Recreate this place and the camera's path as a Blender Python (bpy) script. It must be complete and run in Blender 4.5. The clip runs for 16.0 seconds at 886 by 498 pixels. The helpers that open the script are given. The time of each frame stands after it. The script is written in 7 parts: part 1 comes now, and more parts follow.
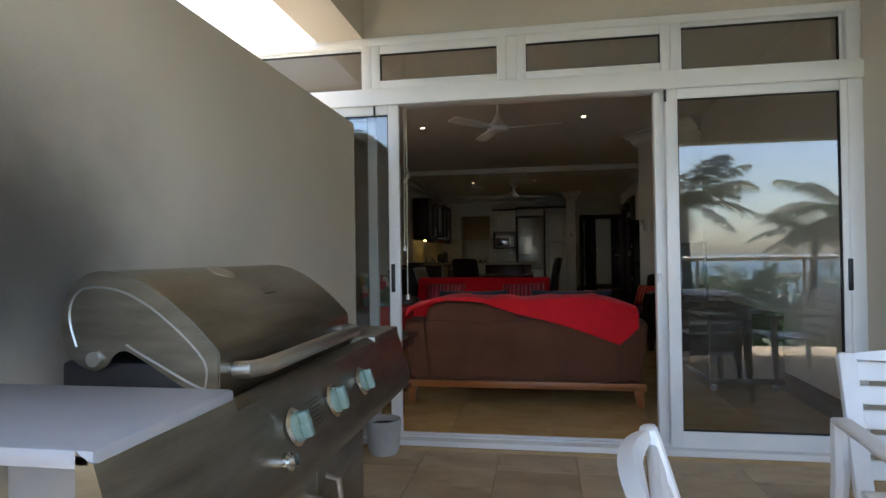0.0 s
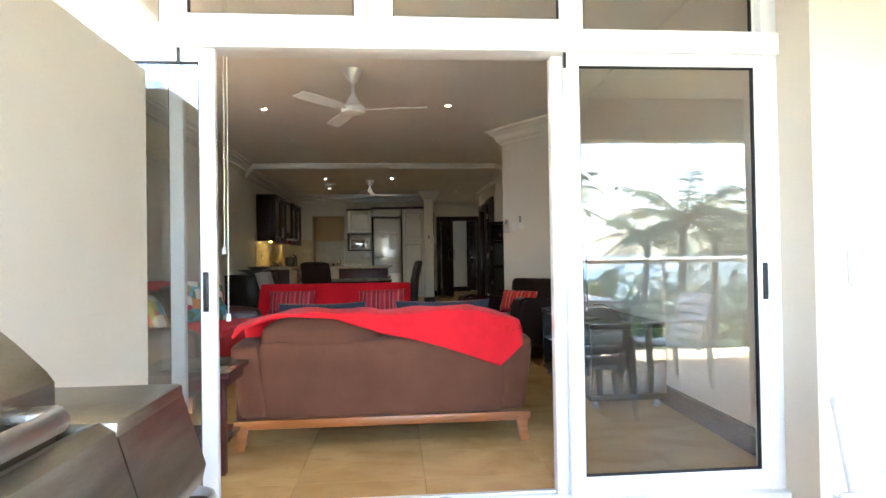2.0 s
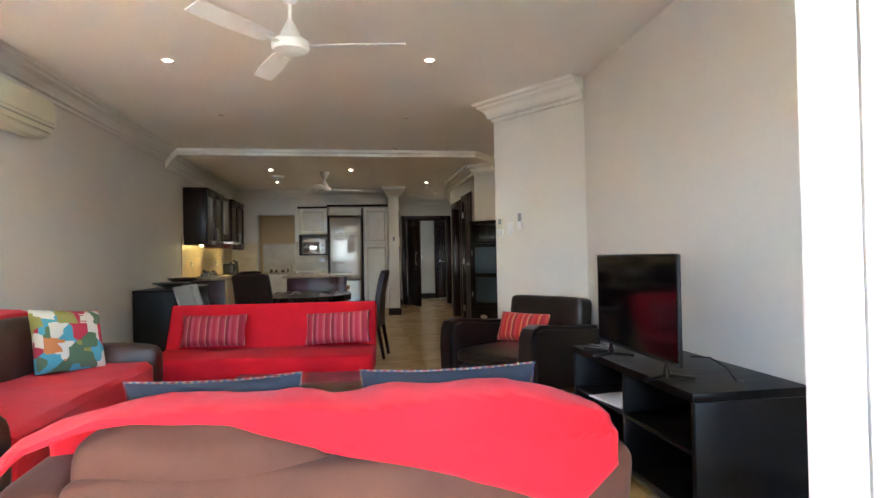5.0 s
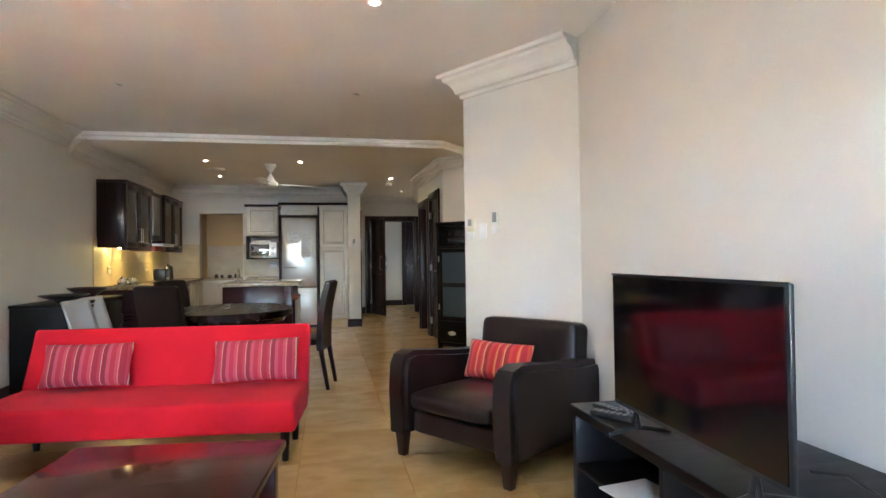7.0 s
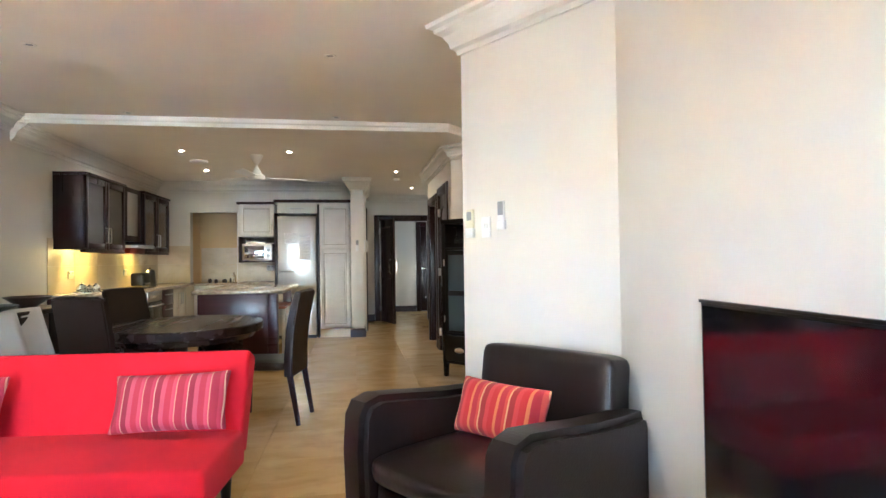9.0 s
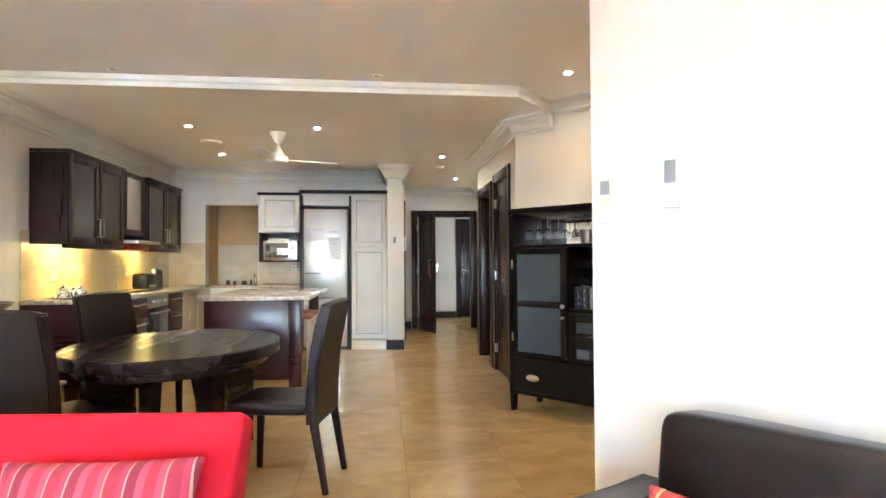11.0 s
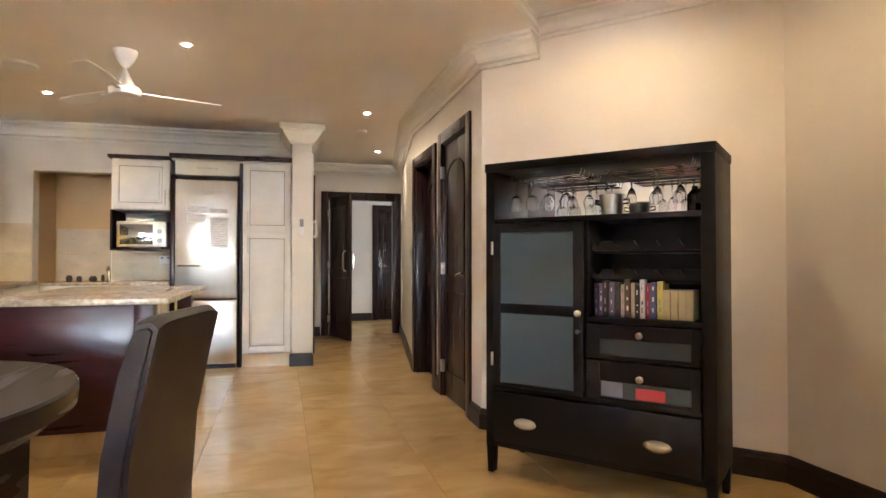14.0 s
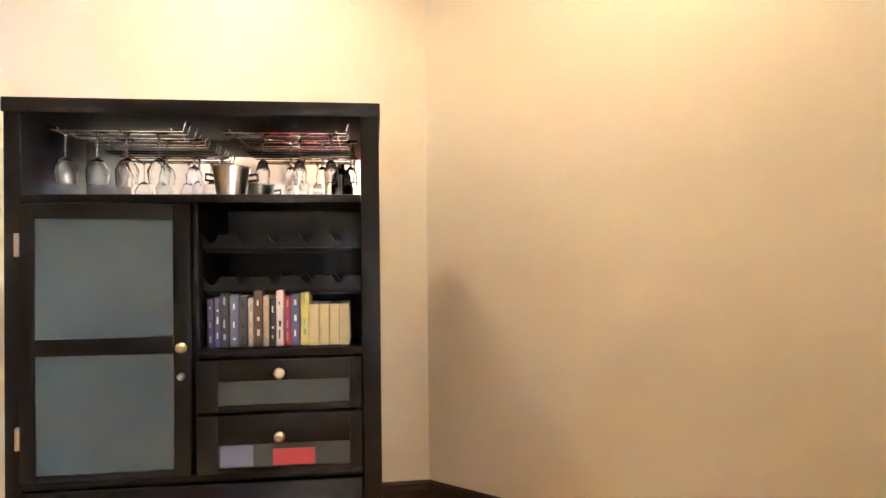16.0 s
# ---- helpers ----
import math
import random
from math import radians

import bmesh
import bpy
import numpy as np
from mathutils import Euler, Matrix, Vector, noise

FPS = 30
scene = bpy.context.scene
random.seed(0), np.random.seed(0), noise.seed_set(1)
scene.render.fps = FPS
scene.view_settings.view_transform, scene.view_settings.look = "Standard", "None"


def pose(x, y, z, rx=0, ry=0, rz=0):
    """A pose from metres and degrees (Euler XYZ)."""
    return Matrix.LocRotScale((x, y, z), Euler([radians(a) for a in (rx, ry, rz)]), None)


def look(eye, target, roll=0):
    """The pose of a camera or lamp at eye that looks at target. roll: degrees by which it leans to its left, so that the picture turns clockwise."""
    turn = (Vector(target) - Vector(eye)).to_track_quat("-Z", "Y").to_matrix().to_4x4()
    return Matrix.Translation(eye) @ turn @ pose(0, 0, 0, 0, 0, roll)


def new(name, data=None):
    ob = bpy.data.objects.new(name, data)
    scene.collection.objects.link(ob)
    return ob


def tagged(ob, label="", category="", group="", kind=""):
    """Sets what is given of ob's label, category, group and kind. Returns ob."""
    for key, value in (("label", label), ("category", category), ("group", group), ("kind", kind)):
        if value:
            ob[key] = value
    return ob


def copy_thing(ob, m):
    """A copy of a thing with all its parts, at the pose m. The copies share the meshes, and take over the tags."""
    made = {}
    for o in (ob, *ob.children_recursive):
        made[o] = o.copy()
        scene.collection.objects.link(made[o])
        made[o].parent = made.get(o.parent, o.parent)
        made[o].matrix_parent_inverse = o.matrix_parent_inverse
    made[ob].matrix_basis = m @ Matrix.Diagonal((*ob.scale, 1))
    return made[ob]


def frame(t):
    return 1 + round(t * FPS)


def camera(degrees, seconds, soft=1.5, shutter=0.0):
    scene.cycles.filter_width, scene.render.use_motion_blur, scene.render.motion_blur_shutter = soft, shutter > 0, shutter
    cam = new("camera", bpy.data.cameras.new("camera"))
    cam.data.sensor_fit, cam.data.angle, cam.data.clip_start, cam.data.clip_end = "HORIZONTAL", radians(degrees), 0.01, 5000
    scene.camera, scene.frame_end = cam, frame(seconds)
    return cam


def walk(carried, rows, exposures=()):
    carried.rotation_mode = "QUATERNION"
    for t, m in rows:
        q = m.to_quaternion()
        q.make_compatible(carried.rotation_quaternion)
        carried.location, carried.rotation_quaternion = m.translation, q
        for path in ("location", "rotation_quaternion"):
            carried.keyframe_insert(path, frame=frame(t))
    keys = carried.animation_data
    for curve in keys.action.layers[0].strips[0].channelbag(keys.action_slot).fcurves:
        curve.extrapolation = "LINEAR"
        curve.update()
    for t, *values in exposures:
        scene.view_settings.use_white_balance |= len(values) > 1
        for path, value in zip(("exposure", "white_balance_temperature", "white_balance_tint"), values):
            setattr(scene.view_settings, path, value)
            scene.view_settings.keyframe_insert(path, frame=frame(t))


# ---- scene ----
cam = camera(74.1, 16.0)
PATH = [
    (0, (1.738, -3.296, 1.038), (1.407, -1.323, 1.064), -0.8),
    (0.5, (1.734, -3.182, 1.036), (1.642, -1.184, 1.062), -0.9),
    (1, (1.714, -2.999, 1.038), (1.753, -1.0, 1.063), -1.0),
    (1.5, (1.696, -2.765, 1.026), (1.807, -0.768, 1.051), -1.0),
    (2, (1.666, -2.482, 1.046), (1.828, -0.489, 1.073), -0.9),
    (2.5, (1.657, -2.216, 1.035), (1.862, -0.227, 1.063), -0.8),
    (3, (1.654, -1.94, 1.057), (1.884, 0.046, 1.085), -0.91),
    (3.5, (1.651, -1.684, 1.076), (1.897, 0.301, 1.103), -0.9),
    (4, (1.628, -1.393, 1.113), (1.889, 0.59, 1.134), -1.12),
    (6.3, (1.801, -0.032, 1.163), (2.15, 1.937, 1.197), -0.9),
    (6.5, (1.842, 0.069, 1.188), (2.198, 2.037, 1.214), -0.9),
    (7, (1.965, 0.348, 1.196), (2.352, 2.31, 1.226), -0.8),
    (7.5, (2.099, 0.594, 1.22), (2.51, 2.551, 1.251), -0.9),
    (8, (2.237, 0.846, 1.218), (2.65, 2.802, 1.251), -0.9),
    (8.5, (2.317, 1.081, 1.209), (2.68, 3.047, 1.245), -0.9),
    (9, (2.378, 1.374, 1.208), (2.678, 3.351, 1.246), -0.8),
    (9.5, (2.422, 1.735, 1.198), (2.676, 3.719, 1.238), -0.7),
    (10, (2.425, 2.064, 1.207), (2.63, 4.053, 1.247), -0.6),
    (10.2, (2.401, 2.199, 1.206), (2.6, 4.189, 1.249), -0.7),
    (12.3, (2.118, 3.549, 1.181), (2.343, 5.536, 1.226), 0.4),
    (12.5, (2.147, 3.663, 1.173), (2.368, 5.65, 1.21), 0.2),
    (13, (2.182, 3.941, 1.151), (2.42, 5.927, 1.184), 0.0),
    (13.5, (2.197, 4.239, 1.124), (2.501, 6.215, 1.162), 0.1),
    (14, (2.235, 4.489, 1.119), (2.763, 6.418, 1.156), -0.0),
    (14.5, (2.301, 4.773, 1.131), (3.081, 6.614, 1.167), -0.2),
    (15, (2.354, 5.001, 1.128), (3.423, 6.691, 1.16), -0.4),
    (15.5, (2.403, 5.165, 1.127), (3.815, 6.581, 1.163), -0.6),
    (16, (2.567, 5.362, 1.14), (4.221, 6.487, 1.157), -0.6),
]

# ---- world and daylight ----
EXPOSURES = [(0, 2.4, 6200, 11), (0.5, 3.1, 6200, 11), (1.0, 3.8, 6200, 11), (1.5, 4.35, 6200, 11), (2.0, 4.7, 6200, 11), (4.0, 5.3, 5850, 10), (6.5, 5.9, 5600, 11), (8, 6.35, 5450, 10), (10, 6.85, 5450, 10), (12.5, 7.35, 5650, 15), (13.5, 7.2, 6050, 18), (14.5, 6.85, 6050, 19), (15.2, 7.1, 6200, 19), (16, 7.75, 6150, 17)]
walk(cam, [(t, look(eye, target, roll)) for t, eye, target, roll in PATH], EXPOSURES)
world = bpy.data.worlds.new("world")
scene.world = world
world.use_nodes = True
wn = world.node_tree.nodes
sky = wn.new("ShaderNodeTexSky")
sky.sky_type, sky.sun_disc = "NISHITA", False
sky.sun_elevation, sky.sun_rotation = radians(75), radians(162)
sky.air_density, sky.dust_density = 1.0, 1.5
wn["Background"].inputs["Strength"].default_value = 0.15
world.node_tree.links.new(sky.outputs[0], wn["Background"].inputs["Color"])
sun = new("sun", bpy.data.lights.new("sun", "SUN"))
sun.data.energy, sun.data.angle, sun.data.color = 3.6, radians(0.5), (1.0, 0.95, 0.86)
sun.matrix_world = look((0.83, -2.55, 10.0), (0, 0, 0))


# area lamp added at the lobby's right wall, for an unseen window's daylight
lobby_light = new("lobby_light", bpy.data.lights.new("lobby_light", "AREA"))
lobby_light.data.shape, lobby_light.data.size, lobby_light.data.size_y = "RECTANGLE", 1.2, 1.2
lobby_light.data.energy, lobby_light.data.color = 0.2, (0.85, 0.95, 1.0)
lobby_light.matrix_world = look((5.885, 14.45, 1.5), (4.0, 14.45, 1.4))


def lamp(kind, name, place, target, energy, color, size=0.05, spot=110, blend=0.9):
    ob = new(name, bpy.data.lights.new(name, kind))
    ob.data.energy, ob.data.color = energy, color
    ob.data.shadow_soft_size = size
    if kind == "SPOT":
        ob.data.spot_size, ob.data.spot_blend = radians(spot), blend
    ob.matrix_world = look(place, target)
    return ob


# ---- materials ----
MATS = {}


def mat(name, color, rough=0.5, metal=0.0, var=0.12, scale=6.0, bump=0.05, bscale=80.0, spec=0.5, stretch=(1, 1, 1), rvar=0.08, coat=0.0, color2=None, sheen=0.0):
    if name in MATS:
        return MATS[name]
    m = bpy.data.materials.new(name)
    m.use_nodes = True
    MATS[name] = m
    n, l = m.node_tree.nodes, m.node_tree.links
    b = n["Principled BSDF"]
    b.inputs["Metallic"].default_value = metal
    b.inputs["Specular IOR Level"].default_value = spec
    b.inputs["Coat Weight"].default_value = coat
    b.inputs["Sheen Weight"].default_value = sheen
    tc, mp = n.new("ShaderNodeTexCoord"), n.new("ShaderNodeMapping")
    mp.inputs["Scale"].default_value = stretch
    l.new(tc.outputs["Object"], mp.inputs["Vector"])
    big, fine = n.new("ShaderNodeTexNoise"), n.new("ShaderNodeTexNoise")
    big.inputs["Scale"].default_value, big.inputs["Detail"].default_value = scale, 6
    fine.inputs["Scale"].default_value, fine.inputs["Detail"].default_value = bscale, 4
    l.new(mp.outputs[0], big.inputs["Vector"]), l.new(mp.outputs[0], fine.inputs["Vector"])
    ramp = n.new("ShaderNodeValToRGB")
    c2 = color2 or tuple(c * (1 - 2 * var) for c in color)
    ramp.color_ramp.elements[0].position, ramp.color_ramp.elements[1].position = 0.3, 0.7
    ramp.color_ramp.elements[0].color, ramp.color_ramp.elements[1].color = (*c2, 1), (*color, 1)
    l.new(big.outputs["Fac"], ramp.inputs["Fac"])
    mix = n.new("ShaderNodeMixRGB")
    mix.blend_type, mix.inputs["Fac"].default_value = "MULTIPLY", min(1.0, var * 2.2)
    gray = n.new("ShaderNodeMapRange")
    gray.inputs["To Min"].default_value, gray.inputs["To Max"].default_value = 0.7, 1.15
    l.new(fine.outputs["Fac"], gray.inputs["Value"])
    l.new(ramp.outputs["Color"], mix.inputs["Color1"]), l.new(gray.outputs[0], mix.inputs["Color2"])
    l.new(mix.outputs["Color"], b.inputs["Base Color"])
    rr = n.new("ShaderNodeMapRange")
    rr.inputs["To Min"].default_value, rr.inputs["To Max"].default_value = max(0.02, rough - rvar), min(1.0, rough + rvar)
    l.new(big.outputs["Fac"], rr.inputs["Value"]), l.new(rr.outputs[0], b.inputs["Roughness"])
    if bump:
        bp = n.new("ShaderNodeBump")
        bp.inputs["Strength"].default_value, bp.inputs["Distance"].default_value = bump * 4, 0.002
        l.new(fine.outputs["Fac"], bp.inputs["Height"]), l.new(bp.outputs[0], b.inputs["Normal"])
    return m


def glass(name, rough=0.0, color=(1, 1, 1), ior=1.45):
    m = bpy.data.materials.new(name)
    m.use_nodes = True
    b = m.node_tree.nodes["Principled BSDF"]
    b.inputs["Base Color"].default_value = (*color, 1)
    b.inputs["Roughness"].default_value, b.inputs["IOR"].default_value = rough, ior
    b.inputs["Transmission Weight"].default_value = 1.0
    return m


def glow(name, color, strength):
    m = bpy.data.materials.new(name)
    m.use_nodes = True
    b = m.node_tree.nodes["Principled BSDF"]
    b.inputs["Emission Color"].default_value = (*color, 1)
    b.inputs["Emission Strength"].default_value = strength
    return m


def stone(name, c1, c2, c3, rough, scale, random_shift=0.15):
    """Travertine: cloudy cream with veins and pits, each tile a little different."""
    m = bpy.data.materials.new(name)
    m.use_nodes = True
    n, l = m.node_tree.nodes, m.node_tree.links
    b = n["Principled BSDF"]
    tc, info = n.new("ShaderNodeTexCoord"), n.new("ShaderNodeObjectInfo")
    add = n.new("ShaderNodeVectorMath")
    add.operation = "MULTIPLY_ADD"
    add.inputs[1].default_value = (1, 1.6, 1)
    off = n.new("ShaderNodeCombineXYZ")
    mul = n.new("ShaderNodeMath")
    mul.operation, mul.inputs[1].default_value = "MULTIPLY", 37.0
    l.new(info.outputs["Random"], mul.inputs[0])
    for i in range(3):
        l.new(mul.outputs[0], off.inputs[i])
    l.new(tc.outputs["Object"], add.inputs[0]), l.new(off.outputs[0], add.inputs[2])
    cloud, vein, pit = (n.new("ShaderNodeTexNoise") for _ in range(3))
    for node, s, d in ((cloud, scale, 8), (vein, scale * 3.2, 10), (pit, 55, 3)):
        node.inputs["Scale"].default_value, node.inputs["Detail"].default_value = s, d
        l.new(add.outputs[0], node.inputs["Vector"])
    cloud.inputs["Distortion"].default_value = 0.8
    r1 = n.new("ShaderNodeValToRGB")
    r1.color_ramp.elements[0].position, r1.color_ramp.elements[1].position = 0.32, 0.66
    r1.color_ramp.elements[0].color, r1.color_ramp.elements[1].color = (*c2, 1), (*c1, 1)
    l.new(cloud.outputs["Fac"], r1.inputs["Fac"])
    r2 = n.new("ShaderNodeMapRange")
    r2.inputs["From Min"].default_value, r2.inputs["From Max"].default_value = 0.55, 0.72
    l.new(vein.outputs["Fac"], r2.inputs["Value"])
    mx = n.new("ShaderNodeMixRGB")
    mx.inputs["Color2"].default_value = (*c3, 1)
    fac = n.new("ShaderNodeMath")
    fac.operation, fac.inputs[1].default_value = "MULTIPLY", 0.32
    l.new(r2.outputs[0], fac.inputs[0]), l.new(fac.outputs[0], mx.inputs["Fac"]), l.new(r1.outputs[0], mx.inputs["Color1"])
    val = n.new("ShaderNodeHueSaturation")
    vr = n.new("ShaderNodeMapRange")
    vr.inputs["To Min"].default_value, vr.inputs["To Max"].default_value = 1 - random_shift, 1 + random_shift * 0.6
    l.new(info.outputs["Random"], vr.inputs["Value"]), l.new(vr.outputs[0], val.inputs["Value"])
    l.new(mx.outputs[0], val.inputs["Color"]), l.new(val.outputs[0], b.inputs["Base Color"])
    rg = n.new("ShaderNodeMapRange")
    rg.inputs["To Min"].default_value, rg.inputs["To Max"].default_value = rough - 0.05, rough + 0.07
    l.new(cloud.outputs["Fac"], rg.inputs["Value"]), l.new(rg.outputs[0], b.inputs["Roughness"])
    bp = n.new("ShaderNodeBump")
    bp.inputs["Strength"].default_value, bp.inputs["Distance"].default_value = 0.15, 0.002
    l.new(pit.outputs["Fac"], bp.inputs["Height"]), l.new(bp.outputs[0], b.inputs["Normal"])
    return m


def wood(name, dark, light, rough=0.3, axis="x", coat=0.2, spec=0.45):
    """Stained timber with grain that runs along one axis."""
    s = {"x": (0.6, 9, 9), "y": (9, 0.6, 9), "z": (9, 9, 0.6)}[axis]
    return mat(name, light, rough, 0, 0.1, 3.0, 0.04, 24.0, spec, s, 0.1, coat, dark)


def striped(name, colours, width):
    """Woven stripes across the cushion's x."""
    m = bpy.data.materials.new(name)
    m.use_nodes = True
    n, l = m.node_tree.nodes, m.node_tree.links
    b = n["Principled BSDF"]
    b.inputs["Roughness"].default_value, b.inputs["Sheen Weight"].default_value = 0.85, 0.05
    tc, sep = n.new("ShaderNodeTexCoord"), n.new("ShaderNodeSeparateXYZ")
    l.new(tc.outputs["Object"], sep.inputs[0])
    div, fr = n.new("ShaderNodeMath"), n.new("ShaderNodeMath")
    div.operation, div.inputs[1].default_value = "DIVIDE", width
    fr.operation = "FRACT"
    l.new(sep.outputs["X"], div.inputs[0]), l.new(div.outputs[0], fr.inputs[0])
    r = n.new("ShaderNodeValToRGB")
    r.color_ramp.interpolation = "CONSTANT"
    e = r.color_ramp.elements
    while len(e) < len(colours):
        e.new(0.5)
    for i, (p, c) in enumerate(colours):
        e[i].position, e[i].color = p, (*c, 1)
    l.new(fr.outputs[0], r.inputs["Fac"]), l.new(r.outputs[0], b.inputs["Base Color"])
    w = n.new("ShaderNodeTexNoise")
    w.inputs["Scale"].default_value = 400
    bp = n.new("ShaderNodeBump")
    bp.inputs["Strength"].default_value, bp.inputs["Distance"].default_value = 0.3, 0.001
    l.new(tc.outputs["Object"], w.inputs["Vector"]), l.new(w.outputs["Fac"], bp.inputs["Height"]), l.new(bp.outputs[0], b.inputs["Normal"])
    return m


WALL = mat("cream_paint", (0.76, 0.72, 0.65), 0.55, 0, 0.03, 1.6, 0.04, 120)
CEIL = mat("ceiling_paint", (0.88, 0.835, 0.77), 0.7, 0, 0.03, 1.2, 0.02, 120)
# tan for the niche walls; the niche's warm light is put into this colour
NICHE = mat("warm_lit_tan_paint", (0.66, 0.44, 0.20), 0.55, 0, 0.04, 1.6, 0.04, 120)
TRIM = mat("white_plaster", (0.80, 0.77, 0.71), 0.5, 0, 0.03, 3, 0.02, 90)
FACADE = mat("beige_render", (0.625, 0.567, 0.472), 0.75, 0, 0.06, 1.3, 0.12, 160)
# FACADE again, with a soft uneven dark patch beside the barbecue's lid
DARK_PATCHED = mat("dark_patched_render", (0.625, 0.567, 0.472), 0.75, 0, 0.06, 1.3, 0.12, 160)
sn, sl = DARK_PATCHED.node_tree.nodes, DARK_PATCHED.node_tree.links
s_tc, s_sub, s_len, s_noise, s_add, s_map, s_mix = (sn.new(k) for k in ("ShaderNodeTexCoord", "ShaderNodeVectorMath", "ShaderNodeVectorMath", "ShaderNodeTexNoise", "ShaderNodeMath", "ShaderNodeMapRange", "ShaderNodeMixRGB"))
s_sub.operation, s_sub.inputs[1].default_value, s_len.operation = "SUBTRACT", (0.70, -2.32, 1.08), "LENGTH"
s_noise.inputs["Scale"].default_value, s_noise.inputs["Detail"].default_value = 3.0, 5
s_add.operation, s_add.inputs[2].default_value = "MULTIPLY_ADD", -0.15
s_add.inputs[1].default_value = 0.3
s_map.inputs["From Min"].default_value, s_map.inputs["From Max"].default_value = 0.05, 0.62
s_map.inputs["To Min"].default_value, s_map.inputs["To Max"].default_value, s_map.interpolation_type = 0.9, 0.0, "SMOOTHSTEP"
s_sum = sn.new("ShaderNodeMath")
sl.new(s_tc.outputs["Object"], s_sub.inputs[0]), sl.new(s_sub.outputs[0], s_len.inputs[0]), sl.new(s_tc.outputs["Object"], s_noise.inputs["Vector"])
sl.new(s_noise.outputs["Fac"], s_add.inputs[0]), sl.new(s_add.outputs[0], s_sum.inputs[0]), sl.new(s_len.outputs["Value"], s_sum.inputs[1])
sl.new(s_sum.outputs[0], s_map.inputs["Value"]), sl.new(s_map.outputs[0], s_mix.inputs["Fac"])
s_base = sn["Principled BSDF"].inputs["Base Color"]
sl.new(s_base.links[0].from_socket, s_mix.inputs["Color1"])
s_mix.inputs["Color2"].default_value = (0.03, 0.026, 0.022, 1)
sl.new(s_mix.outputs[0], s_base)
WHITE_RENDER = mat("white_render", (0.80, 0.78, 0.72), 0.7, 0, 0.04, 1.3, 0.1, 160)
ALU = mat("white_aluminium", (0.80, 0.80, 0.79), 0.32, 0, 0.03, 4, 0.01, 90)
RUBBER = mat("black_rubber", (0.012, 0.012, 0.013), 0.6, 0, 0.1, 20)
SKIRT = wood("dark_skirting", (0.018, 0.010, 0.008), (0.035, 0.02, 0.015), 0.42, "y", 0.0, 0.25)
DOORWOOD = wood("dark_mahogany", (0.014, 0.005, 0.005), (0.028, 0.010, 0.010), 0.3, "z", 0.03, 0.28)
BLACKWOOD = wood("black_stained_wood", (0.004, 0.003, 0.003), (0.007, 0.005, 0.005), 0.42, "x", 0.0, 0.22)
TABLEWOOD = mat("dark_brown_wood", (0.022, 0.011, 0.009), 0.27, 0, 0.06, 2.0, 0.0, 12, 0.35, (5, 0.5, 5), 0.03, 0.0, (0.016, 0.008, 0.007))
REDWOOD = wood("red_mahogany", (0.035, 0.008, 0.008), (0.075, 0.016, 0.014), 0.22, "x", 0.4)
ISLWOOD = wood("plum_wood", (0.03, 0.005, 0.008), (0.055, 0.010, 0.013), 0.3, "x", 0.05, 0.35)
HONEY = wood("honey_wood", (0.24, 0.075, 0.018), (0.38, 0.13, 0.03), 0.35, "x", 0.2)
BROWNFAB = mat("brown_suede", (0.145, 0.056, 0.031), 0.85, 0, 0.16, 3.5, 0.08, 260, 0.2, sheen=0.05)
BROWNLEA = mat("brown_leather", (0.06, 0.028, 0.02), 0.4, 0, 0.15, 4, 0.06, 140)
BLACKLEA = mat("black_leather", (0.018, 0.0098, 0.0082), 0.32, 0, 0.15, 4, 0.10, 110, 0.36)
REDFAB = mat("red_cloth", (0.62, 0.012, 0.025), 0.85, 0, 0.10, 4, 0.08, 330, 0.12, sheen=0.03)
REDTHROW = mat("red_fleece", (0.72, 0.018, 0.028), 0.95, 0, 0.08, 5, 0.14, 420, 0.1, sheen=0.1)
NAVY = mat("navy_cloth", (0.02, 0.024, 0.038), 0.85, 0, 0.12, 8, 0.08, 330)
STEEL = mat("brushed_steel", (0.56, 0.55, 0.53), 0.35, 1.0, 0.02, 2, 0.0, 60, stretch=(5, 5, 0.4), rvar=0.02)
BBQSTEEL = mat("weathered_steel", (0.36, 0.33, 0.27), 0.33, 1.0, 0.2, 5, 0.06, 60, stretch=(1, 1, 6))
CHROME = mat("chrome", (0.75, 0.75, 0.74), 0.1, 1.0, 0.03, 9, 0.0)
GREYMETAL = mat("grey_enamel", (0.36, 0.37, 0.40), 0.4, 0, 0.05, 8, 0.02)
BLACKMETAL = mat("black_enamel", (0.012, 0.012, 0.013), 0.45, 0, 0.15, 12, 0.03)
PLASTIC = mat("white_plastic", (0.80, 0.80, 0.79), 0.38, 0, 0.03, 8, 0.02, 200)
IVORY = mat("ivory_plastic", (0.72, 0.68, 0.52), 0.4, 0, 0.03, 8, 0.01)
GREYPLASTIC = mat("grey_plastic", (0.30, 0.31, 0.32), 0.45, 0, 0.05, 8, 0.01)
BLACKPLASTIC = mat("black_plastic", (0.012, 0.012, 0.012), 0.35, 0, 0.08, 8, 0.01)
SCREEN = mat("dark_screen", (0.006, 0.006, 0.007), 0.09, 0, 0.02, 2, 0.0, rvar=0.02)
KITWHITE = mat("antique_white_paint", (0.72, 0.70, 0.64), 0.45, 0, 0.05, 5, 0.02, 60)
GLAZE = mat("brown_glaze", (0.34, 0.28, 0.20), 0.5, 0, 0.1, 12, 0.0)
KITCREAM = mat("cream_laminate", (0.66, 0.58, 0.44), 0.4, 0, 0.08, 4, 0.02, 40, stretch=(8, 8, 0.6))
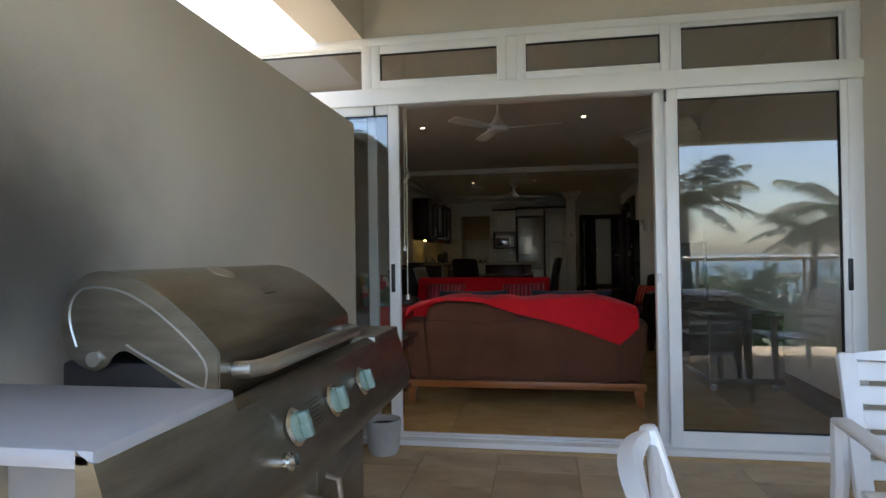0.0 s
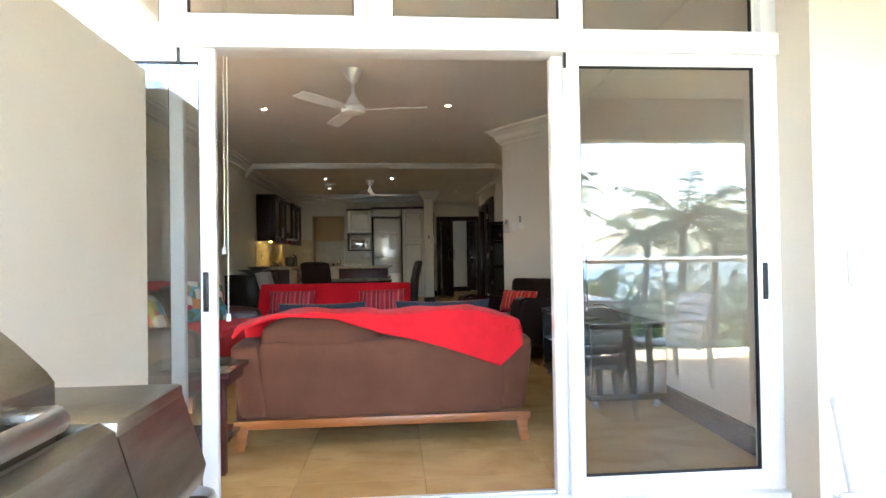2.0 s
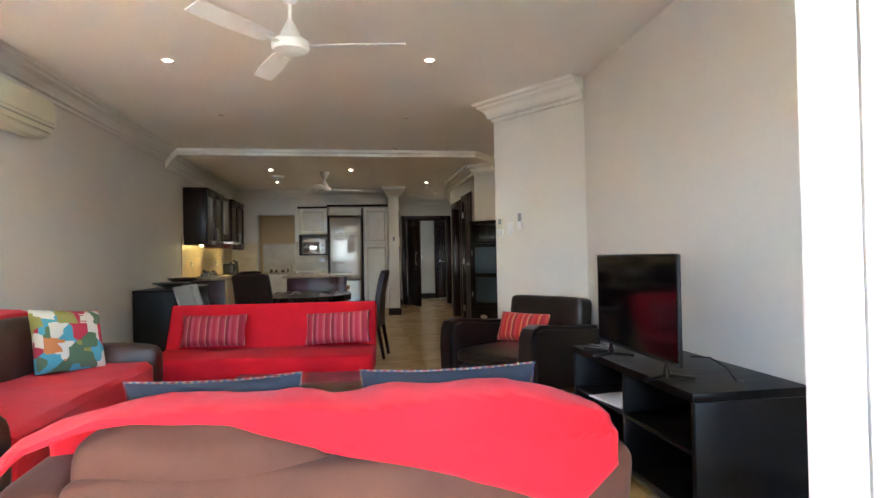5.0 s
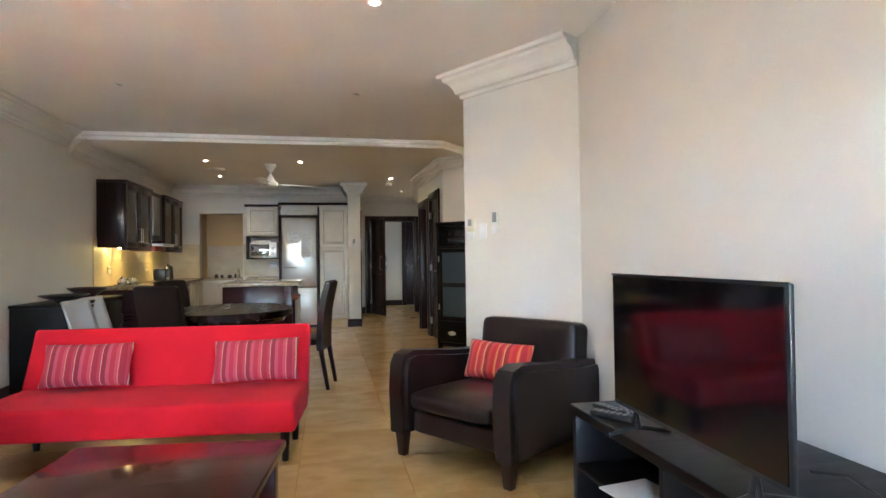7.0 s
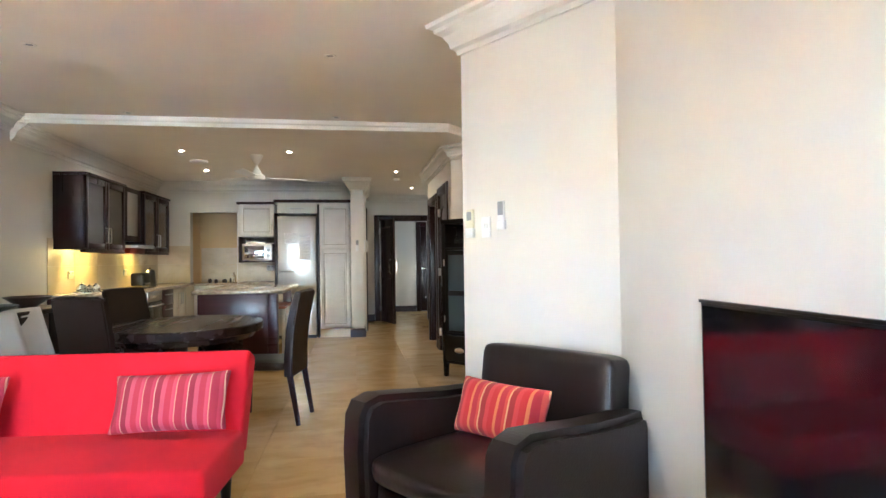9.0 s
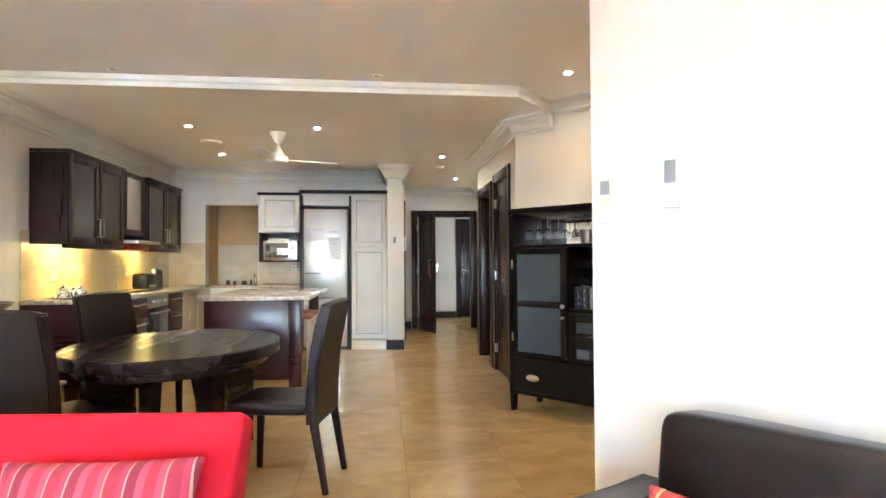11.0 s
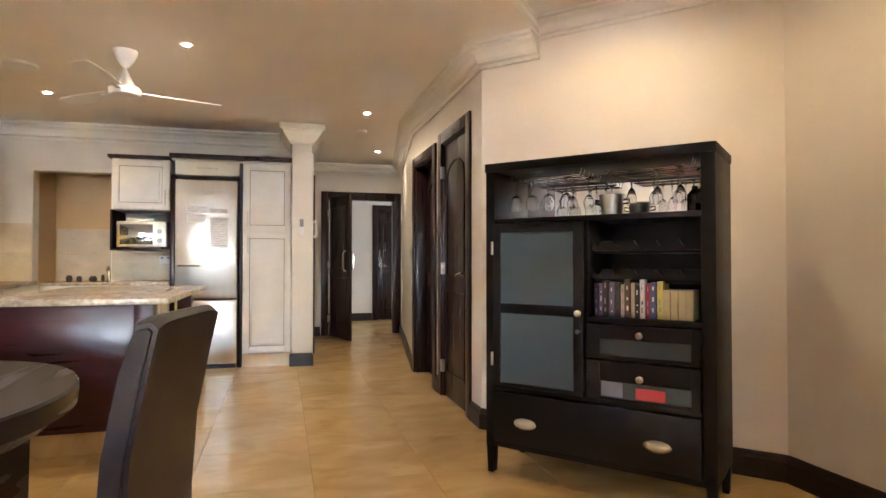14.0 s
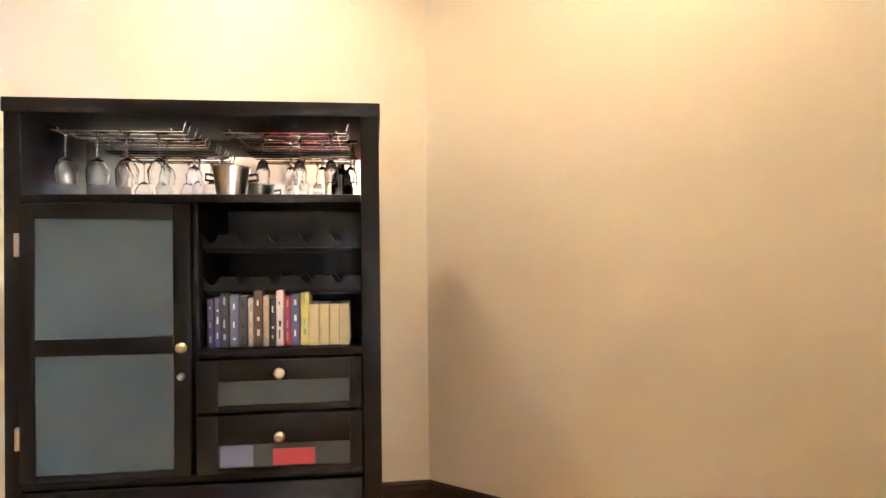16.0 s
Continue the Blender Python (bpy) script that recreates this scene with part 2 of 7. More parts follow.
GRANITE = mat("cream_granite", (0.62, 0.53, 0.42), 0.16, 0, 0.16, 28, 0.0, 190, color2=(0.30, 0.23, 0.18))
CONCRETE = mat("pale_concrete", (0.52, 0.51, 0.49), 0.85, 0, 0.14, 9, 0.2, 90)
SOIL = mat("dry_soil", (0.07, 0.05, 0.035), 0.95, 0, 0.2, 20, 0.3, 60)
TRAV = stone("travertine", (0.62, 0.43, 0.195), (0.49, 0.315, 0.12), (0.36, 0.21, 0.08), 0.2, 2.3, 0.06)
TRAV_OUT = stone("weathered_travertine", (0.60, 0.48, 0.32), (0.44, 0.33, 0.20), (0.25, 0.17, 0.10), 0.55, 2.6)
SPLASH = stone("travertine_splashback", (0.66, 0.56, 0.40), (0.56, 0.46, 0.31), (0.42, 0.33, 0.2), 0.3, 2.2, 0.08)
GROUT = mat("grout", (0.46, 0.32, 0.16), 0.9, 0, 0.1, 12, 0.1)
PANE = glass("window_glass", 0.0, (0.80, 0.83, 0.82), 1.72)
WINE = glass("wine_glass", 0.0, (0.97, 0.98, 1.0))
FROST = mat("frosted_blue_glass", (0.065, 0.083, 0.088), 0.24, 0, 0.015, 1.0, 0.01, 60, rvar=0.02)
FROSTGREY = mat("frosted_grey_glass", (0.085, 0.078, 0.072), 0.2, 0, 0.06, 3, 0.01, 60)
PAPER = mat("paper", (0.72, 0.72, 0.72), 0.8, 0, 0.03, 9, 0.02)
LAMPWARM = glow("downlight_lens", (1.0, 0.82, 0.55), 5)


# ---- building helpers ----
def bm_box(b, lo, hi, r=0.0, seg=2):
    v = bmesh.ops.create_cube(b, size=1.0)["verts"]
    for p in v:
        p.co = Vector([lo[i] + (p.co[i] + 0.5) * (hi[i] - lo[i]) for i in range(3)])
    if r:
        edges = list({e for p in v for e in p.link_edges})
        bmesh.ops.bevel(b, geom=edges, offset=min(r, 0.49 * min(abs(hi[i] - lo[i]) for i in range(3))), segments=seg, affect="EDGES", profile=0.5)
    return b


def part(name, b, material, parent=None, label="", smooth=True):
    me = bpy.data.meshes.new(name)
    b.normal_update()
    b.to_mesh(me), b.free()
    me.materials.append(material)
    ob = new(name, me)
    if smooth:
        for p in me.polygons:
            p.use_smooth = True
        me.set_sharp_from_angle(angle=radians(35))
    if parent:
        ob.parent = parent
    if label:
        ob["label"] = label
    return ob


def box(name, material, lo, hi, parent=None, r=0.004, label="", seg=2, m=None):
    b = bm_box(bmesh.new(), lo, hi, r, seg)
    if m is not None:
        b.transform(m)
    return part(name, b, material, parent, label)


def thing(name, m, label, category, group="", kind=""):
    ob = new(name)
    ob.empty_display_size = 0.1
    ob.matrix_world = m
    return tagged(ob, label, category, group, kind)


def structure(name, material, lo, hi, label="", r=0.0):
    return tagged(box(name, material, lo, hi, None, r), label or name.replace("_", " "), name.split("_")[0], "", "structure")


def bm_prism(b, pts, z0, z1):
    lo = [b.verts.new((x, y, z0)) for x, y in pts]
    hi = [b.verts.new((x, y, z1)) for x, y in pts]
    n = len(pts)
    b.faces.new(hi), b.faces.new(lo[::-1])
    for i in range(n):
        b.faces.new((lo[i], lo[(i + 1) % n], hi[(i + 1) % n], hi[i]))
    bmesh.ops.recalc_face_normals(b, faces=b.faces)
    return b


def prism(name, material, pts, z0, z1, label="", kind="structure"):
    return tagged(part(name, bm_prism(bmesh.new(), pts, z0, z1), material, None, "", False), label or name.replace("_", " "), name.split("_")[0], "", kind)


def bm_tube(b, pts, radii, n=12, caps=True):
    """A round tube along a line of points, with a radius at each."""
    pts = [Vector(p) for p in pts]
    if not hasattr(radii, "__len__"):
        radii = [radii] * len(pts)
    rings, up = [], None
    for i, p in enumerate(pts):
        d = (pts[min(i + 1, len(pts) - 1)] - pts[max(i - 1, 0)]).normalized()
        if up is None:
            up = d.orthogonal().normalized()
        up = (up - d * up.dot(d)).normalized()
        side = d.cross(up)
        rings.append([b.verts.new(p + radii[i] * (math.cos(6.28319 * k / n) * up + math.sin(6.28319 * k / n) * side)) for k in range(n)])
    for a, c in zip(rings, rings[1:]):
        for k in range(n):
            b.faces.new((a[k], a[(k + 1) % n], c[(k + 1) % n], c[k]))
    if caps:
        b.faces.new(rings[0][::-1]), b.faces.new(rings[-1])
    return b


def tube(name, material, pts, radii, parent=None, label="", n=12):
    return part(name, bm_tube(bmesh.new(), pts, radii, n), material, parent, label)


def bm_lathe(b, prof, n=24, c=(0, 0, 0)):
    """Turned shape: prof is a list of (radius, height)."""
    rings = []
    for r, z in prof:
        if r < 1e-5:
            rings.append([b.verts.new((c[0], c[1], c[2] + z))])
        else:
            rings.append([b.verts.new((c[0] + r * math.cos(6.28319 * k / n), c[1] + r * math.sin(6.28319 * k / n), c[2] + z)) for k in range(n)])
    for a, d in zip(rings, rings[1:]):
        for k in range(n):
            q = [a[k % len(a)], a[(k + 1) % len(a)], d[(k + 1) % len(d)], d[k % len(d)]]
            q = [v for i, v in enumerate(q) if v not in q[:i]]
            if len(q) > 2:
                b.faces.new(q)
    bmesh.ops.recalc_face_normals(b, faces=b.faces)
    return b


def lathe(name, material, prof, c=(0, 0, 0), parent=None, label="", n=24, m=None):
    b = bm_lathe(bmesh.new(), prof, n, c)
    if m is not None:
        b.transform(m)
    return part(name, b, material, parent, label)


def bm_sweep(b, prof, path):
    """Sweep a moulding's profile (out, z) along a plan path; out is to the path's left."""
    rows, n = [], len(path)
    for i, p in enumerate(path):
        p = Vector(p)
        d0 = (p - Vector(path[i - 1])).normalized() if i else None
        d1 = (Vector(path[i + 1]) - p).normalized() if i < n - 1 else None
        n0 = Vector((-d0.y, d0.x)) if d0 else None
        n1 = Vector((-d1.y, d1.x)) if d1 else None
        if n0 and n1:
            k = (n0 + n1).normalized()
            k = k / max(0.3, k.dot(n0))
        else:
            k = n0 or n1
        rows.append([b.verts.new((p.x + k.x * o, p.y + k.y * o, z)) for o, z in prof])
    for a, c in zip(rows, rows[1:]):
        for j in range(len(prof)):
            j2 = (j + 1) % len(prof)
            b.faces.new((a[j], a[j2], c[j2], c[j]))
    b.faces.new(rows[0]), b.faces.new(rows[-1][::-1])
    bmesh.ops.recalc_face_normals(b, faces=b.faces)
    return b


def crown(name, path, top, size=1.0):
    s = size
    prof = [(0, top), (0, top - 0.17 * s), (0.015 * s, top - 0.17 * s), (0.02 * s, top - 0.145 * s), (0.045 * s, top - 0.135 * s), (0.05 * s, top - 0.11 * s),
            (0.075 * s, top - 0.07 * s), (0.11 * s, top - 0.05 * s), (0.115 * s, top - 0.03 * s), (0.145 * s, top - 0.022 * s), (0.15 * s, top)]
    return tagged(part(name, bm_sweep(bmesh.new(), prof, [Vector(p) for p in path]), TRIM, None, "", False), "white stepped plaster crown moulding under the ceiling", "cornice", "", "structure")


def skirting(name, path):
    prof = [(0, 0.0), (0.022, 0.0), (0.022, 0.10), (0.016, 0.112), (0.014, 0.125), (0.006, 0.135), (0, 0.135)]
    return tagged(part(name, bm_sweep(bmesh.new(), prof, [Vector(p) for p in path]), SKIRT, None, "", False), "dark-stained timber skirting board", "baseboard", "", "structure")


def bm_pillow(b, w, h, t, n=12):
    """A stuffed cushion in the xz plane, thickness along y, corners drawn out."""
    rows = {}
    for s in (1, -1):
        for i in range(n + 1):
            for j in range(n + 1):
                u, v = 2 * i / n - 1, 2 * j / n - 1
                edge = i in (0, n) or j in (0, n)
                if s == -1 and edge:
                    rows[s, i, j] = rows[1, i, j]
                    continue
                pinch_u, pinch_v = 1 - 0.07 * (1 - abs(v) ** 2), 1 - 0.07 * (1 - abs(u) ** 2)
                th = 0.5 * t * (1 - u ** 4) ** 0.6 * (1 - v ** 4) ** 0.6
                th += 0.012 * noise.noise((u * 2.1 + w, v * 2.1, s * 3.0)) * (1 - u * u) * (1 - v * v)
                rows[s, i, j] = b.verts.new((u * w / 2 * pinch_u, -s * th, v * h / 2 * pinch_v))
        for i in range(n):
            for j in range(n):
                q = (rows[s, i, j], rows[s, i + 1, j], rows[s, i + 1, j + 1], rows[s, i, j + 1])
                b.faces.new(q if s == 1 else q[::-1])
    return b


# ---- the building ----
LIV, KIT = 2.63, 2.545
# walls
structure("wall_left", WALL, (-0.98, 0.0, -0.1), (-0.78, 12.4, LIV + 0.1), "long cream painted wall of the living room and kitchen")
prism("wall_right", WALL, [(3.50, 0.06), (3.59, 3.93), (3.03, 4.842), (3.30, 5.08), (4.95, 5.08), (4.95, 4.80), (3.90, 4.60), (3.85, 0.06)], -0.1, LIV + 0.1, "cream painted wall with an angled pier behind the armchair")
prism("wall_alcove", WALL, [(4.70, 5.08), (4.95, 5.08), (4.95, 7.02), (3.72, 8.36), (3.52, 8.20), (4.70, 6.90)], -0.1, LIV + 0.1, "cream painted wall of the angled dresser alcove")


def wall_with_holes(name, axis, at, thick, a0, a1, z1, holes, material, label):
    """A wall along one axis with rectangular openings (a0, a1, z0, z1)."""
    b = bmesh.new()
    cuts = sorted({a0, a1, *[h[0] for h in holes], *[h[1] for h in holes]})
    for s, e in zip(cuts, cuts[1:]):
        mid = (s + e) / 2
        spans, z = [], -0.1
        for h in sorted((h for h in holes if h[0] < mid < h[1]), key=lambda h: h[2]):
            if h[2] > z:
                spans.append((z, h[2]))
            z = h[3]
        if z < z1:
            spans.append((z, z1))
        for lo, hi in spans:
            if axis == "x":
                bm_box(b, (s, at, lo), (e, at + thick, hi))
            else:
                bm_box(b, (at, s, lo), (at + thick, e, hi))
    bmesh.ops.remove_doubles(b, verts=b.verts, dist=0.0005)
    return tagged(part(name, b, material, None, "", False), label, "wall", "", "structure")


wall_with_holes("wall_kitchen_back", "x", 11.49, 0.16, -0.78, 2.45, LIV + 0.1, [(-0.27, 0.465, -0.1, 2.05)], WALL, "cream kitchen wall with an open scullery niche")
wall_with_holes("wall_hall_left", "y", 2.43, 0.16, 11.65, 13.34, LIV + 0.1, [(11.75, 12.65, -0.1, 2.05)], WALL, "cream hall wall with a doorway")
wall_with_holes("wall_hall_end", "x", 13.34, 0.16, 2.43, 4.3, LIV + 0.1, [(2.87, 3.90, -0.1, 2.05)], WALL, "cream wall at the end of the hall with an open doorway")
wall_with_holes("wall_hall_right", "y", 3.52, 0.16, 8.20, 10.36, LIV + 0.1, [(8.50, 9.20, -0.1, 2.09), (9.47, 10.22, -0.1, 2.05)], WALL, "cream hall wall with two dark doorways")
prism("wall_hall_splay", WALL, [(3.52, 10.36), (3.70, 10.36), (4.2, 13.34), (4.0, 13.34)], -0.1, LIV + 0.1, "cream splayed wall at the end of the hall")
# niche and rooms beyond, closed with plain walls
wall_with_holes("wall_niche", "x", 12.2, 0.1, -0.78, 2.45, LIV + 0.1, [], NICHE, "back wall of the scullery niche, warm light in its tan colour")
structure("wall_niche_left", NICHE, (-0.39, 11.65, -0.1), (-0.29, 12.2, LIV), "side wall of the niche, warm light in its tan colour")
structure("wall_niche_right", NICHE, (0.485, 11.65, -0.1), (0.585, 12.2, LIV), "side wall of the niche, warm light in its tan colour")
wall_with_holes("wall_lobby_back", "x", 15.35, 0.15, 1.9, 6.0, LIV + 0.1, [(3.93, 4.75, -0.1, 2.05)], WALL, "pale wall of the lobby beyond the hall door")
structure("wall_lobby_left", WALL, (1.9, 13.5, -0.1), (2.0, 15.35, LIV))
structure("wall_lobby_right", WALL, (5.9, 13.5, -0.1), (6.0, 15.35, LIV))
structure("wall_lobby_front", WALL, (4.3, 13.34, -0.1), (6.0, 13.5, LIV))
structure("wall_bedroom", WALL, (4.9, 8.0, -0.1), (5.0, 13.4, LIV))
structure("wall_store", WALL, (1.3, 11.7, -0.1), (1.4, 13.4, LIV))
# pillar with its capital
pillar = thing("pillar", pose(2.33, 10.88, 0), "square cream painted pillar with a moulded capital", "pillar", "", "structure")
box("shaft", WALL, (0, 0, 0), (0.205, 0.77, KIT), pillar, 0.003)
part("capital", bm_sweep(bmesh.new(), [(0, KIT), (0, KIT - 0.2), (0.02, KIT - 0.2), (0.02, KIT - 0.18), (0.035, KIT - 0.17), (0.09, KIT - 0.09), (0.1, KIT - 0.07), (0.125, KIT - 0.06), (0.13, KIT)], [Vector(p) for p in ((-0.001, 0.77), (-0.001, -0.001), (0.206, -0.001), (0.206, 0.77))][::-1]), TRIM, pillar, "white stepped plaster capital", False)
part("plinth", bm_sweep(bmesh.new(), [(0, 0), (0.02, 0), (0.02, 0.10), (0.01, 0.125), (0, 0.135)], [Vector(p) for p in ((-0.001, 0.77), (-0.001, -0.001), (0.206, -0.001), (0.206, 0.77))][::-1]), SKIRT, pillar, "dark timber plinth", False)

# ceilings
prism("ceiling_living", CEIL, [(-0.98, 0.06), (5.0, 0.06), (5.0, 8.6), (-0.98, 8.6)], LIV, LIV + 0.12, "smooth pale plaster living room ceiling")
prism("ceiling_kitchen", CEIL, [(-0.78, 7.34), (3.36, 7.40), (3.80, 7.90), (3.52, 8.20), (3.52, 10.36), (4.0, 13.34), (2.43, 13.34), (2.43, 11.65), (-0.78, 11.65)], KIT, LIV - 0.001, "lowered pale plaster kitchen ceiling with a white edge")
prism("ceiling_lobby", CEIL, [(-0.78, 11.65), (2.43, 11.65), (2.43, 13.5), (6.0, 13.5), (6.0, 15.5), (1.3, 15.5), (-0.78, 12.4)], KIT, LIV, "plain ceiling of the rooms beyond")
prism("ceiling_side", CEIL, [(3.6, 8.3), (5.0, 7.0), (5.0, 13.4), (4.1, 13.4), (3.7, 10.36)], KIT, LIV, "plain ceiling of the side room")
tagged(part("trim_ceiling_step", bm_sweep(bmesh.new(), [(0, KIT - 0.006), (0.012, KIT - 0.006), (0.012, KIT + 0.03), (0.022, KIT + 0.045), (0.022, LIV - 0.001), (0, LIV - 0.001)], [Vector(p) for p in ((3.80, 7.90), (3.36, 7.40), (-0.64, 7.34))][::-1][::-1]), TRIM, None, "", False), "white plaster band along the ceiling step", "trim", "", "structure")
crown("trim_crown_living_left", [(-0.78, 7.34), (-0.78, 0.1)][::-1][::-1], LIV)
crown("trim_crown_kitchen", [(2.33, 11.49), (-0.78, 11.49), (-0.78, 7.36)], KIT)
crown("trim_crown_hall", [(4.0, 13.34), (2.59, 13.34), (2.59, 11.65)], KIT, 0.8)
crown("trim_crown_hall_right", [(3.80, 7.89), (3.52, 8.20), (3.52, 10.36), (3.98, 13.3)], KIT, 0.9)
crown("trim_crown_pier", [(3.59, 3.93), (3.03, 4.842), (3.30, 5.08), (4.70, 5.08)], LIV, 1.1)
crown("trim_crown_alcove", [(4.70, 5.25), (4.70, 6.90), (3.80, 7.89)], LIV, 0.7)
skirting("baseboard_left", [(-0.78, 8.0), (-0.78, 0.1)])
skirting("baseboard_right", [(3.50, 0.1), (3.59, 3.93), (3.03, 4.842), (3.30, 5.08), (4.68, 5.08)])
skirting("baseboard_alcove", [(4.70, 5.11), (4.70, 6.90), (3.52, 8.20), (3.52, 8.42)])
skirting("baseboard_hall", [(3.52, 10.30), (3.98, 13.30)])
skirting("baseboard_hall_mid", [(3.52, 9.28), (3.52, 9.39)])
skirting("baseboard_hall_left", [(2.78, 13.34), (2.59, 13.34), (2.59, 12.75)])
skirting("baseboard_lobby", [(3.84, 15.35), (2.0, 15.35), (2.0, 13.5)])
# unseen slab added behind door_4 to block sky light leaking under its leaf
structure("wall_behind_lobby", WALL, (3.7, 15.51, -0.1), (5.0, 15.6, LIV))
# doors and frames
def architrave(name, m, w, h, label, depth=0.16):
    """A dark door frame in a wall opening: local x across, y into the wall, z up; origin at the opening's near left foot."""
    d = thing(name, m, label, "door", "", "structure")
    f, t = 0.085, 0.02
    for nm, lo, hi in (("jamb", (-f, -t, 0), (0.012, 0.0, h + f)), ("jamb", (w - 0.012, -t, 0), (w + f, 0.0, h + f)), ("head", (0.012, -t, h - 0.012), (w - 0.012, 0.0, h + f)),
                       ("lining", (0.0, 0.0, 0), (0.03, depth, h)), ("lining", (w - 0.03, 0.0, 0), (w, depth, h)), ("lining", (0.03, 0.0, h - 0.03), (w - 0.03, depth, h))):
        box(nm, DOORWOOD, lo, hi, d, 0.006)
    return d


def door_leaf(parent, w, h, y, hinge_left=True, handle=True, arch=True, pull=False):
    """A panelled leaf standing at local y, with hinges and a lever."""
    leaf = box("leaf", DOORWOOD, (0.0, y, 0.008), (w, y + 0.04, h), parent, 0.003)
    for z0, z1 in ((0.22, 0.86), (1.0, h - 0.16)):
        for s in (-1, 1):
            b = bmesh.new()
            yy = y if s < 0 else y + 0.04
            pts = [(0.12, z0), (w - 0.12, z0), (w - 0.12, z1 - (0.12 if arch and z1 > 1.2 else 0))]
            if arch and z1 > 1.2:
                pts += [(w / 2 + (w / 2 - 0.12) * math.cos(a), z1 - 0.12 + 0.12 * math.sin(a)) for a in (0.5, 1.05, 1.57, 2.09, 2.64)]
            pts.append((0.12, z1 - (0.12 if arch and z1 > 1.2 else 0)))
            loop = pts + [pts[0], pts[1]]
            for p, q in zip(loop, loop[1:-1]):
                bm_tube(b, [(p[0], yy, p[1]), (q[0], yy, q[1])], 0.011, 6)
            part("moulding", b, DOORWOOD, leaf)
    x = 0.0 if hinge_left else w
    for z in (0.25, 1.05, h - 0.22):
        hx = x + (0.026 if hinge_left else -0.026)
        box("hinge", STEEL, (hx - 0.013, y - 0.034, z - 0.05), (hx + 0.013, y + 0.004, z + 0.05), leaf, 0.003, "steel hinge")
    if handle:
        hx = w - 0.07 if hinge_left else 0.07
        s = -1 if hinge_left else 1
        b = bm_lathe(bmesh.new(), [(0, 0), (0.025, 0), (0.025, 0.008), (0, 0.008)], 16)
        b.transform(pose(hx, y, 1.02, 90))
        bm_tube(b, [(hx, y, 1.02), (hx, y - 0.045, 1.02), (hx + s * 0.02, y - 0.05, 1.02), (hx + s * 0.12, y - 0.05, 1.0)], 0.009, 10)
        part("lever_handle", b, CHROME, leaf, "chrome lever handle")
    if pull:
        for yy, s in ((y, -1), (y + 0.04, 1)):
            b = bmesh.new()
            bm_tube(b, [(w - 0.09, yy, 1.24), (w - 0.09, yy + s * 0.035, 1.23), (w - 0.085, yy + s * 0.055, 1.2), (w - 0.085, yy + s * 0.055, 1.0), (w - 0.09, yy + s * 0.035, 0.97), (w - 0.09, yy, 0.96)], 0.012, 10)
            bm_lathe(b, [(0, 0), (0.022, 0), (0.022, 0.012), (0, 0.012)], 14, (0, 0, 0))
            part("pull_handle", b, CHROME, leaf, "chrome bow pull handle")
    return leaf


d1 = architrave("door_1", pose(3.52, 9.20, 0, 0, 0, -90), 0.70, 2.09, "closed dark mahogany panelled door with arched moulding and chrome lever")
door_leaf(d1, 0.70, 2.06, 0.012, True)
d2 = architrave("door_2", pose(3.52, 10.22, 0, 0, 0, -90), 0.75, 2.05, "dark mahogany doorway with its leaf set back")
door_leaf(d2, 0.75, 2.03, 0.112, False, False)
d3 = architrave("door_3", pose(2.87, 13.34, 0), 1.03, 2.05, "dark double doorway at the hall's end, one leaf standing open")
l3 = door_leaf(d3, 0.80, 2.03, 0.0, True, False, False, True)
l3.matrix_basis = pose(0.04, 0.0, 0, 0, 0, -75)
d4 = architrave("door_4", pose(3.93, 15.35, 0), 0.82, 2.05, "closed dark door in the lobby beyond the hall", 0.15)
door_leaf(d4, 0.82, 2.03, 0.05, False, True)
d5 = architrave("door_5", pose(2.59, 11.75, 0, 0, 0, 90), 0.90, 2.05, "dark closed doorway in the hall")
door_leaf(d5, 0.90, 2.03, 0.06, True, False)

# facade with the sliding doors
structure("wall_facade_top", FACADE, (0.74, -0.03, 2.30), (3.95, 0.16, 3.1), "beige rendered wall above the sliding doors")
structure("wall_facade_top_left", WHITE_RENDER, (-1.4, -0.02, 2.30), (0.74, 0.16, 3.6), "white rendered wall above the glazing")
structure("wall_facade_right", FACADE, (3.34, -0.26, -0.2), (8.2, -0.06, 3.1), "beige rendered balcony wall beside the sliding doors")
structure("wall_facade_jamb", FACADE, (3.34, -0.06, -0.1), (3.95, 0.06, 2.30), "beige rendered reveal beside the door frame")
structure("wall_facade_left", WHITE_RENDER, (-1.4, -0.06, -0.2), (-0.74, 0.06, 2.30), "white rendered wall")
structure("wall_interior_lintel", WALL, (-0.78, 0.161, 2.30), (3.50, 0.20, LIV), "cream wall above the sliding doors inside")
structure("wall_partition", DARK_PATCHED, (0.50, -3.7, -0.2), (0.70, -0.10, 1.80), "beige rendered partition wall behind the barbecue", 0.006)
structure("beam_balcony", FACADE, (0.46, -3.95, 2.30), (0.74, -0.03, 2.72), "beige rendered balcony beam")
structure("beam_cross", WHITE_RENDER, (-1.4, -1.25, 2.36), (0.46, -1.0, 2.72), "white rendered cross beam")
structure("ceiling_balcony", FACADE, (0.74, -3.95, 2.72), (8.2, -0.03, 2.9), "beige rendered balcony ceiling")
structure("wall_balcony_left", WHITE_RENDER, (-1.6, -3.95, -0.2), (-1.4, 0.0, 3.6), "white rendered side wall")
structure("beam_balcony_front", FACADE, (0.74, -3.95, 2.28), (8.2, -3.70, 2.72), "beige rendered beam over the balustrade")
structure("wall_balcony_right", FACADE, (8.2, -3.95, -0.2), (8.4, -0.06, 3.1), "beige rendered end wall of the balcony")

